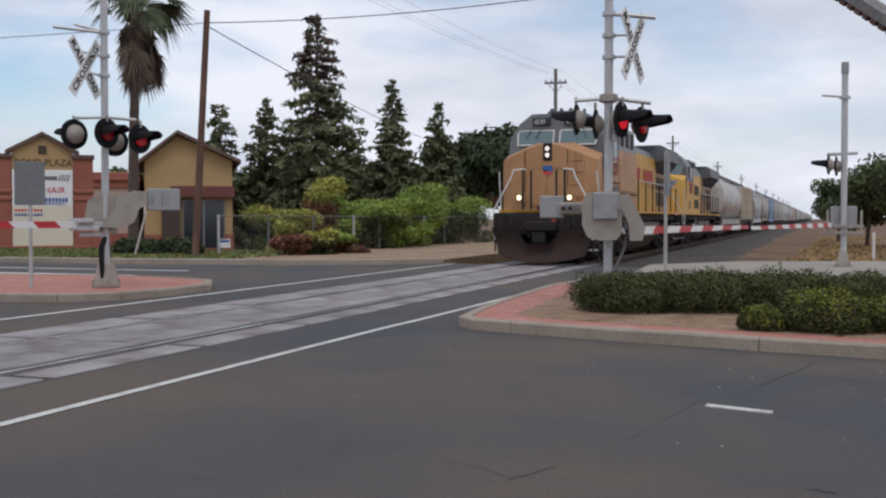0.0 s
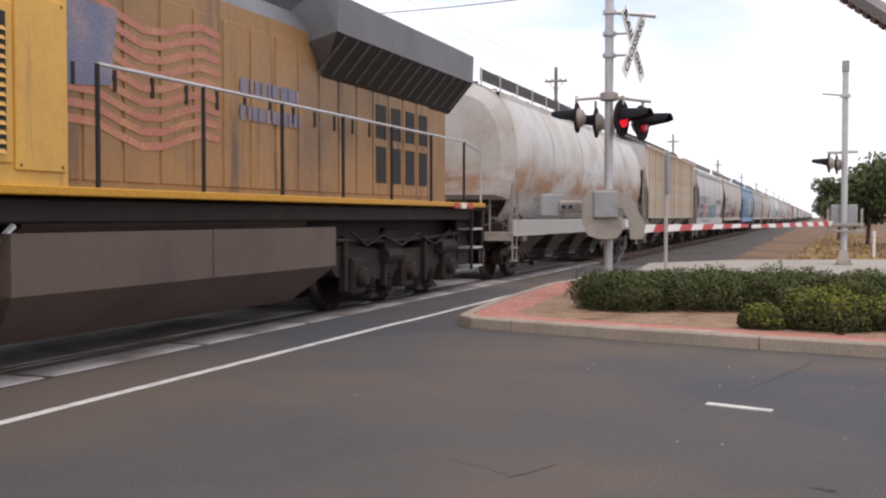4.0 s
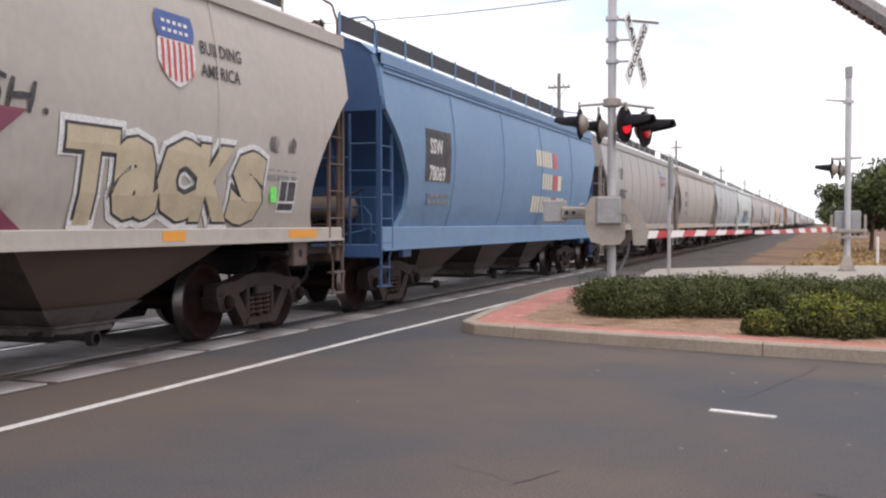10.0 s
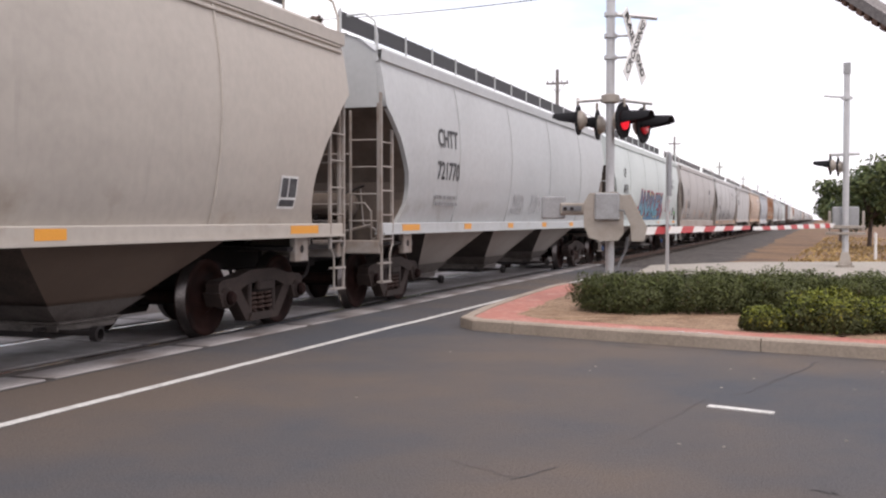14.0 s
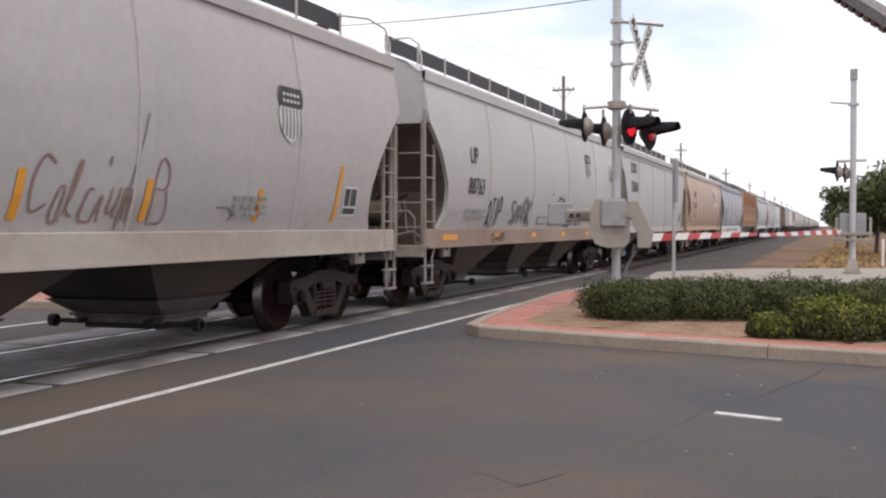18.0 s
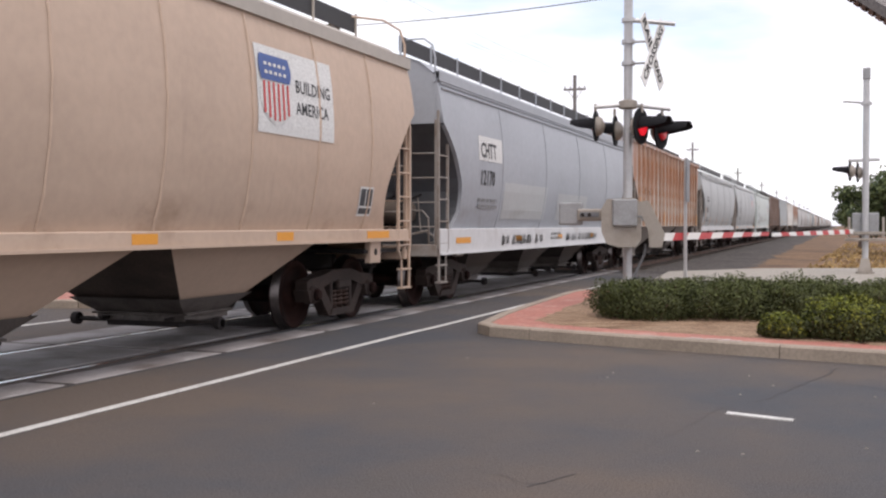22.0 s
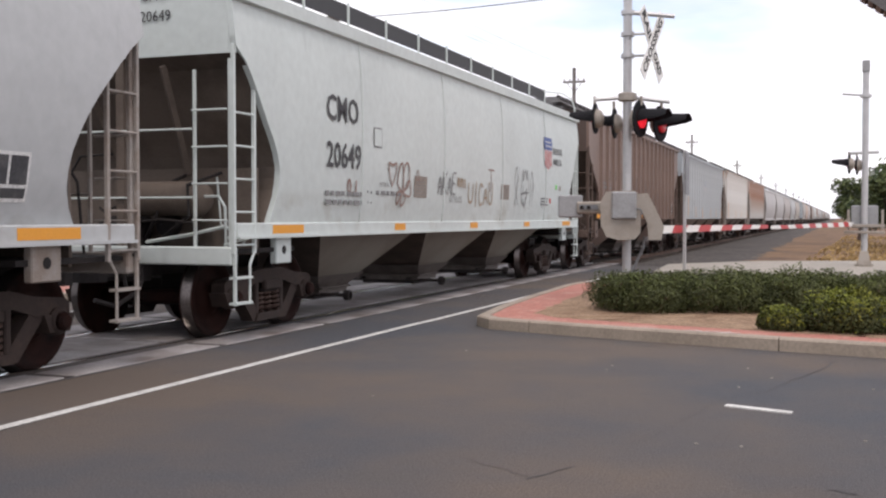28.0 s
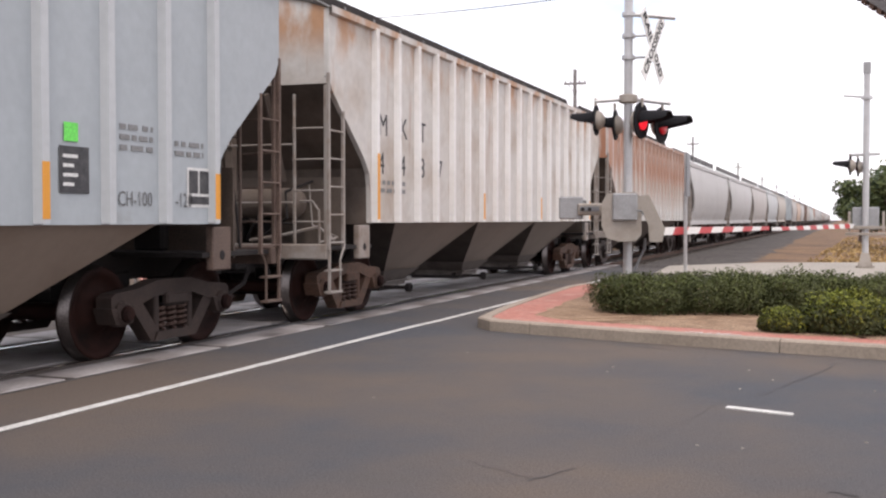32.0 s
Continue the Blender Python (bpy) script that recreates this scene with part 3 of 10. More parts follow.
INK = material("stencil grey-black", (0.05, 0.05, 0.055), 0.7, alt=(0.1, 0.1, 0.1), scale=6, bump=0.0)
DULL_STEEL = material("dull painted steel with rust", (0.31, 0.28, 0.255), 0.65, alt=(0.19, 0.135, 0.1), scale=2.5, alt_range=(0.45, 0.72), bump=0.02, grain_mix=0.06)
STENCIL = material("faint stencil", (0.22, 0.22, 0.22), 0.7, bump=0.0)
TAG_WHITE = material("white card", (0.7, 0.7, 0.68), 0.6, bump=0.0)
TAG_WHITE_WORN = material("worn white patch", (0.58, 0.57, 0.55), 0.6, alt=(0.47, 0.45, 0.42), scale=2.5, bump=0.0)
TAG_GREEN = material("green sticker", (0.15, 0.75, 0.12), 0.6, bump=0.0)
SHIELD_BLUE = material("shield blue", (0.05, 0.1, 0.3), 0.5, bump=0.0)
SHIELD_RED = material("shield red", (0.55, 0.06, 0.06), 0.5, bump=0.0)
CREAM = material("cream letters", (0.75, 0.68, 0.5), 0.6, bump=0.0)


def cached(fn):
    store = {}

    def get(*key):
        if key not in store:
            store[key] = fn(*key)
        return store[key]
    return get


# ---- running gear ----
def wheel_profile(r):
    # radius, height from the flange side outward
    return [(.06, 0), (r * .55, .01), (r - .07, .0), (r + .026, .0), (r + .028, .02), (r + .004, .035), (r - .003, .13), (r - .02, .135), (r - .075, .132),
            (r - .1, .09), (r * .5, .075), (.17, .12), (.15, .15), (0.001, .15)]


@cached
def wheelset_mesh(r):
    g = Geo()
    slots = [0, 0, 0, 0, 1, 1, 0, 0, 0, 0, 0, 0, 0]
    for s in (1, -1):
        m = Matrix.Translation((s * .685, 0, 0)) @ Matrix.Rotation(s * math.pi / 2, 4, "Y")
        o = len(g.f)
        g.lathe(wheel_profile(r), m, 32, slots)
    g.tube((-1.05, 0, 0), (1.05, 0, 0), .085, 12)
    return g.mesh("wheelset", [WHEEL_FACE, WHEEL_TREAD], True)


@cached
def side_frame_mesh(mat):
    g = Geo()
    # cast side frame: journal ends, top chord, bottom chord and the two columns
    g.prism([(-1.05, .62), (-.98, .66), (-.62, .69), (-.3, .76), (.3, .76), (.62, .69), (.98, .66), (1.05, .62), (1.05, .5), (.68, .5), (.34, .6), (-.34, .6), (-.68, .5), (-1.05, .5)], -.09, .09)
    g.prism([(-.72, .5), (-.58, .58), (-.33, .3), (-.3, .14), (-.4, .14)], -.08, .08)
    g.prism([(.72, .5), (.4, .14), (.3, .14), (.33, .3), (.58, .58)], -.08, .08)
    g.prism([(-.36, .14), (.36, .14), (.32, .23), (-.32, .23)], -.1, .1)
    g.box(-.08, .08, -.34, -.26, .16, .66, .015)
    g.box(-.08, .08, .26, .34, .16, .66, .015)
    g.box(-.02, .14, -.2, .2, .5, .62, .02)
    g.box(.1, .13, -.16, -.02, .53, .59)
    g.box(.1, .13, .02, .16, .53, .59)
    for s in (-1, 1):
        g.prism([(s * .89 - .2, .52), (s * .89 - .13, .36), (s * .89 + .13, .36), (s * .89 + .2, .52)], -.1, .12)
        g.lathe([(.0, .14), (.1, .14), (.125, .11), (.13, .0)], Matrix.Translation((.0, s * .89, .457)) @ Matrix.Rotation(math.pi / 2, 4, "Y"), 14)
    return g.mesh("side_frame", [mat])


@cached
def spring_mesh():
    n = 44
    g = Geo().pipe([(.072 * math.cos(k * .62), .072 * math.sin(k * .62), .235 + .25 * k / n) for k in range(n + 1)], .02, 5)
    return g.mesh("spring", [SPRING_RUST])


@cached
def bolster_mesh():
    g = Geo()
    g.box(-1.1, 1.1, -.2, .2, .48, .62, .03)
    g.box(-.35, .35, -.25, .25, .5, .82, .03)
    for s in (-1, 1):
        g.box(-.75, .75, s * .3 - .05, s * .3 + .05, .3, .42, .02)
        g.box(-.82, -.62, s * .46, s * .4, .3, .6, .01)
        g.box(.62, .82, s * .46, s * .4, .3, .6, .01)
    return g.mesh("bolster", [UNDER])


WHEELS = []      # every wheelset, with its rolling radius


@cached
def cap_mesh(mat):
    return Geo().lathe([(.001, .07), (.06, .07), (.085, .04), (.085, 0)], Matrix.Rotation(math.pi / 2, 4, "Y"), 12).mesh("bearing_cap", [mat])


@cached
def end_rail(mat):
    """Bent pipe from the ladder over the roof's edge."""
    return Geo().pipe([(1.42, .02, 3.2), (1.42, .02, 4.1), (1.36, .06, 4.32), (1.15, .2, 4.46), (.74, .45, 4.5)], .018, 6).mesh("roof_end_rail", [mat])


def add_truck(car, y, frame_mat=GRIME, detail=True, cap=None):
    truck = part("truck", bolster_mesh(), None, car, at=pose(0, y, 0))
    for s in (-1, 1):
        ws = part("wheelset", wheelset_mesh(.457), None, truck, at=pose(0, s * .89, .457))
        WHEELS.append((ws, .457))
        part("side_frame", side_frame_mesh(frame_mat), None, truck, at=pose(s * .99, 0, 0, 0, 0, 0 if s > 0 else 180))
        if detail:
            if s > 0:
                for dy in (-.89, .89):
                    part("bearing_cap", cap_mesh(cap or WHEEL_FACE), None, truck, "blue bearing cap" if cap else "", at=pose(1.12, dy, .457))
            for dy in (-.19, 0, .19):
                part("spring", spring_mesh(), None, truck, at=pose(s * .99, dy, 0))
    return truck


@cached
def coupler_mesh():
    g = Geo()
    g.box(-.11, .11, -.1, .62, .72, .95, .02)
    g.prism([(-.2, -.36), (.02, -.4), (.17, -.28), (.14, -.1), (-.14, -.1), (-.22, -.22)], .68, .98, "z")
    g.pipe([(.25, .45, .78), (.3, .2, .55), (.28, -.15, .42), (.2, -.4, .5)], .028, 6)
    g.box(-.3, .3, .3, .5, .66, 1.02, .02)
    g.pipe([(-.2, .3, .98), (-.9, .3, 1.02), (-1.3, .3, .95), (-1.32, .25, .7)], .018, 5)
    return g.mesh("coupler", [UNDER])


# ---- covered hopper wagons ----
SMOOTH = [(1.4, 1.3), (1.5, 1.62), (1.575, 2.1), (1.6, 2.6), (1.57, 3.1), (1.51, 3.5), (1.44, 3.8), (1.4, 3.86), (1.15, 4.06), (.75, 4.2), (.35, 4.27), (0, 4.29)]
FLAT = [(1.47, 1.3), (1.51, 1.62), (1.535, 2.1), (1.54, 2.6), (1.53, 3.1), (1.5, 3.5), (1.46, 3.8), (1.43, 3.88), (1.15, 4.06), (.75, 4.2), (.35, 4.27), (0, 4.29)]
CUT_TANK = [(0, 1.75), (.03, 1.68), (.06, 1.62), (.1, 1.56), (.15, 1.5), (.2, 1.44), (.24, 1.4), (.27, 1.35), (.3, 1.3)]
TANKISH = [(1.08, 1.3), (1.36, 1.6), (1.55, 2.1), (1.61, 2.6), (1.58, 3.1), (1.46, 3.5), (1.27, 3.85), (1.1, 4.02), (.9, 4.15), (.65, 4.25), (.35, 4.31), (0, 4.33)]
RIBBED = [(1.49, 1.33), (1.49, 1.6), (1.49, 2.1), (1.49, 2.6), (1.49, 3.1), (1.49, 3.6), (1.49, 3.98), (1.49, 4.07), (1.2, 4.16), (.8, 4.25), (.4, 4.31), (0, 4.33)]
CUT_CURVED = [(0, 3.04), (.14, 2.96), (.32, 2.8), (.62, 2.5), (.88, 2.16), (1.0, 1.86), (.99, 1.62), (.9, 1.44), (.78, 1.32)]
CUT_STRAIGHT = [(0, 3.12), (.2, 2.95), (.62, 2.6), (.95, 2.33), (1.24, 2.08), (1.3, 1.8), (1.3, 1.6), (1.3, 1.45), (1.3, 1.33)]


CUT_FLAT = [(0, 3.16), (.2, 3.08), (.38, 2.86), (.6, 2.52), (.86, 2.18), (.96, 1.92), (.93, 1.68), (.85, 1.48), (.78, 1.32)]


def zed(prof, t):
    return prof[0][1] + t * (prof[7][1] - prof[0][1])


def half_at(prof, z):
    for (x0, z0), (x1, z1) in zip(prof, prof[1:]):
        if z0 <= z <= z1:
            return x0 + (x1 - x0) * (z - z0) / max(1e-6, z1 - z0)
    return prof[0][0]


def inset_of(kind):
    cut = {"ribbed": CUT_STRAIGHT, "smooth": CUT_CURVED, "tank": CUT_TANK, "flat": CUT_FLAT}[kind]
    pts = sorted(((zz, d) for d, zz in cut))

    def inset(z):
        if z >= pts[-1][0]:
            return 0.0
        for (z0, d0), (z1, d1) in zip(pts, pts[1:]):
            if z0 <= z <= z1:
                return d0 + (d1 - d0) * (z - z0) / max(1e-6, z1 - z0)
        return pts[0][1]
    return inset, cut[0][1]


def section(kind):
    return {"smooth": SMOOTH, "tank": TANKISH, "ribbed": RIBBED, "flat": FLAT}[kind]


def arc_of(prof):
    arc = [(x, z) for x, z in prof[7:]]
    return arc + [(-x, z) for x, z in reversed(arc[:-1])]


ROWS = 16


@cached
def side_sheet(kind, length, mat):
    """The side that faces +x, with its cut-out ends and returned edges."""
    prof = section(kind)
    inset, _ = inset_of(kind)
    half, zb0, cols = length / 2, prof[0][1], 14
    zs = [zb0 + (prof[7][1] - zb0) * k / ROWS for k in range(ROWS + 1)]
    g = Geo()
    n = cols + 1
    vs, ends = [], ([], [])
    for z in zs:
        e, x = half - inset(z), half_at(prof, z)
        vs += [(x, -e + 2 * e * c / cols, z) for c in range(cols + 1)]
        ends[0].extend([(x - .07, -e, z), (x, -e, z)])
        ends[1].extend([(x, e, z), (x - .07, e, z)])
    g.add(vs, [(r * n + c, r * n + c + 1, (r + 1) * n + c + 1, (r + 1) * n + c) for r in range(ROWS) for c in range(n - 1)])
    for side in ends:
        g.add(side, [(2 * r, 2 * r + 1, 2 * r + 3, 2 * r + 2) for r in range(ROWS)])
    return g.mesh("side_sheet", [mat], kind != "ribbed")


@cached
def roof_sheet(kind, length, mat):
    prof = section(kind)
    half, arc = length / 2, arc_of(prof)
    xe, ze = prof[7]
    lip = .06 if kind == "ribbed" else .1
    low = ze - .06 if kind == "ribbed" else ze - .13
    ring = [(xe + .0, low - .02), (xe + lip, low), (xe + lip, ze + .03)] + arc + [(-xe - lip, ze + .03), (-xe - lip, low), (-xe - .0, low - .02)]
    n = len(ring)
    g = Geo()
    vs = [(x, y, z) for y in (-half - .02, -half * .33, half * .33, half + .02) for x, z in ring]
    g.add(vs, [(j * n + i, j * n + i + 1, (j + 1) * n + i + 1, (j + 1) * n + i) for j in range(3) for i in range(n - 1)])
    return g.mesh("roof_sheet", [mat])


@cached
def end_wall(kind, length, mat):
    """Upper end wall; y = 0 at the wagon's end, facing -y."""
    prof = section(kind)
    _, ztop = inset_of(kind)
    zs = [prof[0][1] + (prof[7][1] - prof[0][1]) * k / ROWS for k in range(ROWS + 1)]
    up = [z for z in zs if z > ztop + .02]
    ring = [(half_at(prof, ztop), ztop)] + [(half_at(prof, z), z) for z in up] + arc_of(prof)[1:-1] + [(-half_at(prof, z), z) for z in reversed(up)] + [(-half_at(prof, ztop), ztop)]
    n = len(ring)
    bulge = .16 if kind == "tank" else 0
    g = Geo()
    vs = [(x, .01, z) for x, z in ring] + [(x * .8, .01 - bulge, ztop + (z - ztop) * .85 + .1) for x, z in ring]
    g.add(vs, [(i, (i + 1) % n, n + (i + 1) % n, n + i) for i in range(n)] + [tuple(range(n, 2 * n))])
    return g.mesh("end_wall", [mat])


@cached
def shear_plate(mat):
    """Upright plate between the end platform and the sloping sheet, with its air reservoir behind hoses."""
    g = Geo().box(-1.34, 1.34, .74, .78, .95, 1.95)
    return g.mesh("shear_plate", [mat])


@cached
def reservoir_mesh(mat):
    return Geo().lathe([(.001, -.52), (.14, -.5), (.2, -.42), (.2, .42), (.14, .5), (.001, .52)], Matrix.Translation((.35, .48, 1.6)) @ Matrix.Rotation(math.pi / 2, 4, "Y"), 14).mesh("air_reservoir", [mat], True)


@cached
def hose_mesh(k):
    y = .5 + .1 * k
    return Geo().pipe([(.9 - .5 * k, y + .2, 1.9), (.7 - .4 * k, y - .2, 1.75), (.75 - .5 * k, y - .25, 1.4), (.3 - .3 * k, y - .1, 1.15), (.1, y, 1.05)], .02, 5).mesh("brake_pipe", [UNDER])


@cached
def rigging_mesh(k, mat):
    """Thin air pipes and rods that run over the end deck; five kinds."""
    ways = [[(1.2, .3, 1.04), (1.2, .28, 1.5), (1.05, .4, 1.62), (.5, .42, 1.62), (.3, .45, 1.78)],
            [(.9, .2, 1.05), (.88, .18, 1.32), (.4, .2, 1.36), (-.2, .24, 1.3), (-.5, .3, 1.5)],
            [(1.32, .5, 1.1), (1.1, .46, 1.28), (.7, .3, 1.18), (.2, .22, 1.1)],
            [(-1.2, .4, 1.05), (-1.1, .36, 1.7), (-.8, .34, 2.1), (-.3, .3, 2.12)],
            [(1.3, .1, 1.08), (1.3, .62, 1.14), (.9, .68, 1.3), (.85, .68, 1.85)]]
    return Geo().pipe(ways[k], (.017, .014, .022, .014, .014)[k], 5).mesh("train_pipe", [mat if k % 2 == 0 else UNDER])


@cached
def bolster_end(mat):
    g = Geo().box(1.36, 1.45, 1.0, 1.36, .84, 1.3, .012)
    g.lathe([(.001, .458), (.04, .458), (.055, .449)], Matrix.Translation((1.0, 1.18, 1.0)) @ Matrix.Rotation(math.pi / 2, 4, "Y"), 10, [1, 1])
    return g.mesh("bolster_end", [mat, UNDER])


@cached
def stiffener_mesh(kind, x, mat):
    """A brace on the sloping end sheet; x = 0 is the upright centre post."""
    _, ztop = inset_of(kind)
    if x:
        g = Geo().tube((x, .06, ztop - .1), (x * .8, .72, 1.9), .045, 4)
    else:
        g = Geo().box(-.05, .05, .02, .14, .95, ztop)
    return g.mesh("stiffener", [mat])


@cached
def slope_sheet(kind, length, mat):
    """End sheet that closes the body along its cut-away edge."""
    prof = section(kind)
    inset, ztop = inset_of(kind)
    g = Geo()
    if kind == "tank":
        w = half_at(prof, ztop) - .05
        g.add([(w, .03, ztop), (-w, .03, ztop), (-1.1, 2.7, 1.25), (1.1, 2.7, 1.25), (w, .06, ztop - .03), (-w, .06, ztop - .03), (-1.1, 2.7, 1.2), (1.1, 2.7, 1.2)],
              [(0, 1, 2, 3), (4, 7, 6, 5), (0, 3, 7, 4), (1, 5, 6, 2)])
    else:
        zs = [1.31 + (ztop - 1.31) * k / 14 for k in range(15)]
        for back in (.02, .05):
            vs = [(sx * (half_at(prof, z) - .012), inset(z) + back, z) for z in zs for sx in (-1, 1)]
            fs = [(2 * k, 2 * k + 1, 2 * k + 3, 2 * k + 2) for k in range(14)]
            g.add(vs, fs if back == .02 else [tuple(reversed(q)) for q in fs])
    return g.mesh("slope_sheet", [mat])


@cached
def hopper_bay(width, wtop, mat, dark):
    g = Geo()
    top, bot, hw = 1.34, .36, width / 2
    a = [(-wtop, -hw, top), (wtop, -hw, top), (wtop, hw, top), (-wtop, hw, top)]
    b = [(-.55, -.42, bot), (.55, -.42, bot), (.55, .42, bot), (-.55, .42, bot)]
    vs = a + b
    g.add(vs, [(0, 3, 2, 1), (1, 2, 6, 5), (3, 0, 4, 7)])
    # both end faces take the darker slot, which paints in their shade
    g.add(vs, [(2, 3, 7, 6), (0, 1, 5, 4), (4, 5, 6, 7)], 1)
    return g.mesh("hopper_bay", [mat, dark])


@cached
def outlet_gate():
    g = Geo()
    g.box(-.66, .66, -.5, .5, .34, .37, .01, slot=1)
    g.box(-.6, .6, -.46, .46, .27, .345, slot=1)
    g.box(-.5, .5, -.42, .42, .2, .272, .01)
    low, high = [(-.6, -.47), (.6, -.47), (.6, .47), (-.6, .47)], [(-.75, -.79), (.75, -.79), (.75, .79), (-.75, .79)]
    g.add([(*p, .37) for p in low] + [(*p, .55) for p in high], [(i, (i + 1) % 4, 4 + (i + 1) % 4, 4 + i) for i in range(4)], 1)
    for s in (-1, 1):
        g.tube((s * .45, -.6, .3), (s * .45, .62, .3), .025, 6)
        g.lathe([(.05, 0), (.075, .01), (.075, .09), (.05, .1)], Matrix.Translation((s * .98, -.42, .27)) @ Matrix.Rotation(math.pi / 2, 4, "Y"), 10)
        g.tube((s * .5, -.42, .27), (s * 1.0, -.42, .27), .03, 6)
    return g.mesh("outlet_gate", [UNDER, GATE_STEEL])


@cached
def roof_walk(length, high):
    g = Geo()
    z = high
    half = length / 2 - .1
    for s in (-1, 1):
        g.box(s * .25, s * .62, -half, half, z, z + .03)
        g.box(s * .6, s * .64, -half, half, z - .05, z + .07, slot=1)
    n = int(length / 1.05)
    for k in range(n + 1):
        y = -half + 2 * half * k / n
        g.box(-.66, .66, y - .02, y + .02, z - .12, z)
        for s in (-1, 1):
            g.tube((s * .62, y, z - .06), (s * 1.15, y, z - .32), .018, 4)
    return g.mesh("roof_walk", [WALKWAY, UNDER])


@cached
def roof_rail(length, high, mat):
    """Screen-like guard and posts along the near edge of the roof."""
    g = Geo()
    half = length / 2 - .25
    n = int(length / 1.4)
    for s in (-1, 1):
        g.box(s * .68, s * .7, -half, half, high - .02, high + .24)
        for k in range(n + 1):
            y = -half + 2 * half * k / n
            g.box(s * .7, s * .73, y - .014, y + .014, high - .2, high + .27, slot=1)
    return g.mesh("roof_guard", [GUARD, mat])


@cached
def roof_hatch(length, high):
    g = Geo()
    half = length / 2 - .7
    g.box(-.22, .22, -half, half, high - .02, high + .09, .03)
    n = 10
    for k in range(n):
        y = -half + 2 * half * (k + .5) / n
        g.box(-.26, .26, y - .05, y + .05, high + .08, high + .14, .01)
    return g.mesh("hatch_cover", [WALKWAY])


@cached
def ladder_bits(mat, top):
    """Meshes of one corner ladder: name and mesh; the first is the long stile that carries the rest."""
    bits = [("ladder", Geo().box(-.02, .025, -.02, .02, .98, top, .006)), ("stile", Geo().box(-.02, .025, .41, .45, .98, top - .45, .006))]
    for k in range(6):
        z = 1.08 + k * .36
        if z < top - .5:
            bits.append(("rung", Geo().tube((.01, 0, z), (.01, .43, z), .013, 6)))
    bits.append(("hanger", Geo().box(-.01, .02, .0, .03, .42, 1.0)))
    bits.append(("hanger", Geo().pipe([(.01, .42, 1.0), (.01, .32, .86), (.01, .32, .42)], .015, 5)))
    for z in (.44, .72):
        bits.append(("step", Geo().box(-.06, .04, .0, .34, z - .012, z + .012)))
    return [(n, g.mesh(n, [mat])) for n, g in bits]


@cached
def ladder_mesh(mat, top):
    """Side ladder at a corner; x outward, stiles along z."""
    g = Geo()
    g.box(-.02, .03, -.025, .025, .98, top, .006)
    g.box(-.02, .03, .4, .45, .98, top - .45, .006)
    for k in range(6):
        z = 1.08 + k * .36
        if z < top - .5:
            g.tube((.03, 0, z), (.03, .43, z), .014, 6)
    g.pipe([(.03, .43, top - .45), (.0, .36, top - .3)], .014, 5)
    # hanging step below the sill
    g.box(-.01, .02, .0, .035, .42, 1.0)
    g.pipe([(.01, .42, 1.0), (.01, .32, .86), (.01, .32, .42)], .016, 5)
    for z in (.44, .72):
        g.box(-.06, .04, .0, .34, z - .012, z + .012)
    return g.mesh("ladder", [mat])


@cached
def end_frame(mat, width):
    """End sill, deck, corner posts and end grab irons; y=0 at the body's end, the car lies towards +y."""
    g = Geo()
    w = width
    g.box(-w, w, -.02, .12, .86, 1.06, .015)
    g.box(-w + .05, w - .05, .1, 1.5, .98, 1.03, slot=1)
    g.box(-.28, .28, -.25, 2.6, .72, 1.0, .02, slot=1)
    for s in (-1, 1):
        g.box(s * w, s * (w - .05), .0, .06, 1.0, 3.1, .01)
        g.box(s * (w - .5), s * (w - .465), .01, .05, 1.0, 3.0, .008)
        for z in (1.35, 1.75, 2.15, 2.55):
            g.tube((s * (w - .04), -.03, z), (s * (w - .48), -.03, z), .013, 6)
    for z in (1.6, 2.35):
        g.tube((-w + .5, .0, z), (w - .5, .0, z), .014, 6)
    # brake cylinder and levers on the deck
    g.tube((.2, .6, 1.3), (.2, 1.1, 1.3), .14, 12, slot=1)
    g.box(-.5, -.1, .4, .9, 1.03, 1.4, .03, slot=1)
    g.pipe([(.2, .5, 1.3), (-.3, .3, 1.5), (-.6, .3, 1.2)], .02, 5, slot=1)
    return g.mesh("end_frame", [mat, UNDER])


@cached
def brake_wheel():
    g = Geo()
    for k in range(14):
        a0, a1 = 2 * math.pi * k / 14, 2 * math.pi * (k + 1) / 14
        g.tube((.28 * math.cos(a0), 0, .28 * math.sin(a0)), (.28 * math.cos(a1), 0, .28 * math.sin(a1)), .014, 5)
    for k in range(4):
        a = math.pi * k / 2 + .4
        g.tube((0, .02, 0), (.28 * math.cos(a), 0, .28 * math.sin(a)), .012, 4)
    g.box(-.09, .09, .02, .16, -.14, .12, .02)
    return g.mesh("brake_wheel", [GALV])


@cached
def rib_mesh(z0, z1, mat):
    g = Geo()
    g.prism([(-.065, 0), (.065, 0), (.046, .08), (-.046, .08)], z0, z1, "z")
    me = g.mesh("rib", [mat])
    me.transform(Matrix.Rotation(-math.pi / 2, 4, "Z"))
    return me


@cached
def sill_mesh(length, mat, deep):
    g = Geo()
    g.box(1.38, 1.5, -length / 2, length / 2, 1.32 - deep, 1.32, .012)
    g.box(1.36, 1.53, -length / 2, length / 2, 1.32 - deep - .015, 1.32 - deep + .015)
    return g.mesh("side_sill", [mat])


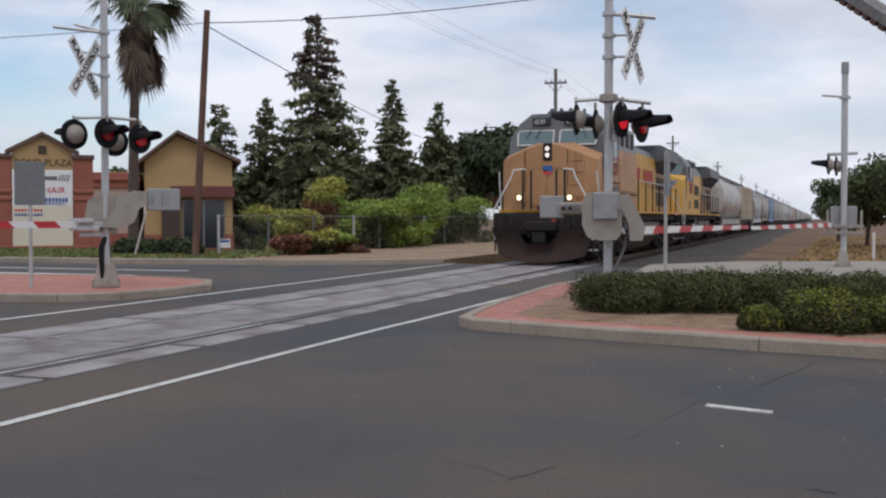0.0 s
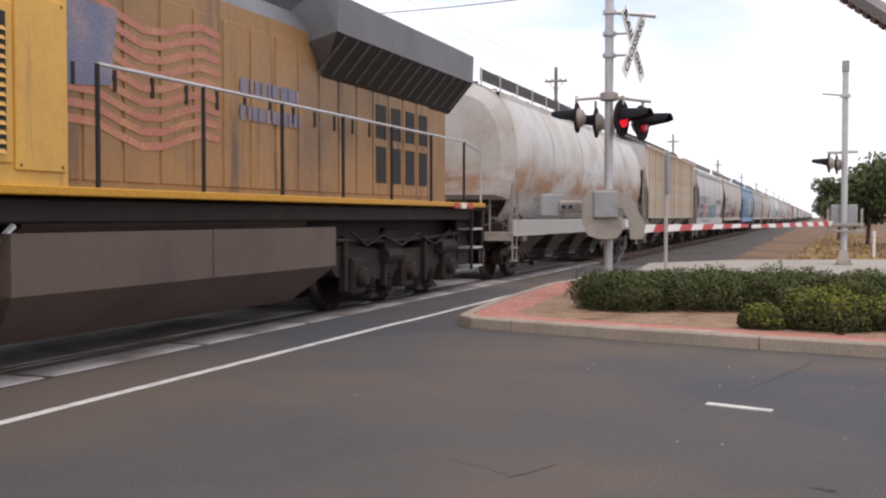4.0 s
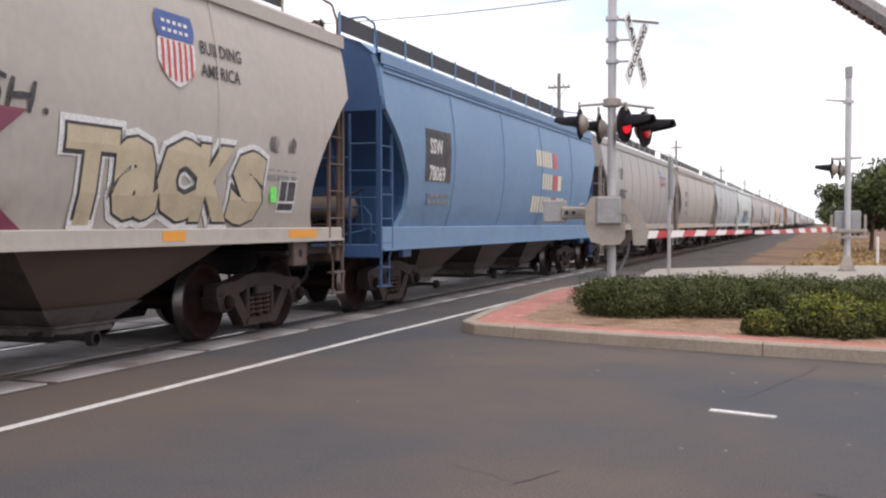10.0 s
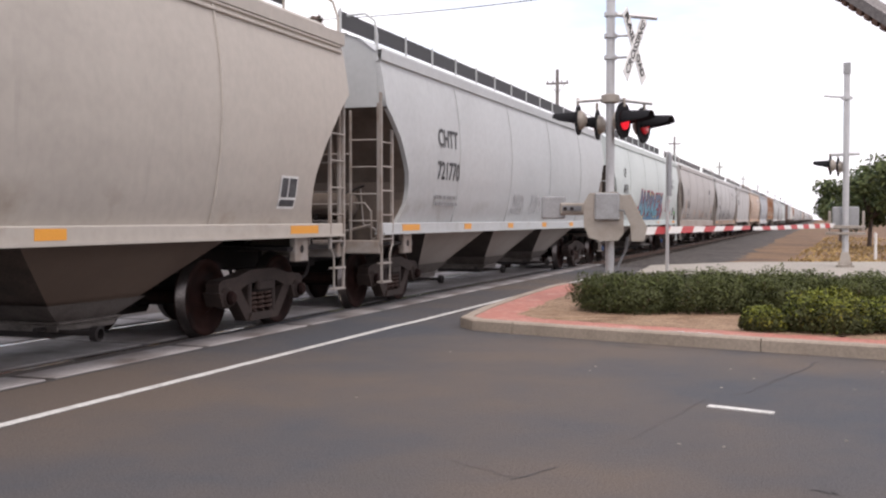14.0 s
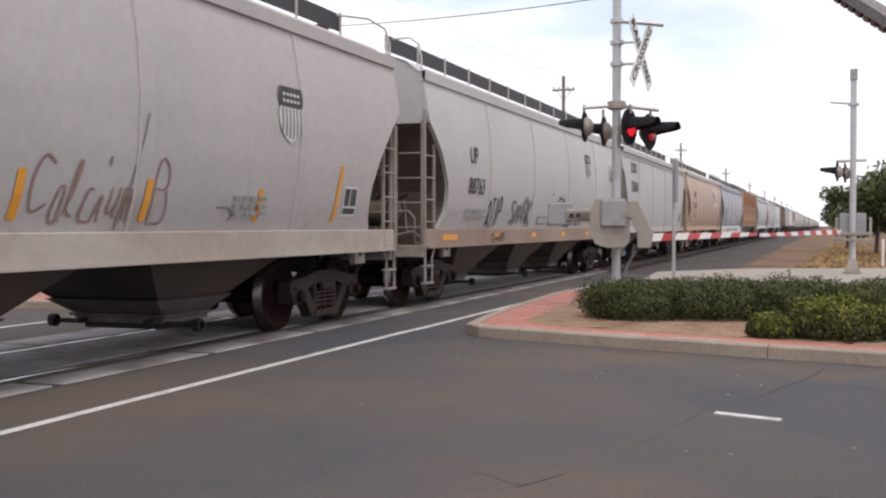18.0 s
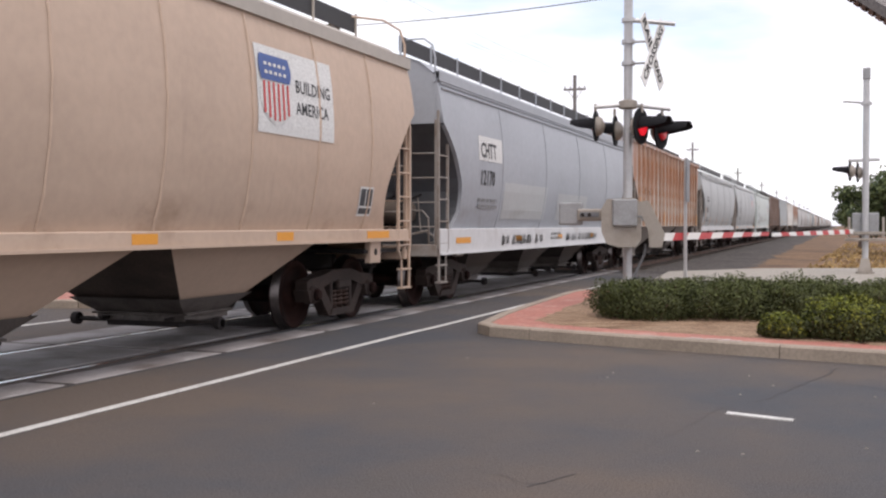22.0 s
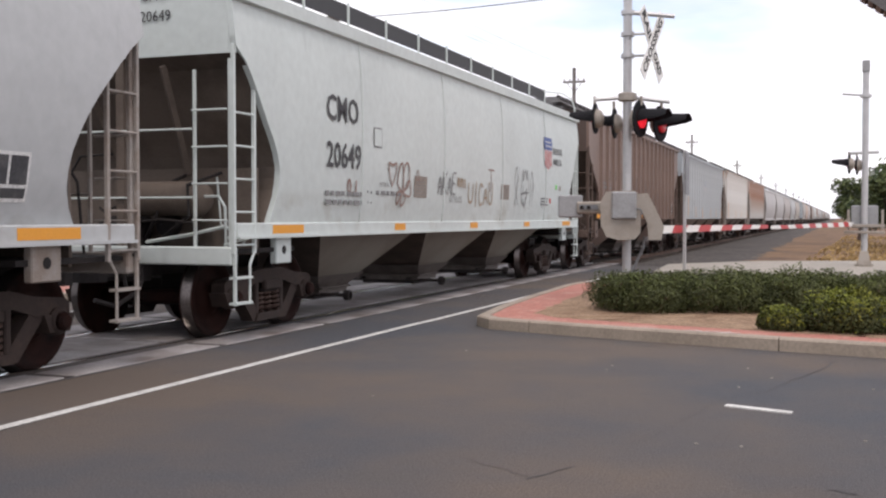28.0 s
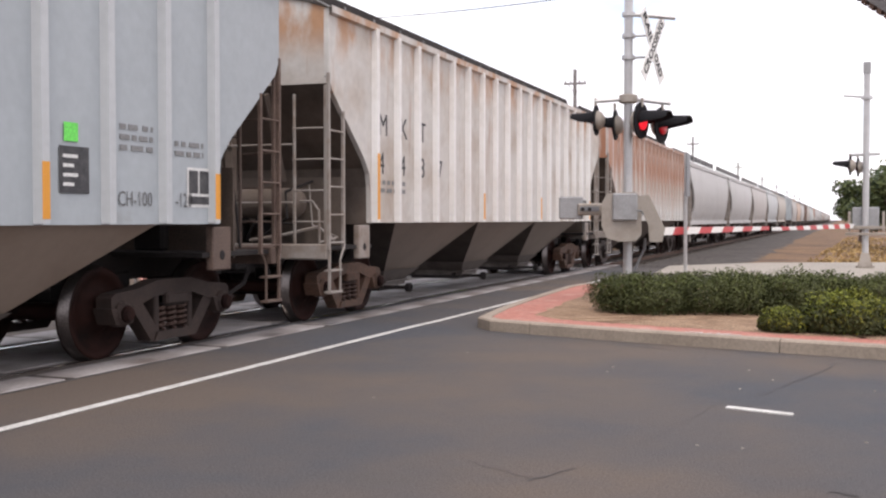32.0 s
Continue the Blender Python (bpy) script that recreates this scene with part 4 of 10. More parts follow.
@cached
def seam_mesh(kind, mat):
    prof = section(kind)
    g = Geo()
    pts = [(x, z) for x, z in prof[:8]]
    for (x0, z0), (x1, z1) in zip(pts, pts[1:]):
        g.add([(x0 + .004, -.025, z0), (x0 + .004, .025, z0), (x1 + .004, .025, z1), (x1 + .004, -.025, z1),
               (x0 + .018, -.012, z0), (x0 + .018, .012, z0), (x1 + .018, .012, z1), (x1 + .018, -.012, z1)],
              [(0, 4, 7, 3), (4, 5, 6, 7), (5, 1, 2, 6)])
    return g.mesh("seam", [mat])


def bent(g, x_of, y, z):
    """Bends flat work, built with x as its lift, onto the wagon's curved side."""
    g.v = [(x_of(q) + p, y + w, q) for p, w, q in ((v[0], v[1], v[2] + z) for v in g.v)]
    return g


def shield(car, x_of, y, z, size, card=None, mono=False, ground=None):
    """A plain shield shape in blue and striped red and white."""
    w, h = size * .42, size
    if card:
        g = Geo()
        zs = [-h * .1 + h * 1.16 * k / 8 for k in range(9)]
        g.add([(.004, yy, zz) for zz in zs for yy in (-w * 1.15, w * 4.15)], [(2 * k, 2 * k + 1, 2 * k + 3, 2 * k + 2) for k in range(8)])
        part("emblem_card", bent(g, x_of, y, z), TAG_WHITE, car, "white emblem card")
    g = Geo()
    out = [(0, 0), (.3, .08), (.48, .25), (.5, .5), (.44, .62), (-.44, .62), (-.5, .5), (-.48, .25), (-.3, .08)]

    def half_w(v):
        return .5 * min(1, max(0, (v / .3)) ** .55) if v < .3 else .5 - .06 * (v > .57)
    for slot, lo, hi, lift in ((1, 0, .62, .01), (3, .6, .94, .016)):
        zs = [lo + (hi - lo) * k / 8 for k in range(9)]
        wide = [half_w(v) if slot == 1 else (.46 + .06 * math.sin((v - .6) / .34 * math.pi)) for v in zs]
        g.add([(lift, s * q * w * 2, v * h) for v, q in zip(zs, wide) for s in (-1, 1)], [(2 * k, 2 * k + 1, 2 * k + 3, 2 * k + 2) for k in range(8)], slot)
    for k in range(6):
        u = -.38 + .152 * k
        lo = .62 * abs(u) ** 2 + .07
        zs = [lo + (.58 - lo) * i / 6 for i in range(7)]
        g.add([(.016, (u + d) * w * 2, v * h) for v in zs for d in (-.034, .034)], [(2 * i, 2 * i + 1, 2 * i + 3, 2 * i + 2) for i in range(6)], 2)
    for r in range(2):
        for k in range(5):
            g.add([(.022, (-.36 + .15 * k + dy) * w * 2, (.68 + .11 * r + dz) * h) for dz in (0, .045) for dy in (0, .09)], [(0, 1, 3, 2)], 1)
    part("shield_emblem", bent(g, x_of, y, z), [ground, ground, STENCIL if mono else SHIELD_RED, INK if mono else SHIELD_BLUE], car, "plain shield in black and white" if mono else "plain shield in blue, red and white")


def bent_text(car, x_of, text, y, z, size, mat, wide=.92, bold=0.0, lift=.008, spacing=1.0, name="lettering", label=""):
    """Letters of the built-in font that follow the wagon's curved side."""
    cu = bpy.data.curves.new("letters", "FONT")
    cu.body, cu.size, cu.offset, cu.resolution_u, cu.fill_mode, cu.space_character = text, size, bold, 2, "FRONT", spacing
    tmp = bpy.data.objects.new("letters", cu)
    me = bpy.data.meshes.new_from_object(tmp)
    bpy.data.objects.remove(tmp)
    bpy.data.curves.remove(cu)
    bm = bmesh.new()
    bm.from_mesh(me)
    bpy.data.meshes.remove(me)
    for k in range(1, 6):
        bmesh.ops.bisect_plane(bm, geom=bm.verts[:] + bm.edges[:] + bm.faces[:], plane_co=(0, size * .75 * k / 6, 0), plane_no=(0, 1, 0))
    bm.verts.index_update()
    g = Geo().add([(x_of(z + v.co.y) + lift, y + v.co.x * wide, z + v.co.y) for v in bm.verts], [tuple(v.index for v in f.verts) for f in bm.faces])
    bm.free()
    return part(name, g, mat, car, label)


# strokes of hand-sprayed characters on a grid 4 wide and 6 high
STROKES = {"A": "00 26 40;12 32", "B": "00 06 35 33 03;33 40 00", "C": "45 16 03 10 41", "D": "00 06 36 43 30 00", "E": "46 06 03 00 40;03 33", "F": "00 06 46;03 33", "H": "00 06;40 46;03 43",
           "I": "20 26", "J": "46 41 20 01", "K": "00 06;46 03 40", "L": "06 00 40", "M": "00 06 22 46 40", "N": "00 06 40 46", "O": "20 03 26 43 20", "P": "00 06 36 44 33 03", "Q": "20 03 26 43 20;31 50", "R": "00 06 36 44 33 03;23 40",
           "S": "45 16 04 33 31 10 01", "T": "20 26;06 46", "U": "06 01 20 41 46", "V": "06 20 46", "W": "06 10 24 30 46", "X": "00 46;06 40", "Y": "06 23 46;23 20", "Z": "06 46 00 40",
           "2": "04 16 36 44 00 40", "3": "05 36 44 23 42 20 01", "4": "30 36 02 42", "5": "46 06 03 33 42 20 00", "8": "23 05 26 45 23 01 20 41 23", ".": "20 21", "!": "22 26;20 21",
           "a": "33 13 01 10 30 33;33 31 40", "l": "00 25 16 01 20 30", "c": "33 13 01 10 40", "i": "00 23 20 30;25 26", "u": "03 01 10 31 33;33 30 40", "m": "00 03 13 20;20 23 33 40", "v": "06 36 42 30;42 45",
           "@": "02 16 13 26 33 36 42;02 42;20 01 12 22 33 31 20;11 20 21 32;12 12 13", "%": "30 03 05 16 26 24 10;00 23 36", "&": "10 12 33 35 26 13;30 32 44",
           "<": "21 04 06 25 46 44 21", "*": "22 03 16 26 22;22 26 46 43 22;22 44 52 41 22;22 02 00 11 22;22 31 20 10 22"}


def hand_word(car, x_of, text, y0, y1, z0, z1, mat, wide=.02, seed=1, lean=.0, label=""):
    """A word sprayed in single rounded strokes."""
    rnd = random.Random(seed)
    step = (y1 - y0) / len(text)
    for k, ch in enumerate(text):
        g = Geo()
        top, low = rnd.uniform(-.08, .08), rnd.uniform(-.08, .08)
        for n, stroke in enumerate(STROKES.get(ch, "").split(";")):
            pts = [Vector((int(c[0]) / 4 + rnd.uniform(-.05, .05), int(c[1]) / 6 + rnd.uniform(-.03, .03))) for c in stroke.split()]
            for _ in range(2):
                if len(pts) > 2:
                    pts = [pts[0]] + [q for a, b in zip(pts, pts[1:]) for q in (a.lerp(b, .25), a.lerp(b, .75))] + [pts[-1]]
            if len(pts) == 2:
                pts = [pts[0].lerp(pts[1], i / 4) for i in range(5)]
            line = [Vector((y0 + step * (k + .08 + .8 * p.x) + lean * (p.y - .5) * (z1 - z0), z0 + (z1 - z0) * (p.y * (1 + top - low) + low))) for p in pts]
            m, vs = len(line) - 1, []
            for i, p in enumerate(line):
                t = line[min(i + 1, m)] - line[max(i - 1, 0)]
                t = (t.normalized() if t.length else Vector((1, 0))) * wide * (1 - .3 * abs(2 * i / max(1, m) - 1))
                for d in (-1, 1):
                    v = p + Vector((-t.y, t.x)) * d
                    vs.append((x_of(v.y) + .008 + .0008 * ((k * 3 + n) % 7), v.x, v.y))
            g.add(vs, [(2 * i, 2 * i + 2, 2 * i + 3, 2 * i + 1) for i in range(m)])
        part("sprayed_letter", g, mat, car, label)


def side_patch(car, x_of, y0, y1, z0, z1, mat, label="", name="paint_patch", lift=.004, round_off=False):
    """A painted patch that follows the side, a rectangle or a disc."""
    g, n = Geo(), 12
    vs = []
    for k in range(n + 1):
        v = k / n
        w = math.sqrt(max(0.0, 1 - (2 * v - 1) ** 2)) if round_off else 1.0
        c, h, z = (y0 + y1) / 2, (y1 - y0) / 2, z0 + (z1 - z0) * v
        vs += [(x_of(z) + lift, c - h * w, z), (x_of(z) + lift, c + h * w, z)]
    g.add(vs, [(2 * k, 2 * k + 1, 2 * k + 3, 2 * k + 2) for k in range(n)])
    return part(name, g, mat, car, label)


def bars(car, x, y, z, rows, w, h, mat, name="stencil_bars", gap=1.9, rnd=None):
    """Small illegible stencilling as rows of short bars."""
    g = Geo()
    rnd = rnd or random.Random(int(abs(y * 100) + abs(z * 10)))
    for r in range(rows):
        u = 0
        while u < w:
            d = rnd.uniform(.06, .2)
            if w > 3:
                g.box(x, x + .004, y + u, y + min(w, u + d), z - r * h * gap, z - r * h * gap + h)
            else:
                part("stencil_bar", Geo().box(x, x + .004, y + u, y + min(w, u + d), z - r * h * gap, z - r * h * gap + h), mat, car)
            u += d + rnd.uniform(.03, .08)
    return part(name, g, mat, car) if w > 3 else None


def cloud(g, x_of, y0, y1, z0, z1, slot, seed, lift):
    """A ragged sprayed ground behind letters."""
    rnd = random.Random(seed)
    n, rows = 40, 8
    p0, p1 = rnd.uniform(0, 6), rnd.uniform(0, 6)
    vs = []
    for r in range(rows + 1):
        for i in range(n + 1):
            u = i / n
            edge = min(1, 6 * u, 6 * (1 - u)) ** .5
            hi = z1 - (z1 - z0) * (.1 * (1 + math.sin(u * 17 + p0)) + .07 * (1 + math.sin(u * 41 + p1))) * 1.0 - (1 - edge) * (z1 - z0) * .4
            z = z0 + (hi - z0) * r / rows
            vs.append((x_of(z) + lift, y0 + (y1 - y0) * (u + .01 * math.sin(r * 1.7 + p1)), z))
    m = n + 1
    g.add(vs, [(r * m + i, r * m + i + 1, (r + 1) * m + i + 1, (r + 1) * m + i) for r in range(rows) for i in range(n)], slot)


def fat_letter(g, x_of, ch, y0, y1, z0, z1, bold, slot, lift, lean=0.0):
    """One swollen letter of the built-in font bent onto the wagon's side."""
    cu = bpy.data.curves.new("letters", "FONT")
    cu.body, cu.size, cu.offset, cu.resolution_u, cu.fill_mode = ch, 1.0, bold, 2, "FRONT"
    tmp = bpy.data.objects.new("letters", cu)
    me = bpy.data.meshes.new_from_object(tmp)
    bpy.data.objects.remove(tmp)
    bpy.data.curves.remove(cu)
    bm = bmesh.new()
    bm.from_mesh(me)
    bpy.data.meshes.remove(me)
    xs, ys = [v.co.x for v in bm.verts], [v.co.y for v in bm.verts]
    ax, bx, ay, by = min(xs), max(xs), min(ys), max(ys)
    for v in bm.verts:
        u, w = (v.co.x - ax) / (bx - ax), (v.co.y - ay) / (by - ay)
        v.co = Vector((y0 + (y1 - y0) * u + lean * (w - .5), z0 + (z1 - z0) * w, 0))
    for k in range(1, 6):
        z = z0 + (z1 - z0) * k / 6
        bmesh.ops.bisect_plane(bm, geom=bm.verts[:] + bm.edges[:] + bm.faces[:], plane_co=(0, z, 0), plane_no=(0, 1, 0))
    bm.verts.index_update()
    g.add([(x_of(v.co.y) + lift, v.co.x, v.co.y) for v in bm.verts], [tuple(v.index for v in f.verts) for f in bm.faces], slot)
    bm.free()


def sprayed_word(car, x_of, text, y0, y1, z0, z1, fills, edge, ground=None, halo=None, seed=1, bold=.045, rim=.03, label="sprayed graffiti letters with a dark outline"):
    """Swollen crooked letters, each with an outline; ground is a ragged patch behind, halo an outer rim."""
    rnd = random.Random(seed)
    mats = [edge] + list(dict.fromkeys(fills)) + ([ground] if ground else []) + ([halo] if halo else [])
    g = Geo()
    if ground:
        cloud(g, x_of, y0 - .25, y1 + .2, z0 - .06, z1 + .16, mats.index(ground), seed, .004)
    n = len(text)
    w = (y1 - y0) / n
    jit = [(rnd.uniform(-.03, .03), rnd.uniform(-.05, .05), rnd.uniform(-.06, .06)) for _ in text]
    for k, ch in enumerate(text):
        a, b = y0 + w * k - .02, y0 + w * (k + 1) + .02
        dz, top, lean = jit[k]
        if halo:
            fat_letter(g, x_of, ch, a - .09, b + .09, z0 + dz - .09, z1 + top + .09, bold * 2.2, mats.index(halo), .007, lean)
    for k, ch in enumerate(text):
        a, b = y0 + w * k - .02, y0 + w * (k + 1) + .02
        dz, top, lean = jit[k]
        fat_letter(g, x_of, ch, a - rim, b + rim, z0 + dz - rim, z1 + top + rim, bold * (1 + 25 * rim * .9), 0, .010 + .002 * (k % 2), lean)
        fat_letter(g, x_of, ch, a, b, z0 + dz, z1 + top, bold, mats.index(fills[k % len(fills)]), .015 + .002 * (k % 2), lean)
    part("sprayed_lettering", g, mats, car, label)


def graffiti(car, x_of, y0, y1, z0, z1, colours, seed, outline=INK, ground=None):
    """Sprayed swollen shapes over a darker outline; unreadable."""
    rnd = random.Random(seed)
    g = Geo()
    n = max(3, int((y1 - y0) / ((z1 - z0) * .62)))
    w = (y1 - y0) / n
    mats = [outline] + colours + ([ground] if ground else [])
    if ground:
        cloud(g, x_of, y0 - .3, y1 + .3, z0 - .08, z1 + .2, len(mats) - 1, seed, .004)
    for k in range(n):
        cy, cz = y0 + w * (k + .5), (z0 + z1) / 2 + rnd.uniform(-.05, .05) * (z1 - z0)
        hh = (z1 - z0) * rnd.uniform(.42, .52)
        slot = 1 + k % len(colours)
        p = [rnd.uniform(0, 6.28) for _ in range(3)]
        cut = rnd.uniform(-.3, .3)
        for grow, sl, lift in ((1.0, 0, .008 + .002 * (k % 2)), (.86, slot, .013 + .002 * (k % 2))):
            m, rings, vs = 28, 4, []
            for r in range(1, rings + 1):
                for i in range(m):
                    a = 2 * math.pi * i / m
                    rad = (1 + .16 * math.sin(2 * a + p[0]) + .12 * math.sin(3 * a + p[1])) * r / rings
                    ca, sa = math.cos(a), math.sin(a)
                    yy = cy + math.copysign(abs(ca) ** .7, ca) * w * .6 * rad * grow
                    zz = cz + math.copysign(abs(sa) ** .7, sa) * hh * rad * grow
                    vs.append((x_of(zz) + lift, yy, zz))
            vs.append((x_of(cz) + lift, cy, cz))
            fs = [(r * m + i, r * m + (i + 1) % m, (r + 1) * m + (i + 1) % m, (r + 1) * m + i) for r in range(rings - 1) for i in range(m)]
            fs += [(m * rings, i, (i + 1) % m) for i in range(m)]
            fs = [tuple(reversed(q)) if len(q) == 4 else q for q in fs]
            g.add(vs, fs, sl)
        # inner cut lines of the letter
        for a, b, c, d in ((-.25, cut, .3, cut + .1), (-.05, cut - .2, .02, -.8), (.05, cut + .3, -.02, .75)):
            q0, q1 = Vector((cy + a * w, cz + b * hh)), Vector((cy + c * w, cz + d * hh))
            t = (q1 - q0).normalized() * .028
            nn = Vector((-t.y, t.x))
            g.add([(x_of(v.y) + .019, v.x, v.y) for v in (q0 - nn, q1 - nn * .4, q1 + nn * .4, q0 + nn)], [(0, 1, 2, 3)])
    part("sprayed_lettering", g, mats, car, "sprayed graffiti in swollen outlined shapes")


def tag_scrawl(car, x_of, y0, y1, z0, z1, mat, seed, wide=.02):
    """Clusters of tall narrow sprayed strokes with a loop at one end; no letters."""
    rnd = random.Random(seed)
    y, hh, lay = y0, (z1 - z0), 0

    def stroke(pts):
        n = len(pts) - 1
        vs = []
        for i, p in enumerate(pts):
            t = (pts[min(i + 1, n)] - pts[max(i - 1, 0)])
            t = (t.normalized() if t.length else Vector((1, 0))) * wide * (1 - .45 * abs(2 * i / n - 1))
            for d in (-1, 1):
                v = p + Vector((-t.y, t.x)) * d
                vs.append((x_of(v.y) + .006 + .0006 * (lay % 7), v.x, v.y))
        g.add(vs, [(2 * i, 2 * i + 1, 2 * i + 3, 2 * i + 2) for i in range(n)])
        g.add(vs, [(2 * i + 2, 2 * i + 3, 2 * i + 1, 2 * i) for i in range(n)])
    while y < y1 - hh * .4:
        g = Geo()
        w = hh * rnd.uniform(.9, 1.5)
        # a run of leaning up-and-down strokes, swelling towards the middle
        n = rnd.choice((18, 22, 26))
        turns = rnd.uniform(2.0, 3.2)
        ph, tilt = rnd.uniform(0, 6), rnd.uniform(.1, .35)
        pts = []
        for i in range(n + 1):
            u = i / n
            amp = .22 + .28 * math.sin(math.pi * u) * rnd.uniform(.8, 1.1)
            zz = math.sin(turns * 6.28 * u + ph) * amp
            pts.append(Vector((y + w * (u * .8 + .1 + .07 * math.cos(turns * 6.28 * u + ph)) + zz * hh * tilt, z0 + hh * (.5 + zz))))
        stroke(pts)
        lay += 1
        if hh > .2:
            m2, ph2 = rnd.uniform(.8, 1.9), rnd.uniform(0, 6)
            stroke([Vector((y + w * (.15 + .7 * i / 16) - .1 * hh * math.cos(m2 * 6.28 * i / 16), z0 + hh * (.55 + .42 * math.sin(m2 * 6.28 * i / 16 + ph2)))) for i in range(17)])
            stroke([Vector((y + w * (.3 + .4 * i / 6), z0 + hh * (.95 - .12 * i / 6 + .1 * math.sin(i)))) for i in range(7)])
            lay += 1
        # one large loop and one underline sweep
        cy, r = y + w * rnd.choice((.12, .85)), hh * rnd.uniform(.3, .48)
        stroke([Vector((cy + .45 * r * math.cos(a0 * .42 + ph), z0 + hh * .5 + r * math.sin(a0 * .42 + ph))) for a0 in range(16)])
        lay += 1
        if rnd.random() < .6:
            stroke([Vector((y + w * (.05 + .12 * i), z0 + hh * (.05 + .05 * math.sin(i * .9)))) for i in range(8)])
            lay += 1
        part("scrawl", g, mat, car, "looping sprayed scrawl")
        y += w * rnd.choice((1.05, 1.3, 1.9))


def hopper_car(spec):
    """One covered hopper wagon; its origin lies at rail level in the middle."""
    kind, pitch = spec["kind"], spec["pitch"]
    length = round((pitch - 1.3 - spec.get("trim", 0)) * 10) / 10
    side, roof, low = spec["side"], spec.get("roof", spec["side"]), spec.get("low", spec["side"])
    prof = section(kind)
    full = spec.get("full", True)
    car = thing("covered_hopper_car", spec["label"], "freight wagon", group="freight train")
    half = length / 2
    for r in (0, 180):
        part("side_sheet", side_sheet(kind, length, side), None, car, at=pose(0, 0, 0, 0, 0, r))
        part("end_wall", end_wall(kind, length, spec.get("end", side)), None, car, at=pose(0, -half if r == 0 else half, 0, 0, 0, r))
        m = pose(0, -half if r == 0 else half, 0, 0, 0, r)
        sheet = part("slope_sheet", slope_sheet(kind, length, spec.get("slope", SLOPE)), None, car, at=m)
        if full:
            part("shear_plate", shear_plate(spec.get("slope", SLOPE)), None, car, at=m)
            part("bolster_end", bolster_end(spec.get("ladder", DULL_STEEL)), None, car, at=m if r == 0 else Matrix.Diagonal((1, -1, 1, 1)) @ pose(0, -half, 0))
            if r == 0:
                part("air_reservoir", reservoir_mesh(SLOPE), None, car, at=m)
            for k in range(2):
                part("brake_pipe", hose_mesh(k), None, car, at=m)
            for k in range(5):
                part("train_pipe", rigging_mesh(k, spec.get("ladder", DULL_STEEL)), None, car, at=m)
            for x in (-.55, 0, .55):
                part("stiffener", stiffener_mesh(kind, x, spec.get("slope", SLOPE)), None, sheet)
    part("roof_sheet", roof_sheet(kind, length, roof), None, car)
    if spec.get("eaves"):
        for z in (3.62, 3.7, 3.78):
            x = half_at(prof, z)
            for s in (1, -1):
                part("eave_rib", Geo().box(x - .02, x + .035, -half + .1, half - .1, z - .018, z + .018, .01), spec.get("side"), car, at=pose(0, 0, 0, 0, 0, 0 if s > 0 else 180))
    bays = spec.get("bays", 3)
    wide = (length - 2 * 2.3) / bays
    wt = 1.38 if kind != "ribbed" else 1.44
    for k in range(bays):
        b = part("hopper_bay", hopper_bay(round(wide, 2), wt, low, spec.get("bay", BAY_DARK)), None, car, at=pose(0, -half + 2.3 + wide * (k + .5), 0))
        if full:
            part("outlet_gate", outlet_gate(), None, b)
    top = prof[-1][1]
    part("hatch_cover", roof_hatch(length, top), None, car)
    if spec.get("guard", kind != "ribbed"):
        part("roof_guard", roof_rail(length, top + .02, roof), None, car)
    else:
        part("roof_walk", roof_walk(length, top + .22), None, car)
    if kind != "ribbed":
        for s in (0, 180):
            part("side_sill", sill_mesh(length - .1, spec.get("sill", side), spec.get("deep", .16)), None, car, at=pose(0, 0, 0, 0, 0, s))
    for s in (0, 180):
        part("end_frame", end_frame(spec.get("ladder", DULL_STEEL), 1.46), None, car, at=pose(0, -half if s == 0 else half, 0, 0, 0, s))
        part("coupler", coupler_mesh(), None, car, at=pose(0, -half - .3 if s == 0 else half + .3, 0, 0, 0, s))
        add_truck(car, (-half + 1.51) * (1 if s == 0 else -1), spec.get("frame", GRIME), full, spec.get("cap"))
    lad = ladder_mesh(spec.get("ladder", DULL_STEEL), 3.25)
    flip = Matrix.Diagonal((1, -1, 1, 1))
    for sx in ((1, -1) if full else (1,)):
        for e in (-1, 1):
            m = Matrix.Translation((sx * 1.48, e * half, 0)) @ (Matrix.Diagonal((sx, -e, 1, 1)))
            if full:
                bits = ladder_bits(spec.get("ladder", DULL_STEEL), 3.25)
                base = part("ladder", bits[0][1], None, car, at=m)
                for n, me in bits[1:]:
                    part(n, me, None, base)
            else:
                part("ladder", lad, None, car, at=m)
    if full and kind in ("smooth", "flat"):
        for e in (-1, 1):
            part("roof_end_rail", end_rail(spec.get("ladder", side)), None, car, at=Matrix.Translation((0, e * half, 0)) @ Matrix.Diagonal((1, -e, 1, 1)))
    if full:
        part("brake_wheel", brake_wheel(), None, car, at=pose(.45, half + .16, 2.4))
    # ribs or sheet seams
    edge = spec.get("edge", 1.4)
    if kind == "ribbed":
        n = spec.get("ribs", 17)
        rib = rib_mesh(1.34, 4.03, spec.get("rib", side))
        for s in ((1, -1) if full else (1,)):
            for k in range(n + 1):
                y = (-half + edge) + (length - 2 * edge) * k / n
                part("rib", rib, None, car, at=pose(s * 1.49, y, 0, 0, 0, 0 if s > 0 else 180))
    elif full:
        count = spec.get("seams", 5)
        for k in range(1, count):
            part("seam", seam_mesh(kind, side), None, car, at=pose(0, -half + length * k / count, 0))
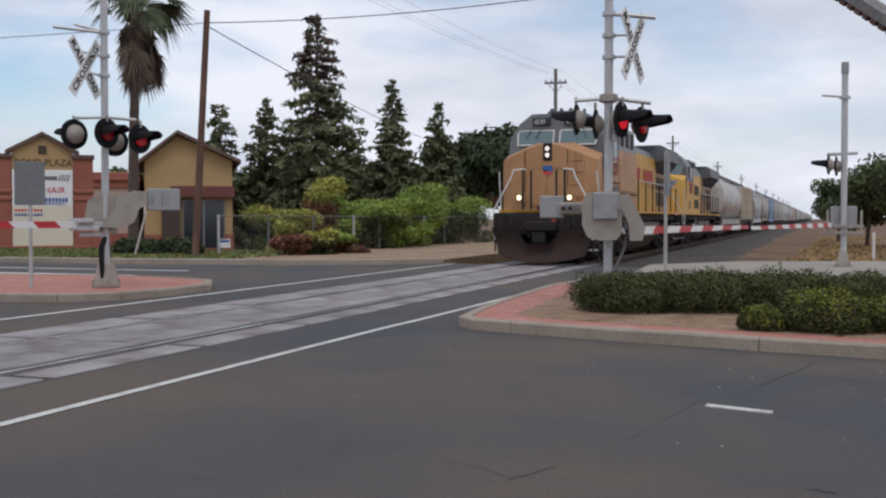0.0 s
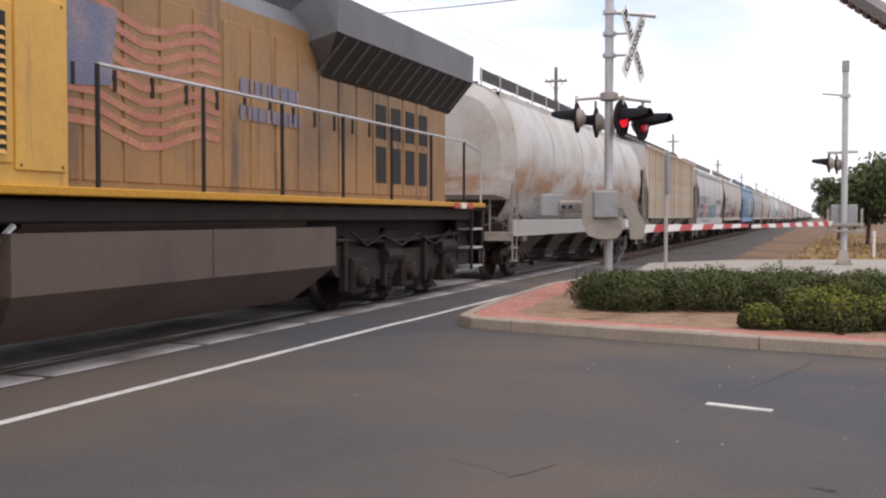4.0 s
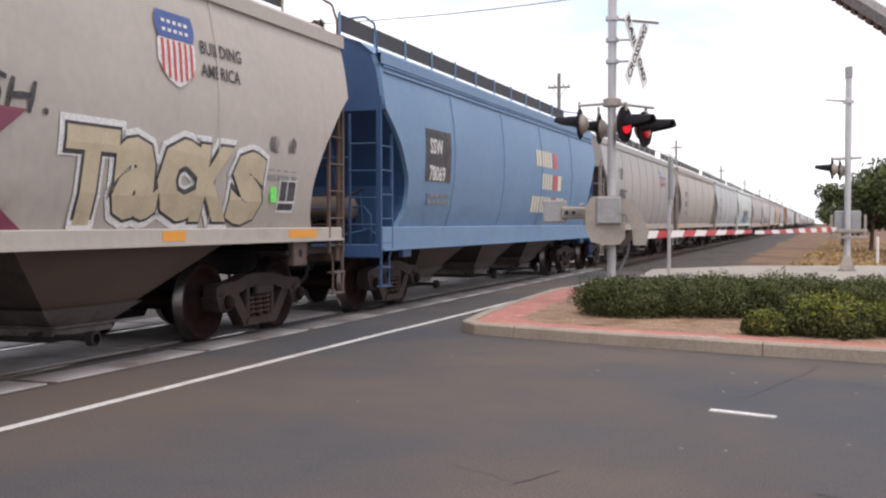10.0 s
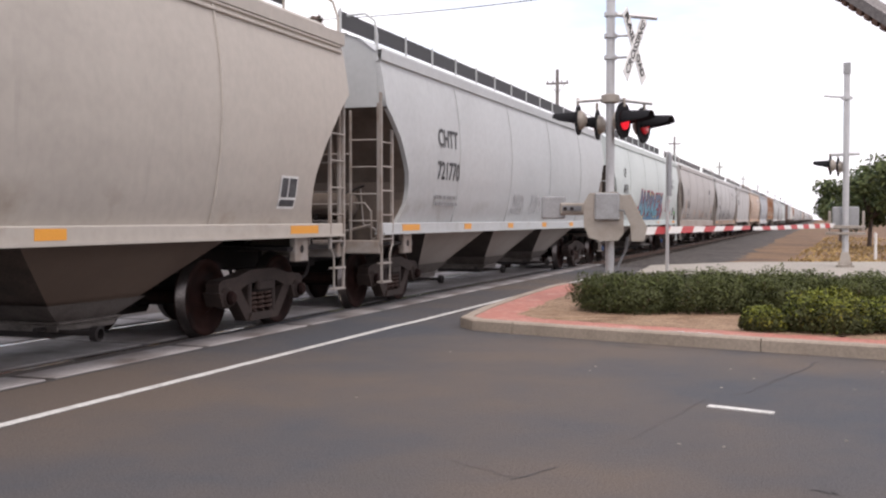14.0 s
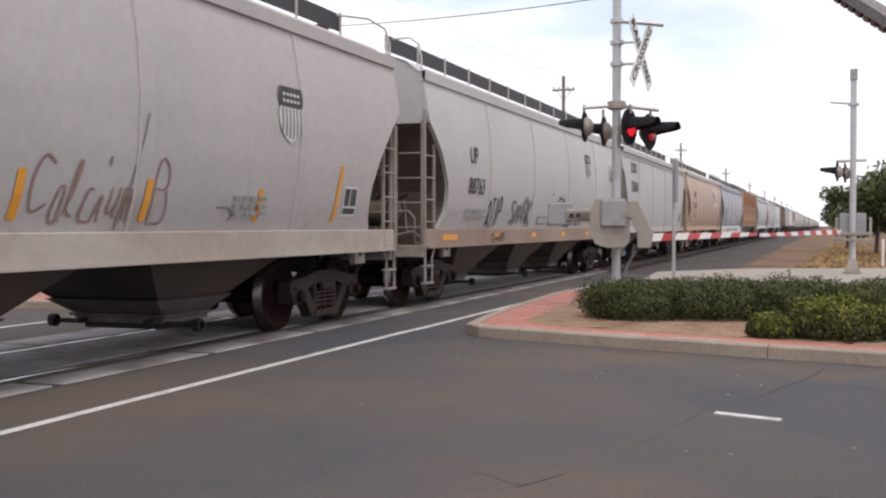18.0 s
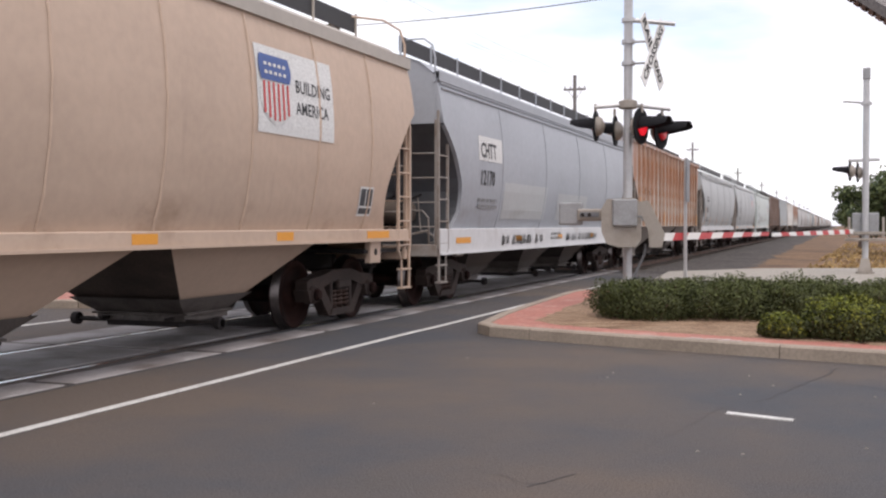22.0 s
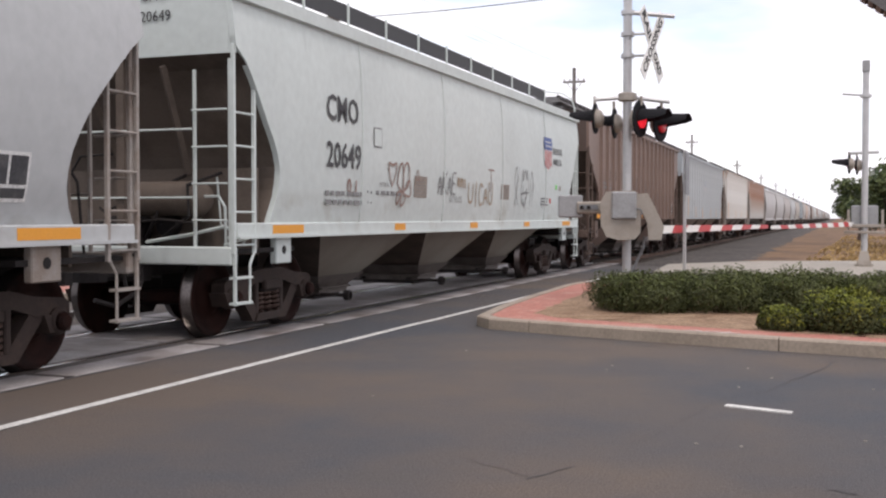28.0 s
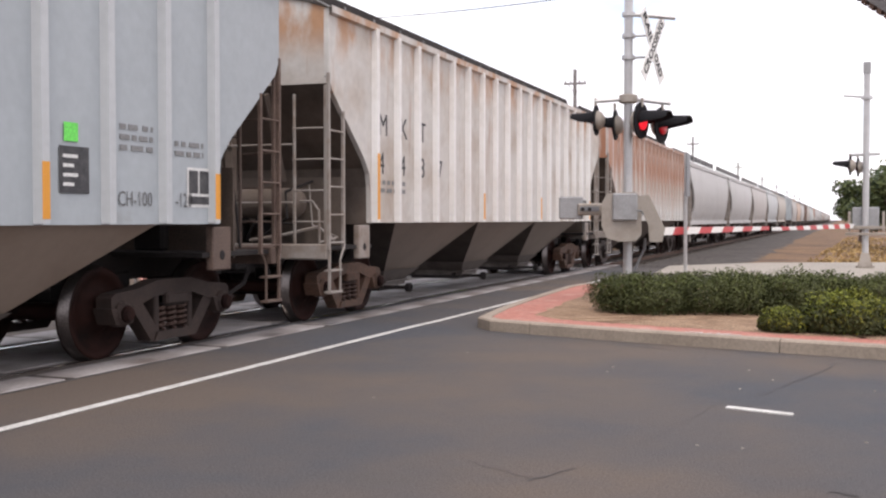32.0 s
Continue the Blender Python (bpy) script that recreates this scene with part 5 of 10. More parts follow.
    # markings on the side that faces the street
    if full:
        sx = 1.572 if kind == "ribbed" else None

        def x_of(z):
            return (sx if sx else half_at(prof, min(max(z, 1.31), 3.8))) + .004
        for k in range(spec.get("marks", 6)):
            y = -half + 1.2 + (length - 2.4) * k / max(1, spec.get("marks", 6) - 1)
            g = Geo()
            if kind == "ribbed":
                if spec.get("upright"):
                    step = (length - 2 * edge) / spec.get("ribs", 17)
                    y = -half + edge + step * max(0, min(spec.get("ribs", 17), round((y + half - edge) / step)))
                    g.box(1.568, 1.573, y - .045, y + .045, 1.38, 2.3 if k == 0 else 1.85)
                else:
                    g.box(1.495, 1.5, y - .2, y + .2, 1.37, 1.48)
            else:
                zz = 1.32 - spec.get("deep", .16) * .5
                wide_mark = .38 if k in (0, spec.get("marks", 6) - 1) else .2
                g.box(1.5, 1.505, y - wide_mark, y + wide_mark, zz - .045, zz + .055)
            part("reflective_strip", g, YELLOW_MARK, car)
        mark, num = spec["text"]
        ink = spec.get("ink", INK)
        ty = spec.get("ty", -half + 2.0)
        if ty == "panel":
            ty = -half + 1.8
        tz = spec.get("tz", 2.6)
        ts = spec.get("ts", .4)
        if kind == "ribbed":
            # letters stand between the ribs
            step = (length - 2 * edge) / spec.get("ribs", 17)
            k0 = spec.get("bay0", 1)
            for word, z in ((mark, tz), (num, tz - ts * 1.25)):
                per = spec.get("per", 2) if len(word) > 3 else 1
                for i in range(0, len(word), per):
                    y = -half + edge + step * (k0 + i // per) + (.24 if per == 2 else .16)
                    lettering(word[i:i + per], ts, on_side(1.494, y, z), ink, car, wide=.85 if per == 2 else 1.0)
        else:
            for word, z in ((mark, tz), (num, tz - ts * 1.3)):
                if word:
                    bent_text(car, x_of, word, ty, z, ts, ink, bold=.008)
        bars(car, (x_of(1.9) if sx is None else 1.495), ty, tz - ts * (2.1 if sx is None else 1.6), 2, 1.1, .06, STENCIL)
        plate = Geo()
        for lift, slot, y0, y1, z0, z1 in ((.004, 0, 0, .44, 0, .4), (.008, 1, .03, .19, .14, .37), (.008, 1, .22, .41, .14, .37), (.008, 1, .03, .41, .03, .11)):
            zs = [z0 + (z1 - z0) * k / 4 for k in range(5)]
            plate.add([(lift, y, z) for z in zs for y in (y0, y1)], [(2 * k, 2 * k + 1, 2 * k + 3, 2 * k + 2) for k in range(4)], slot)
        flat_x = (lambda z: 1.492) if kind == "ribbed" else x_of
        if kind != "tank":
            part("data_plate", bent(plate, flat_x, half - 1.9, 1.5), [TAG_WHITE, INK], car, "small black data plate with white edges")
        # end lettering
        if kind != "tank":
            for word, z in ((mark, 3.78), (num, 3.55)):
                if word:
                    lettering(word, .17, Matrix.Translation((.42 if kind == "ribbed" else .3, -half - .004, z)) @ Matrix.Rotation(math.pi / 2, 4, "X"), ink if ink != SLOPE else STENCIL, car, wide=.95)
        if spec.get("shield"):
            y, z, s = spec["shield"]
            shield(car, flat_x, y, z, s, spec.get("card"), spec.get("mono", False), RIB_GREY if kind == "ribbed" else TAG_WHITE)
            if spec.get("slogan"):
                for word, zz in (("BUILDING", z + s * .52), ("AMERICA", z + s * .22)):
                    bent_text(car, x_of, word, y + s * .56, zz, s * .25, INK, bold=.003, spacing=1.05)
        if kind == "tank":
            y0 = half - 4.3
            for a, b in ((y0, y0 + .5), (y0 + .54, y0 + 1.04)):
                plate = part("data_panel", Geo().add([(x_of(z) + .006, y, z) for z in (1.42, 1.53, 1.65, 1.78) for y in (a, b)], [(2 * k, 2 * k + 1, 2 * k + 3, 2 * k + 2) for k in range(3)]), INK, car, "black panel with small white bars")
                for k in range(5):
                    z = 1.48 + .055 * k
                    part("text_bar", Geo().box(x_of(z) + .008, x_of(z) + .014, a + .06 + .05 * (k % 2), a + .13 + .04 * ((k * 3) % 5), z, z + .016), TAG_WHITE, plate)
            part("sill_box", Geo().box(1.5, 1.56, half - 2.75, half - 2.3, 1.02, 1.28, .02), TAG_WHITE, car, "small white box on the sill")
        if spec.get("extra"):
            spec["extra"](car, x_of, half)
    return car


# ---- locomotives ----
ARMOUR_TAN = material("faded armour yellow", (0.44, 0.236, 0.108), 0.5, alt=(0.35, 0.172, 0.07), scale=0.7, streak=((0.26, 0.13, 0.075), .03, 4.0), bump=0.02, grain=12, grain_mix=0.03)
HOOD_OLD = material("dirty hood yellow", (0.32, 0.18, 0.07), 0.55, alt=(0.2, 0.12, 0.065), scale=0.6, streak=((0.13, 0.085, 0.06), .09, 3.0), bump=0.03, grain=12, grain_mix=0.05)
HOOD_GOLD = material("golden hood yellow", (0.52, 0.295, 0.03), 0.5, alt=(0.43, 0.235, 0.04), scale=0.6, streak=((0.3, 0.17, 0.06), .03, 4.0), bump=0.02, grain=12, grain_mix=0.04)
ARMOUR_YEL = material("armour yellow", (0.66, 0.38, 0.07), 0.5, alt=(0.56, 0.31, 0.07), scale=0.8, streak=((0.33, 0.19, 0.09), .04, 4.0), bump=0.02, grain=12, grain_mix=0.03)
HARBOUR_GREY = material("locomotive grey", (0.13, 0.135, 0.145), 0.5, alt=(0.1, 0.1, 0.105), scale=1.2, bump=0.02, grain=12, grain_mix=0.04)
LOCO_DARK = material("sooty frame", (0.014, 0.009, 0.008), 0.75, alt=(0.03, 0.018, 0.015), scale=1.5, bump=0.06, grain_mix=0.08)
TRUCK_DUST = material("dusty brown truck casting", (0.028, 0.017, 0.013), 0.8, alt=(0.011, 0.007, 0.006), scale=1.6, alt_range=(0.42, 0.68), bump=0.06, grain_mix=0.08)
PLOUGH_RUST = material("rusty plough brown", (0.04, 0.022, 0.017), 0.8, alt=(0.02, 0.012, 0.01), scale=1.3, bump=0.05, grain_mix=0.08)
TANK_BROWN = material("dusty fuel tank", (0.105, 0.074, 0.058), 0.55, alt=(0.065, 0.045, 0.036), scale=0.7, bump=0.015, grain=12, grain_mix=0.04)
SKIRT_TAN = material("dusty tan skirt", (0.15, 0.095, 0.058), 0.7, alt=(0.09, 0.058, 0.038), scale=1.2, bump=0.02)
DOOR_GREY = material("grey primed door", (0.15, 0.15, 0.14), 0.6, alt=(0.11, 0.1, 0.09), scale=1.5, bump=0.02)
STRIPE_YEL = material("yellow sill stripe", (0.55, 0.27, 0.015), 0.5, bump=0.0)
LOCO_RED = material("red road letters", (0.45, 0.04, 0.03), 0.5, alt=(0.33, 0.05, 0.035), scale=4, bump=0.0)
OLD_RED = material("weathered dark red letters", (0.24, 0.035, 0.032), 0.6, alt=(0.15, 0.035, 0.03), scale=4, bump=0.0)
RAIL_WHITE = material("white handrail", (0.7, 0.69, 0.66), 0.5, bump=0.0)
VENT_DARK = material("louvre black", (0.018, 0.017, 0.016), 0.7, bump=0.0)
SIDE_GLASS = material("dark side glass", (0.012, 0.014, 0.016), 0.12, spec=0.3, bump=0.0, grain_mix=0.0)
GLASS_CAB = material("cab glass", (0.1, 0.16, 0.17), 0.08, spec=0.8, bump=0.0, grain_mix=0.0)
BOARD = material("number board", (0.03, 0.03, 0.032), 0.4, bump=0.0)
HEADLIGHT_DIM = glowing("dim headlight", (1.0, 0.9, 0.82), 0.9)
HEADLIGHT = glowing("headlight", (1.0, 0.84, 0.52), 2.2)
WING_BLUE = material("wing blue", (0.04, 0.13, 0.36), 0.5, bump=0.0)
FADE_BLUE = material("faded mural blue", (0.16, 0.17, 0.26), 0.55, alt=(0.3, 0.24, 0.24), scale=2, bump=0.0)
FADE_RED = material("faded mural red", (0.45, 0.17, 0.12), 0.55, alt=(0.5, 0.26, 0.12), scale=2, bump=0.0)


@cached
def loco_frame_mesh(style):
    """Side frame of a three-axle truck, z above the rail."""
    g = Geo()
    g.prism([(-2.75, .62), (-2.6, .52), (-2.2, .5), (-1.7, .55), (-1.5, .42), (-.5, .42), (-.3, .55), (.3, .55), (.5, .42), (1.5, .42), (1.7, .55), (2.2, .5), (2.6, .52), (2.75, .62),
             (2.7, .95), (2.2, 1.0), (1.4, .9), (.6, .86), (-.6, .86), (-1.4, .9), (-2.2, 1.0), (-2.7, .95)], -.1, .1)
    for y in (-2.0, 0, 2.0):
        g.box(-.12, .2, y - .24, y + .24, .24, .78, .04)
        g.lathe([(0, .32), (.11, .32), (.15, .27), (.16, .18)], Matrix.Translation((0, y, .5)) @ Matrix.Rotation(math.pi / 2, 4, "Y"), 14)
    for y in (-1.35, -.65, .65, 1.35):
        for k in range(6):
            g.lathe([(.08, .2 + k * .05), (.11, .21 + k * .05), (.11, .23 + k * .05), (.08, .24 + k * .05)], Matrix.Translation((.05, y, 0)), 10)
        g.box(-.08, .15, y - .14, y + .14, .14, .2, .01)
    g.pipe([(.16, -2.8, 1.05), (.16, -1, 1.0), (.16, 1, 1.02), (.16, 2.8, 1.08)], .03, 6)
    g.tube((.14, -1.0, .78), (.14, -.4, .78), .12, 10)
    g.tube((.14, 1.5, .85), (.14, 2.3, .85), .13, 10)
    for y in (-2.4, -.9, .9, 2.4):
        g.box(.06, .17, y - .06, y + .06, .3, 1.1, .015)
    g.pipe([(.2, -2.3, 1.15), (.22, -1.8, .95), (.22, -1.2, 1.1), (.22, -.4, .92), (.2, .4, 1.1), (.22, 1.2, .9), (.2, 2.1, 1.15)], .022, 5)
    return g.mesh("side_frame", [TRUCK_DUST])


def loco_truck(loco, y, style):
    g = Geo()
    g.box(-1.0, 1.0, -.35, .35, .55, 1.2, .04)
    g.box(-.5, .5, -2.3, 2.3, .5, .8, .03)
    truck = part("truck", g, LOCO_DARK, loco, at=pose(0, y, 0))
    for s in (-1, 1):
        part("side_frame", loco_frame_mesh(style), None, truck, at=pose(s * 1.08, 0, 0, 0, 0, 0 if s > 0 else 180))
    for dy in (-2.0, 0, 2.0):
        ws = part("wheelset", wheelset_mesh(.52), None, truck, at=pose(0, dy, .52))
        WHEELS.append((ws, .52))


def panel_grid(g, x, y0, y1, z0, z1, slot=0, d=.012):
    """A door or panel standing slightly proud of the side."""
    g.box(x - .03, x + d, y0, y1, z0, z1, .008, slot)


def build_loco(spec):
    ge = spec["style"] == "blunt"
    skin, hood_skin, ln = spec["skin"], spec["hood"], spec["length"]
    loco = thing("locomotive", spec["label"], "locomotive", group="freight train")
    # frame and platform
    g = Geo()
    g.box(-1.32, 1.32, .42, ln - .75, 1.32, 1.54, .02)
    g.box(-.9, .9, 1.2, ln - 1.2, .95, 1.34, .03)
    part("underframe", g, LOCO_DARK, loco)
    g = Geo()
    g.box(-1.52, 1.52, .96, ln - .72, 1.56, 1.64, .01)
    part("sill_stripe", g, STRIPE_YEL, loco, "yellow striped side sill")
    if ge:
        part("side_skirt", Geo().box(1.40, 1.528, 2.4, 8.27, 1.43, 1.645, .01), SKIRT_TAN, loco, "dusty tan skirt plate")
        part("amber_band", Geo().box(1.45, 1.476, 1.62, 8.27, 1.65, 1.74), STRIPE_YEL, loco, "amber band along the body")
        for a, b, z in ((2.6, 4.56, 2.44), (5.0, 8.27, 2.155)):
            part("rain_ledge", Geo().box(1.45, 1.52, a, b, z, z + .03, .008), LOCO_DARK, loco, "thin rusty ledge")
    for k, y in enumerate((ln - 2.6, ln - 2.2, ln - 1.8)):
        part("sill_block", Geo().box(1.5, 1.526, y, y + .3, 1.53, 1.63), TAG_WHITE if k % 2 else LOCO_RED, loco)
    # plough and pilot: one curved blade, hollow in its height and swept back to both sides
    g = Geo()
    nu, nv = 17, 7
    for back in (0, .08):
        vs = []
        for r in range(nv):
            v = r / (nv - 1)
            for c in range(nu):
                u = -1 + 2 * c / (nu - 1)
                x = u * (1.3 + .22 * v)
                z = .1 + .2 * abs(u) ** 2 + v * (1.0 - .2 * abs(u) ** 2 - .46 * max(0, 1 - (abs(u) / .4) ** 6))
                y = -.36 + .55 * abs(u) + .17 * math.sin(v * math.pi) * (1 - .3 * abs(u)) + .03 * v + back
                vs.append((x, y, z))
        fs = [(r * nu + c, r * nu + c + 1, (r + 1) * nu + c + 1, (r + 1) * nu + c) for r in range(nv - 1) for c in range(nu - 1)]
        g.add(vs, fs if back == 0 else [tuple(reversed(q)) for q in fs])
    part("plough", g, PLOUGH_RUST, loco, "rusty brown snow plough", smooth=True)
    g = Geo()
    g.box(-1.5, 1.5, .32, .42, .9, 1.52, .02)
    g.box(-1.48, 1.48, .42, .95, 1.5, 1.545)
    part("pilot_plate", Geo().box(-1.5, 1.5, ln - .8, ln - .7, .9, 1.5, .02), LOCO_DARK, loco)
    g.box(-.45, .45, .1, .34, 1.0, 1.3, .04)
    for x in (-1.25, -.95, .6, .95, 1.25):
        g.pipe([(x, .28, 1.42), (x + .03, .12, 1.2), (x + .02, .1, .95), (x - .04, .16, .82)], .025, 6)
    g.pipe([(-.9, .3, 1.3), (-.7, .0, .95), (-.5, .2, 1.2)], .03, 6)
    g.pipe([(.9, .3, 1.3), (.7, .0, .95), (.5, .2, 1.2)], .03, 6)
    part("pilot", g, LOCO_DARK, loco)
    for e in (0, 1):
        part("coupler", coupler_mesh(), None, loco, at=pose(0, .2 if e == 0 else ln - .42, 0, 0, 0, 180 * e))
    # steps at the four corners
    for s in (-1, 1):
        for e in (0, 1):
            y0, y1 = (.46, 1.2) if e == 0 else (ln - 1.5, ln - .8)
            well = part("step_well", Geo().box(s * 1.15, s * 1.2, y0, y1, .4, 1.5), LOCO_DARK, loco)
            for a, b in ((y0, y0 + .05), (y1 - .05, y1)):
                part("step_side", Geo().box(s * 1.46, s * 1.5, a, b, .4, 1.5), LOCO_DARK, well)
            for z in (.45, .8, 1.15):
                part("tread", Geo().box(s * 1.2, s * 1.5, y0 + .05, y1 - .05, z - .02, z + .02), GALV, well)
    # nose
    if ge:
        plan = [(-1.12, .97), (-.3, .94), (.3, .94), (1.12, .97), (1.45, 1.24), (1.46, 1.95), (-1.46, 1.95), (-1.45, 1.24)]
        tops = [3.14, 3.43, 3.43, 3.14, 3.02, 3.22, 3.22, 3.02]
    else:
        plan = [(-.75, 1.05), (.75, 1.05), (1.4, 1.7), (1.46, 2.2), (-1.46, 2.2), (-1.4, 1.7)]
        tops = [3.36, 3.36, 3.12, 3.36, 3.36, 3.12]
    vs = [(*p, 1.62) for p in plan] + [(*p, z) for p, z in zip(plan, tops)]
    yb = 1.95 if ge else 2.2
    vs += [(.6, yb, 3.55 if ge else 3.44), (-.6, yb, 3.55 if ge else 3.44)]
    if ge:
        faces = [(0, 1, 9, 8), (1, 2, 10, 9), (2, 3, 11, 10), (3, 4, 12, 11), (4, 5, 13, 12), (7, 0, 8, 15), (6, 7, 15, 14), (9, 10, 16, 17), (10, 11, 16), (11, 12, 13, 16), (8, 9, 17), (15, 8, 17, 14), (5, 6, 14, 17, 16, 13)]
    else:
        faces = [(0, 1, 7, 6), (1, 2, 8, 7), (2, 3, 9, 8), (5, 0, 6, 11), (4, 5, 11, 10), (7, 8, 9, 12), (6, 7, 12, 13), (11, 6, 13, 10), (3, 4, 10, 13, 12, 9)]
    g = Geo().add(vs, faces)
    part("nose", g, skin, loco)
    fy = plan[1][1]
    if ge:
        part("nose_door", Geo().box(-.52, -.02, fy - .02, fy + .02, 1.75, 2.75, .01), skin, loco)
        for x in (.6, -.7):
            part("nose_seam", Geo().box(x, x + .014, fy - .012, fy + .02, 1.7, 3.3), LOCO_DARK, loco)
        part("hinge", Geo().box(.6, .67, fy - .03, fy + .04, 2.75, 2.9, .01), skin, loco)
        part("hinge", Geo().box(.6, .67, fy - .03, fy + .04, 2.1, 2.25, .01), skin, loco)
        part("nose_step", Geo().box(-.3, .3, fy - .1, fy + .02, 1.66, 1.72, .01), LOCO_DARK, loco)
    for z in (2.0, 2.35, 2.7, 3.0):
        part("grab_iron", Geo().tube((.72, fy - .0, z), (1.05, fy + .01, z), .016, 5), skin, loco)
    # headlights
    def lamp(x, y, z, r, glow=HEADLIGHT):
        g = Geo()
        g.lathe([(r * 1.25, .05), (r * 1.25, -.02), (r, -.02), (r, .0), (0.001, .012)], Matrix.Translation((x, y, z)) @ Matrix.Rotation(math.pi / 2, 4, "X"), 16, [0, 0, 0, 1])
        part("headlight", g, [GALV if glow == HEADLIGHT_DIM else SIGNAL_BLACK, glow], loco, "lit round headlight")
    if spec["lit"]:
        for x in (-.76, .76):
            part("lamp_box", Geo().box(x - .15, x + .15, .5, .72, 1.84, 2.1, .015), skin, loco)
            lamp(x, .5, 1.97, .072)
        lamp(0, fy - .05, 3.15, .062, HEADLIGHT_DIM)
        lamp(0, fy - .05, 3.33, .062, HEADLIGHT_DIM)
        g = Geo().box(-.13, .13, fy - .045, fy + .1, 3.0, 3.48, .015)
        part("headlight_box", g, LOCO_DARK, loco)
    else:
        for x in (-.1, .1):
            g = Geo().lathe([(.085, .03), (.085, -.03), (.065, -.03), (.001, .0)], Matrix.Translation((x, yb + .24, 4.2)) @ Matrix.Rotation(math.pi / 2, 4, "X"), 14, [0, 0, 1])
            part("headlight", g, [SIGNAL_BLACK, GALV], loco, "unlit round headlight")
    # cab
    cy0, cy1 = yb, spec["cab_end"]
    out = [(-1.46, 1.62), (1.46, 1.62), (1.5, 3.1), (1.46, 3.75), (1.2, 4.15), (.85, 4.42), (-.85, 4.42), (-1.2, 4.15), (-1.46, 3.75), (-1.5, 3.1)]
    slope = .35
    n = len(out)
    vs = [(x, cy0 + max(0, z - 3.2) * slope, z) for x, z in out] + [(x, cy1, z) for x, z in out]
    g = Geo()
    # outline is seen from the front, so faces wind the other way
    for i in range(n):
        j = (i + 1) % n
        zmid = (out[i][1] + out[j][1]) / 2
        g.add([vs[i], vs[j], vs[n + j], vs[n + i]], [(0, 1, 2, 3)], 1 if zmid > 3.15 and spec["grey_top"] or zmid > 3.9 else 0)
    g.add(vs[:n], [tuple(range(n))], 1)
    g.add(vs[n:], [tuple(range(n))], 1)
    part("cab", g, [skin, HARBOUR_GREY], loco)
    # windscreens, number boards, wipers
    for s in (-1, 1):
        za, zb = (3.5, 3.92) if ge else (3.42, 3.9)
        ya, yc = cy0 + (za - 3.2) * slope - .015, cy0 + (zb - 3.2) * slope - .015
        xa, xb = s * .1, s * 1.22
        pts = [(xa, ya, za), (xb, ya, za), (s * 1.24, yc - .005, zb - .06), (s * 1.16, yc, zb), (xa, yc, zb)]
        g = Geo().add(pts, [tuple(range(5)) if s > 0 else tuple(reversed(range(5)))])
        for a, b in zip(pts, pts[1:] + pts[:1]):
            g.tube(a, b, .024, 5, slot=1)
        part("windscreen", g, [GLASS_CAB, HARBOUR_GREY if not ge else RAIL_WHITE], loco)
        g = Geo()
        g.pipe([(s * .5, yc - .03, zb + .05), (s * .65, ya - .03, za + .18)], .012, 4)
        g.pipe([(s * .8, yc - .03, zb + .05), (s * .95, ya - .03, za + .18)], .012, 4)
        part("wiper", g, SIGNAL_BLACK, loco)
        g = Geo().box(s * .22, s * .78, cy0 + .22, cy0 + .4, 4.08, 4.3, .015)
        part("number_board", g, BOARD, loco)
        lettering(spec["number"], .2, Matrix.Translation((s * .5 - .22, cy0 + .215, 4.115)) @ Matrix.Rotation(math.pi / 2, 4, "X"), TAG_WHITE, loco, wide=.85)
    # side windows of the cab
    for s in (-1, 1):
        for (a, b, z0, z1) in spec["windows"]:
            g = Geo().box(s * 1.44, s * 1.505, a, b, z0, z1)
            fr = [(s * 1.5, a, z0), (s * 1.5, b, z0), (s * 1.5, b, z1), (s * 1.5, a, z1), (s * 1.5, a, z0)]
            g.pipe(fr, .025, 4, slot=1)
            part("side_window", g, [SIDE_GLASS, HARBOUR_GREY], loco)
        g = Geo().box(s * 1.42, s * 1.53, cy0 + .9, cy1 - .5, 3.02, 3.07, .01)
        part("arm_rest", g, SHIELD_RED if not ge else skin, loco)
    g = Geo()
    g.box(-.5, .5, cy0 + 1.0, cy0 + 2.0, 4.42, 4.55, .03)
    for k in range(3):
        g.tube((-.3 + .3 * k, cy0 + .75, 4.55), (-.3 + .3 * k, cy0 + 1.05, 4.55), .06, 8, r1=.03)
    g.tube((.6, cy0 + 1.4, 4.42), (.6, cy0 + 1.4, 4.62), .05, 8)
    part("roof_fitting", g, HARBOUR_GREY, loco)
    # equipment cabinet behind the cab, full width
    wb = spec["wide_end"]
    out = [(-1.46, 1.62), (1.46, 1.62), (1.46, 3.5), (1.28, 3.9), (.8, 4.15), (-.8, 4.15), (-1.28, 3.9), (-1.46, 3.5)]
    g = Geo()
    n = len(out)
    vs = [(x, cy1 + .004, z) for x, z in out] + [(x, wb, z) for x, z in out]
    for i in range(n):
        j = (i + 1) % n
        g.add([vs[i], vs[j], vs[n + j], vs[n + i]], [(0, 1, 2, 3)], 1 if (out[i][1] + out[j][1]) / 2 > 3.6 else 0)
    g.add(vs[n:], [tuple(range(n))], 0)
    g.add(vs[:n], [tuple(reversed(range(n)))], 0)
    part("equipment_cabinet", g, [skin, HARBOUR_GREY], loco)
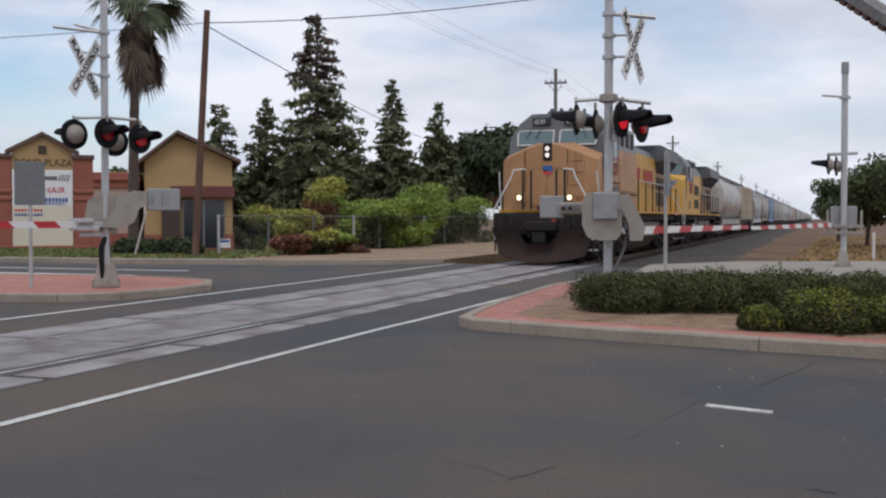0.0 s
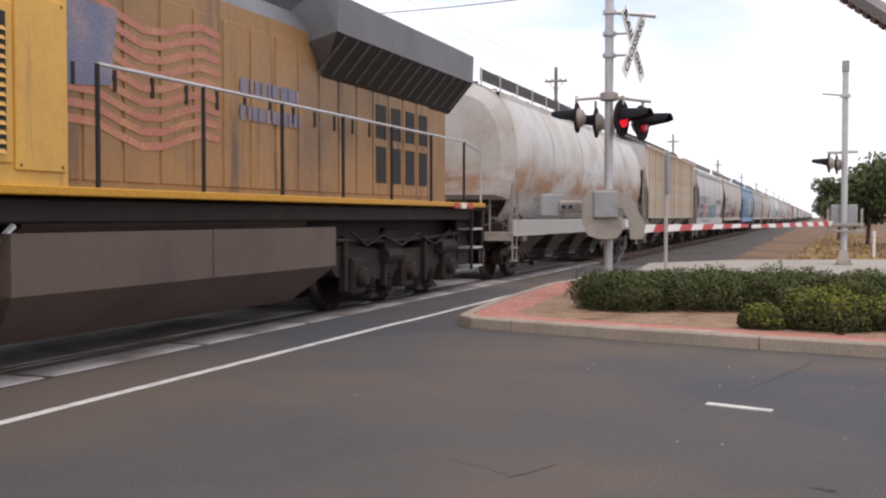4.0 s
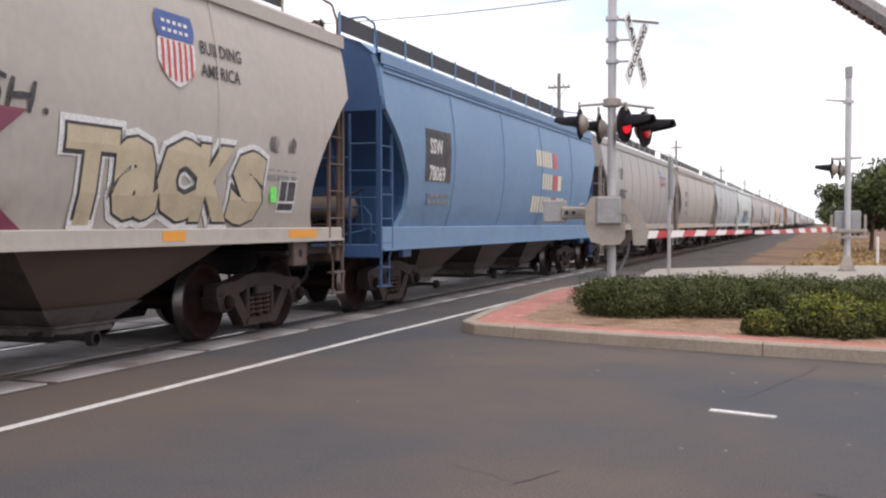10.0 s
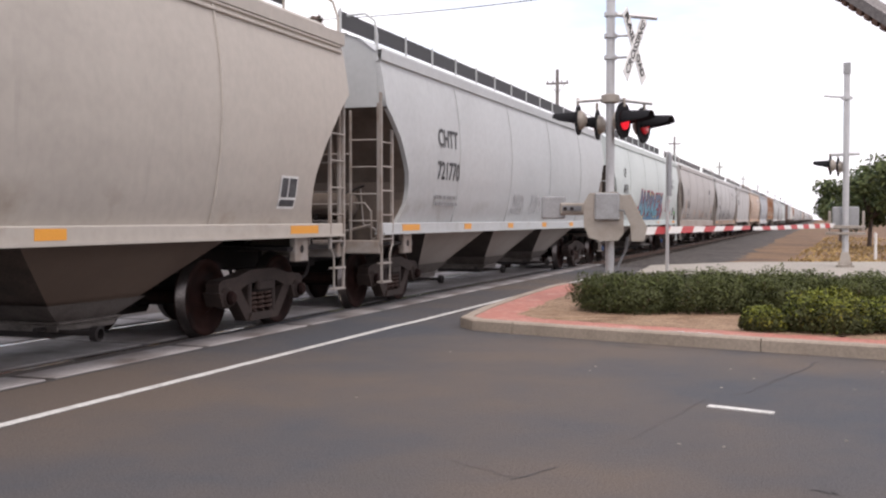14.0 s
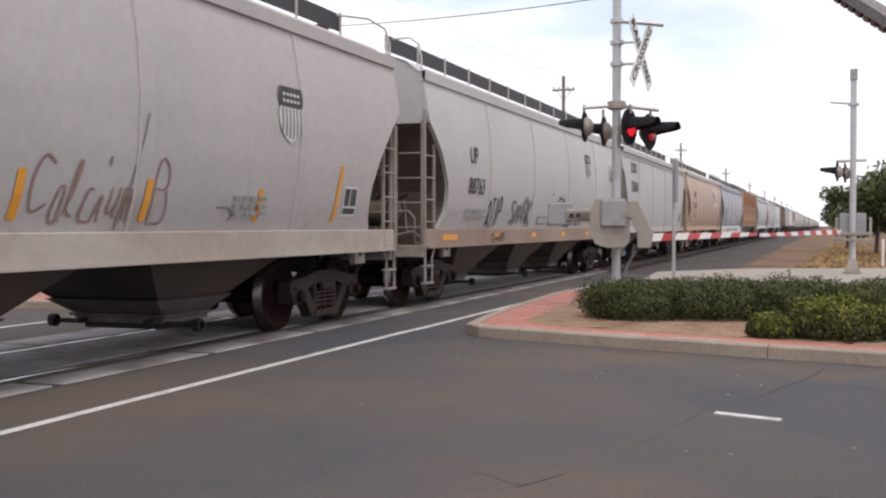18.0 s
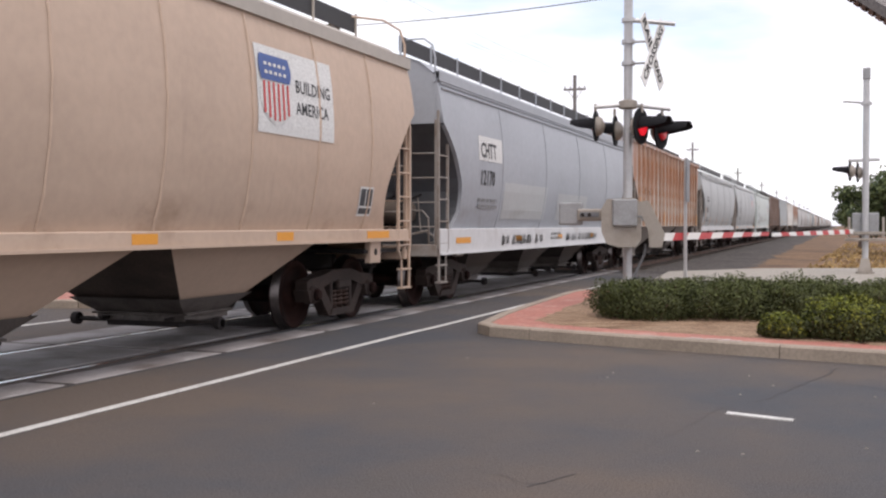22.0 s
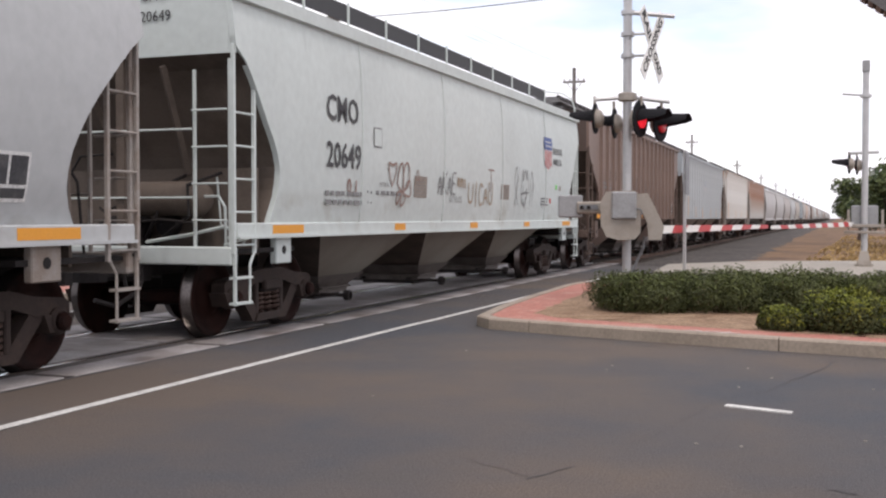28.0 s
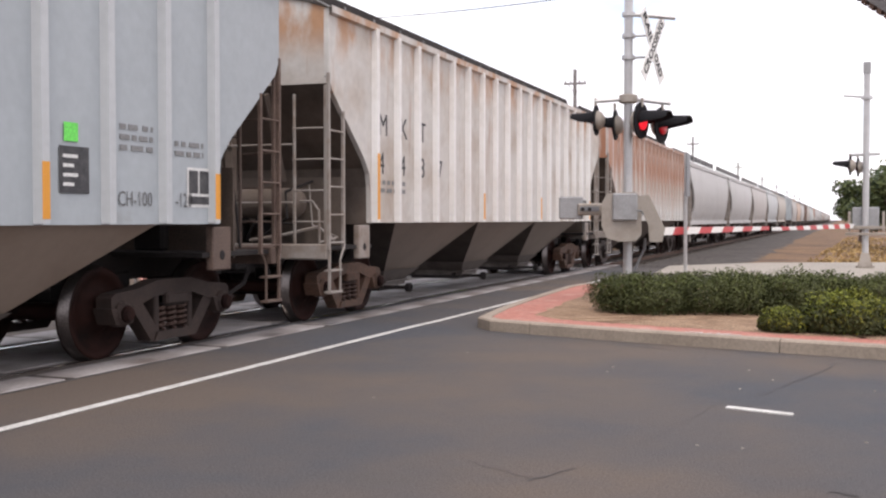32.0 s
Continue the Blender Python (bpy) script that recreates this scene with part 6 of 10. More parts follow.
    for (a, b, z0, z1, kind) in spec["panels"]:
        g = Geo()
        g.box(1.44, 1.485, a, b, z0, z1, .008)
        if kind == "vent":
            g.box(1.48, 1.492, a + .08, b - .08, z0 + .08, z1 - .08, slot=1)
            k = int((z1 - z0 - .16) / .07)
            for r in range(k):
                z = z0 + .1 + r * .07
                g.add([(1.492, a + .1, z), (1.492, b - .1, z), (1.515, b - .1, z - .035), (1.515, a + .1, z - .035)], [(3, 2, 1, 0)], 2)
        elif kind == "dark":
            g.box(1.48, 1.494, a + .04, b - .04, z0 + .04, z1 - .04, slot=1)
        elif kind == "grey":
            part("grey_door", Geo().box(1.48, 1.5, a, b, z0, z1, .008), DOOR_GREY, loco, "grey primed door")
            part("door_handle", Geo().box(1.498, 1.515, b - .14, b - .1, z0 + .2, z0 + .34, .004), SIGN_WHITE, loco)
        elif kind == "plain":
            for k in range(int((b - a) / .4) + 1):
                for z in (z0 + .04, z1 - .04):
                    yk = a + .05 + (b - a - .1) * k / max(1, int((b - a) / .4))
                    g.box(1.484, 1.489, yk - .011, yk + .011, z - .011, z + .011, slot=2)
        part("access_panel", g, [skin, VENT_DARK, LOCO_DARK if kind != "vent" else skin], loco)
    # long hood
    hy1 = ln - 1.6
    hx = 1.0
    out = [(-hx, 1.62), (hx, 1.62), (hx, 3.75), (.8, 4.0), (.5, 4.1), (-.5, 4.1), (-.8, 4.0), (-hx, 3.75)]
    g = Geo()
    n = len(out)
    ym = spec["gold_end"]
    for ya, yz, sl in ((wb + .004, ym, 2), (ym, hy1, 0)):
        vs = [(x, ya, z) for x, z in out] + [(x, yz, z) for x, z in out]
        for i in range(n):
            j = (i + 1) % n
            g.add([vs[i], vs[j], vs[n + j], vs[n + i]], [(0, 1, 2, 3)], 1 if (out[i][1] + out[j][1]) / 2 > 3.85 else sl)
    g.add(vs[n:], [tuple(range(n))], 0)
    part("long_hood", g, [hood_skin, HARBOUR_GREY, HOOD_GOLD], loco)
    y = wb + .15
    k = 0
    while y < hy1 - 1.0:
        w = (0.95 if k % 3 else .7) if y < ym - .4 else .64
        g = Geo()
        g.box(hx - .03, hx + .018, y, y + w - .06, 1.72, 3.55, .008)
        vent = y > spec.get("vent_from", ym - .1)
        if vent:
            g.box(hx + .01, hx + .026, y + .09, y + w - .13, 2.56, 3.05, slot=1)
            g.box(hx + .01, hx + .026, y + .09, y + w - .13, 1.9, 2.44, slot=1)
        g.box(hx + .015, hx + .03, y + w - .2, y + w - .14, 2.55, 2.75, slot=2)
        part("hood_door", g, [HOOD_GOLD if y < ym - .4 else hood_skin, VENT_DARK, LOCO_DARK], loco)
        y += w
        k += 1
    # exhaust, dynamic brake and radiator
    part("exhaust_stack", Geo().box(-.45, .45, wb + 2.6, wb + 3.7, 4.08, 4.32, .03), LOCO_DARK, loco)
    part("roof_vent", Geo().tube((0, wb + 1.2, 4.05), (0, wb + 1.2, 4.25), .3, 16), HARBOUR_GREY, loco)
    part("roof_vent", Geo().tube((.3, wb + 5, 4.05), (.3, wb + 5, 4.2), .2, 12), HARBOUR_GREY, loco)
    # brake grid house over the cabinet
    ga, gb = cy1 + .5, wb - .1
    gw = 1.4 if ge else 1.22
    part("grid_house", Geo().box(-gw, gw, ga, gb, 3.46, 4.26, .05), HARBOUR_GREY, loco)
    k = 3
    for i in range(k):
        a, b = ga + .15 + (gb - ga - .3) * i / k, ga + .15 + (gb - ga - .3) * (i + 1) / k - .14
        g = Geo().box(gw - .02, gw + .016, a, b, 3.56, 4.2, .01)
        g.box(gw + .01, gw + .024, a + .07, b - .07, 3.62, 4.14, slot=1)
        for r in range(6):
            z = 3.71 + r * .07
            g.box(gw + .02, gw + .03, a + .08, b - .08, z, z + .012, slot=2)
        part("grid_louvre", g, [GALV if ge else HARBOUR_GREY, VENT_DARK, LOCO_DARK], loco)
    ry0, ry1 = spec["radiator"]
    out = [(-1.0, 3.2), (1.0, 3.2), (1.48, 3.72), (1.5, 4.18), (1.25, 4.3), (-1.25, 4.3), (-1.5, 4.18), (-1.48, 3.72)]
    n = len(out)
    g = Geo()
    vs = [(x, ry0 + .5 * (z < 3.5), z) for x, z in out] + [(x, ry1, z) for x, z in out]
    for i in range(n):
        j = (i + 1) % n
        g.add([vs[i], vs[j], vs[n + j], vs[n + i]], [(0, 1, 2, 3)], 1 if i in (1, 7) else 0)
    g.add(vs[n:], [tuple(range(n))], 0)
    g.add(vs[:n], [tuple(reversed(range(n)))], 0)
    for k in range(14):
        yy = ry0 + .3 + (ry1 - ry0 - .5) * k / 13
        g.tube((1.06, yy, 3.27), (1.47, yy, 3.7), .018, 4)
    part("radiator", g, [HARBOUR_GREY, VENT_DARK], loco)
    # handrails
    for s in (-1, 1):
        posts = [wb + .4 + k * (ln - 2.3 - wb) / 6 for k in range(7)]
        for yy in posts:
            g = Geo().tube((s * 1.47, yy, 1.6), (s * 1.47, yy, 2.68), .025, 6)
            part("handrail_post", g, VENT_DARK, loco)
        g = Geo().pipe([(s * 1.47, posts[0], 2.68), (s * 1.47, posts[-1], 2.68), (s * 1.47, ln - .85, 2.55), (s * 1.45, ln - .8, 1.6)], .02, 6)
        part("handrail", g, GALV, loco)
        # front step rails and nose rails in white
        for x0, x1 in ((1.5, .52),):
            g = Geo()
            g.pipe([(s * 1.47, .4, .75), (s * 1.5, .36, 1.62), (s * .95, .36, 2.55), (s * .9, .38, 2.72), (s * .62, .42, 2.75), (s * .58, .6, 2.74)], .026, 6)
            g.pipe([(s * 1.5, 1.22, .75), (s * 1.52, 1.2, 1.9), (s * 1.5, 1.02, 2.3), (s * 1.48, .9, 2.7)], .026, 6)
            part("step_rail", g, RAIL_WHITE, loco, "white painted step handrail")
        g = Geo()
        for x in (.35, .6):
            g.box(s * x, s * (x + .06), .44, .48, 1.64, 2.72, .01)
        part("rail_stanchion", g, VENT_DARK, loco)
    # tank and trucks
    t0, t1 = spec["tank"]
    out = [(-1.45, 1.24), (-1.45, .72), (-.95, .26), (.95, .26), (1.45, .72), (1.45, 1.24)]
    n = len(out)
    g = Geo()
    vs = [(x, t0 + (.35 if z < .5 else 0), z) for x, z in out] + [(x, t1 - (.35 if z < .5 else 0), z) for x, z in out]
    for i in range(n):
        j = (i + 1) % n
        g.add([vs[i], vs[j], vs[n + j], vs[n + i]], [(0, 1, 2, 3)])
    g.add(vs[:n], [tuple(reversed(range(n)))])
    g.add(vs[n:], [tuple(range(n))])
    g.box(-1.46, 1.46, (t0 + t1) / 2 - .02, (t0 + t1) / 2 + .02, .75, 1.25)
    g.tube((1.1, t0 + .4, 1.36), (1.1, t1 - .4, 1.36), .13, 12)
    part("fuel_tank", g, TANK_BROWN, loco)
    g = Geo()
    g.pipe([(1.3, t0 - .6, 1.5), (1.35, t0 - .3, 1.0), (1.3, t0 + .2, 1.3)], .03, 6)
    g.lathe([(.17, 0), (.16, .03), (.1, .2), (.04, .27), (.001, .28)], Matrix.Translation((1.2, t0 - .45, .85)), 14)
    part("bell", g, GALV, loco)
    for y in spec["trucks"]:
        loco_truck(loco, y, spec["style"])
    spec["extra"](loco)
    # everything above the deck stands a little taller
    done = set()
    for ob in loco.children_recursive:
        me = ob.data
        if me.name in done or ob.name.startswith(("truck", "wheelset", "side_frame", "coupler")):
            continue
        done.add(me.name)
        base = ob.matrix_basis.copy()
        back = base.inverted()
        for v in me.vertices:
            p = base @ v.co
            if p.z > 1.65:
                p.z = 1.65 + (p.z - 1.65) * 1.075
                v.co = back @ p
    return loco


def digits(loco, text, size, x, y, z, mat=LOCO_RED):
    lettering(text, size, on_side(x, y, z), mat, loco, "road_number", wide=.92, spacing=1.12, bold=.022)


def blunt_extra(loco):
    digits(loco, "6539", .78, 1.504, 2.76, 2.68, OLD_RED)
    # large red name on the long hood, kept as plain letter-sized bars
    for word, y, pitch in ((5, 9.56, .5), (7, 12.74, .375)):
        for k in range(word):
            for dy in ((0, pitch * .46) if k % 5 != 2 else (pitch * .2,)):
                g = Geo().box(1.02, 1.036, y + dy, y + dy + pitch * .3, 2.8, 3.22)
                part("letter_bar", g, LOCO_RED, loco, "large red letter-sized bar")
            y += pitch
    g = Geo()
    for x in (-1, 1):
        g.box(x * .28 - .14, x * .28 + .14, .925, .935, 2.72, 2.82, slot=0)
    g.box(-.15, .15, .92, .93, 2.68, 2.86, slot=1)
    g.box(-.12, .12, .918, .926, 2.6, 2.7, slot=2)
    part("shield_emblem", g, [skin_dark, WING_BLUE, SHIELD_RED], loco)
    for y in (5.34, 6.5, 7.62):
        g = Geo().box(1.484, 1.49, y, y + .21, 1.81, 1.92)
        part("warning_label", g, SHIELD_RED, loco)
    g = Geo()
    g.tube((1.2, 8.2, 2.9), (1.2, 8.2, 4.1), .04, 6)
    g.pipe([(1.2, 8.2, 4.1), (1.1, 8.6, 3.6), (1.1, 8.9, 3.4)], .03, 5)
    part("pipework", g, LOCO_DARK, loco)
    g = Geo()
    g.box(.28, .4, .3, .33, 1.2, 1.34, .02)
    part("fitting", g, SHIELD_RED, loco)


def sloped_extra(loco):
    digits(loco, "8390", .78, 1.504, 3.25, 2.6)
    # blue wings round a shield on the nose, each feather with a white rim
    mats = [WING_BLUE, SHIELD_RED, TAG_WHITE]
    g = Geo().prism([(-.25, 2.58), (-.13, 2.38), (0, 2.3), (.13, 2.38), (.25, 2.58), (.25, 3.13), (0, 3.2), (-.25, 3.13)], 1.022, 1.047, "y", 2)
    g.prism([(-.22, 2.6), (-.12, 2.42), (0, 2.34), (.12, 2.42), (.22, 2.6), (.22, 3.1), (0, 3.16), (-.22, 3.1)], 1.015, 1.04, "y")
    emblem = part("wing_emblem", g, mats, loco, "blue wings round a plain shield")
    for k in range(3):
        part("shield_stripe", Geo().box(-.12 + .09 * k, -.07 + .09 * k, 1.008, 1.02, 2.48, 2.8), SHIELD_RED, emblem)
    for s in (-1, 1):
        for k in range(4):
            z = 3.02 - k * .115
            p0, p1 = s * .2, s * min(.76, 1.18 - k * .14)
            g = Geo().box(p0, p1, 1.03, 1.045, z, z + .07)
            g.box(p0, p1 + s * .015, 1.034, 1.049, z - .02, z + .09, slot=2)
            if k < 3:
                off = Vector((s * .012, -.012))
                reach = 1 - k * .28
                a, b = Vector((s * .76, 1.06)) + off, Vector((s * (.77 + .35 * reach), 1.07 + .35 * reach)) + off
                turn = [(0, 1, 2, 3) if s > 0 else (3, 2, 1, 0)]
                vs = [(a.x, a.y, z), (b.x, b.y, z + .02), (b.x, b.y, z + .085), (a.x, a.y, z + .07)]
                g.add(vs, turn)
                g.add([(v[0] - off.x * .4, v[1] - off.y * .4, v[2] + (.018 if i > 1 else -.018)) for i, v in enumerate(vs)], turn, 2)
            part("feather", g, mats, emblem)
    # weathered flag mural behind the cabinet
    canton = part("mural", Geo().prism([(8.95, 2.5), (10.1, 2.6), (10.2, 3.3), (9.0, 3.35)], 1.026, 1.029), FADE_BLUE, loco, "faded waving red and blue mural")
    for k in range(9):
        z = 3.25 - k * .14
        vs = []
        for i in range(9):
            y = 9.1 + i * .38
            dz = .1 * math.sin(i * 1.1)
            vs += [(1.024, y, z + dz), (1.024, y, z + dz + .075)]
        part("mural_stripe", Geo().add(vs, [(2 * i, 2 * i + 2, 2 * i + 3, 2 * i + 1) for i in range(8)]), FADE_RED, canton)
    bars(loco, 1.03, 12.6, 2.8, 2, 1.6, .16, FADE_BLUE, "name_bars")


skin_dark = material("nose emblem shade", (0.35, 0.2, 0.1), 0.6, bump=0.0)
LOCOS = [
    dict(style="blunt", number="6539", skin=ARMOUR_TAN, hood=HOOD_OLD, length=21.4, cab_end=4.5, wide_end=8.29, lit=True, grey_top=False, gold_end=15.95,
         windows=[(2.6, 3.2, 3.0, 3.7), (3.4, 4.3, 3.05, 3.7)], radiator=(16.0, 20.1), tank=(7.05, 14.25), trucks=(4.0, 17.2), extra=blunt_extra,
         panels=[(2.81, 3.14, 1.66, 2.12, "vent"), (3.39, 3.75, 1.86, 2.35, "dark"), (3.9, 4.56, 1.84, 2.38, "grey"), (4.8, 5.68, 2.24, 3.24, "plain"), (5.72, 8.24, 2.24, 3.27, "plain"), (4.99, 5.96, 1.75, 2.12, "plain"), (6.0, 7.24, 1.75, 2.12, "plain"), (7.28, 8.22, 1.75, 2.12, "plain")],
         label="faded yellow diesel locomotive with lit headlights and a blunt nose"),
    dict(style="sloped", number="8390", skin=ARMOUR_YEL, hood=HOOD_OLD, vent_from=16.4, length=21.8, cab_end=5.2, wide_end=8.9, lit=False, grey_top=True, gold_end=9.3,
         windows=[(3.1, 3.4, 3.25, 3.8), (3.55, 4.3, 3.25, 3.8)], radiator=(14.4, 20.4), tank=(8.2, 14.4), trucks=(4.4, 17.6), extra=sloped_extra,
         panels=[(3.3, 4.25, 1.78, 2.3, "vent"), (5.7, 7.7, 2.5, 3.05, "dark"), (5.7, 7.7, 1.85, 2.36, "dark"), (7.8, 8.2, 1.8, 3.0, "vent"), (8.24, 8.85, 1.75, 3.1, "plain")],
         label="yellow diesel locomotive with a grey cab roof and blue wings"),
]


# ---- the train, from the front ----
LIGHT_GREY = paint("pale grey wagon paint", (0.46, 0.45, 0.44))
WARM_GREY = paint("warm grey wagon paint", (0.43, 0.405, 0.385))
DULL_GREY = paint("dull grey wagon paint", (0.365, 0.35, 0.328))
PALE_TAN = paint("pale tan wagon paint", (0.425, 0.385, 0.338))
SILVER = paint("silver grey wagon paint", (0.45, 0.465, 0.465))
MINT = paint("mint white wagon paint", (0.55, 0.6, 0.58))
TANK_WHITE = material("rust-stained white paint", (0.5, 0.49, 0.47), 0.55, alt=(0.38, 0.34, 0.29), scale=0.8, alt_range=(0.45, 0.7), streak=((0.3, 0.12, 0.07), -.08, 1.6), bump=0.015, grain=9, grain_mix=0.03, band=((0.33, 0.16, 0.065), 1.8, 2.5, (.6, 1.6), .41))
PALE_RUST = material("pale paint streaked with rust", (0.52, 0.51, 0.49), 0.6, alt=(0.5, 0.42, 0.32), scale=0.5, alt_range=(0.45, 0.7), streak=((0.36, 0.2, 0.1), -.02, 2.6), bump=0.02, grain=9, grain_mix=0.03, band=((0.5, 0.25, 0.1), 2.35, 4.4, (1.7, .3), .39))
END_GREY = paint("pale grey end paint", (0.5, 0.5, 0.5))
HEAVY_RUST = material("grey paint heavily rusted", (0.56, 0.55, 0.53), 0.6, alt=(0.4, 0.36, 0.31), scale=0.9, alt_range=(0.45, 0.75), streak=((0.36, 0.14, 0.055), .05, 3.6), bump=0.025, grain=9, grain_mix=0.04, band=((0.33, 0.115, 0.04), 2.3, 4.6, (2.6, .3), .37))
WORN_WHITE = material("worn white paint", (0.54, 0.52, 0.49), 0.6, alt=(0.36, 0.29, 0.23), scale=0.9, alt_range=(0.45, 0.75), streak=((0.33, 0.18, 0.1), .04, 3.0), bump=0.02, grain=9, grain_mix=0.04, band=((0.4, 0.2, 0.09), 3.6, 4.4, (1.6, .7), .44))
BLUE = paint("faded blue wagon paint", (0.122, 0.228, 0.362), stain=(0.155, 0.262, 0.385))
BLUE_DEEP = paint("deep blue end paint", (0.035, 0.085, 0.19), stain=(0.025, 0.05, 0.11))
TAN = paint("sandy tan wagon paint", (0.51, 0.38, 0.29))
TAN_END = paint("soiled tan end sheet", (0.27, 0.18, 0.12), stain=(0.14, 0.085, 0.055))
COOL_GREY = paint("cool grey wagon paint", (0.37, 0.39, 0.42))
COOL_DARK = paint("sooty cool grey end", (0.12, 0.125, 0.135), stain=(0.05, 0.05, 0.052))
DIRTY_SILL = paint("dirty brown sill", (0.3, 0.225, 0.17), stain=(0.2, 0.13, 0.09))
PALE_SILL = paint("stained pale sill", (0.4, 0.36, 0.32), stain=(0.28, 0.2, 0.15))
WHITE_SILL = paint("white sill paint", (0.62, 0.62, 0.62))
BROWN = paint("brown wagon paint", (0.2, 0.138, 0.112), stain=(0.125, 0.08, 0.064))
# darker copy of BROWN: the end wall's shade is put into the colour
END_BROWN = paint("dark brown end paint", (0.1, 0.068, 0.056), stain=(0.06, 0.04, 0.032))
RIB_WHITE = paint("bright worn white ribs", (0.74, 0.73, 0.71), stain=(0.5, 0.44, 0.38), rust=.04)
RIB_RUST = material("ribs with heavy rust runs", (0.42, 0.35, 0.29), 0.65, alt=(0.3, 0.13, 0.055), scale=1.4, alt_range=(0.4, 0.62), bump=0.02, grain=9, grain_mix=0.05, obj_rand=0.14, band=((0.26, 0.1, 0.04), 2.4, 4.6, (2.0, .3), .4))
RIB_TAN = material("ribs with tan stains", (0.46, 0.43, 0.38), 0.65, alt=(0.42, 0.3, 0.19), scale=1.2, alt_range=(0.4, 0.66), bump=0.02, grain=9, grain_mix=0.05, obj_rand=0.12)
RIB_GREY = paint("pale grey ribs", (0.47, 0.49, 0.5))
SKY_GREY = paint("bluish grey wagon paint", (0.37, 0.405, 0.425))
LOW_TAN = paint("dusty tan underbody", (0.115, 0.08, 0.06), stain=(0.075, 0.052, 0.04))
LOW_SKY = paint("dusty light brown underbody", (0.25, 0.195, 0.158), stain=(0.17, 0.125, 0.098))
POSTER_TAN = material("faded tan notice", (0.3, 0.26, 0.22), 0.7, alt=(0.24, 0.2, 0.17), scale=6, bump=0.0)
CYAN_SMEAR = material("pale cyan smear", (0.27, 0.43, 0.48), 0.6, alt=(0.34, 0.41, 0.43), scale=4, bump=0.0)
RUST_STEP = material("rusty brown steps", (0.13, 0.09, 0.072), 0.75, alt=(0.08, 0.05, 0.04), scale=3, bump=0.02)
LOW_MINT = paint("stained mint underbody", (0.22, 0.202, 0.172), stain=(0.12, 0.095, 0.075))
# brown plate with the shade of bay ends and slope sheets painted in
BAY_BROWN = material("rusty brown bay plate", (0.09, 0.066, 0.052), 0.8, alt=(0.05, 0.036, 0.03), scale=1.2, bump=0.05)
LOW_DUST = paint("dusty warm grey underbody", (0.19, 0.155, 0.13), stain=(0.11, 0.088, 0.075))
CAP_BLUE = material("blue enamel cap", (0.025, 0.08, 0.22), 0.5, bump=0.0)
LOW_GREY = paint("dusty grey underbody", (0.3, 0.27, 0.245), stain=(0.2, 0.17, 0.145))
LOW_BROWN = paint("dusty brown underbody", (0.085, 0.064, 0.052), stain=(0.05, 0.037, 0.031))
SPRAY = [material("spray " + n, c, 0.5, bump=0.0, grain_mix=0.05) for n, c in (("teal", (0.05, 0.32, 0.42)), ("pink", (0.62, 0.3, 0.4)), ("white", (0.7, 0.7, 0.7)), ("maroon", (0.22, 0.06, 0.09)),
                                                                          ("cream", (0.62, 0.58, 0.42)), ("cyan", (0.2, 0.5, 0.62)), ("blue", (0.03, 0.12, 0.34)), ("lilac", (0.5, 0.4, 0.55)))]
TEAL, PINK, WHITE, MAROON, CREAMY, CYAN, DEEPBLUE, LILAC = SPRAY


PEACH = material("spray peach", (0.66, 0.48, 0.36), 0.5, bump=0.0, grain_mix=0.05)
SAND_SPRAY = material("spray sand", (0.52, 0.44, 0.3), 0.5, alt=(0.42, 0.35, 0.24), scale=2.5, bump=0.0, grain_mix=0.05)
PLUM = material("spray plum", (0.2, 0.045, 0.085), 0.5, bump=0.0, grain_mix=0.05)
ORCHID = material("spray orchid", (0.56, 0.33, 0.5), 0.5, bump=0.0, grain_mix=0.05)
MIST_TEAL = material("spray mist teal", (0.16, 0.42, 0.44), 0.5, alt=(0.36, 0.44, 0.44), scale=3, bump=0.0, grain_mix=0.05)


SLATE = material("spray slate blue", (0.13, 0.17, 0.24), 0.5, alt=(0.2, 0.24, 0.32), scale=2, bump=0.0, grain_mix=0.05)
WINE = material("spray wine red", (0.34, 0.035, 0.075), 0.5, bump=0.0, grain_mix=0.05)
LEMON = material("spray lemon", (0.72, 0.52, 0.1), 0.5, bump=0.0, grain_mix=0.05)
DEEP_SKY = material("spray sky blue", (0.09, 0.24, 0.42), 0.5, alt=(0.14, 0.32, 0.5), scale=3, bump=0.0)
DUSK_SPRAY = material("spray dusky grey", (0.3, 0.26, 0.22), 0.5, alt=(0.42, 0.38, 0.32), scale=2.5, bump=0.0)
SLATE_FADE = material("spray slate fading to cyan", (0.12, 0.16, 0.24), 0.5, bump=0.0, grain_mix=0.05, band=((0.14, 0.4, 0.52), 1.3, 1.95, (1.0, 1.0), 0.22))
THIN_INK = material("thin grey spray", (0.1, 0.1, 0.105), 0.6, alt=(0.2, 0.2, 0.2), scale=3, bump=0.0)


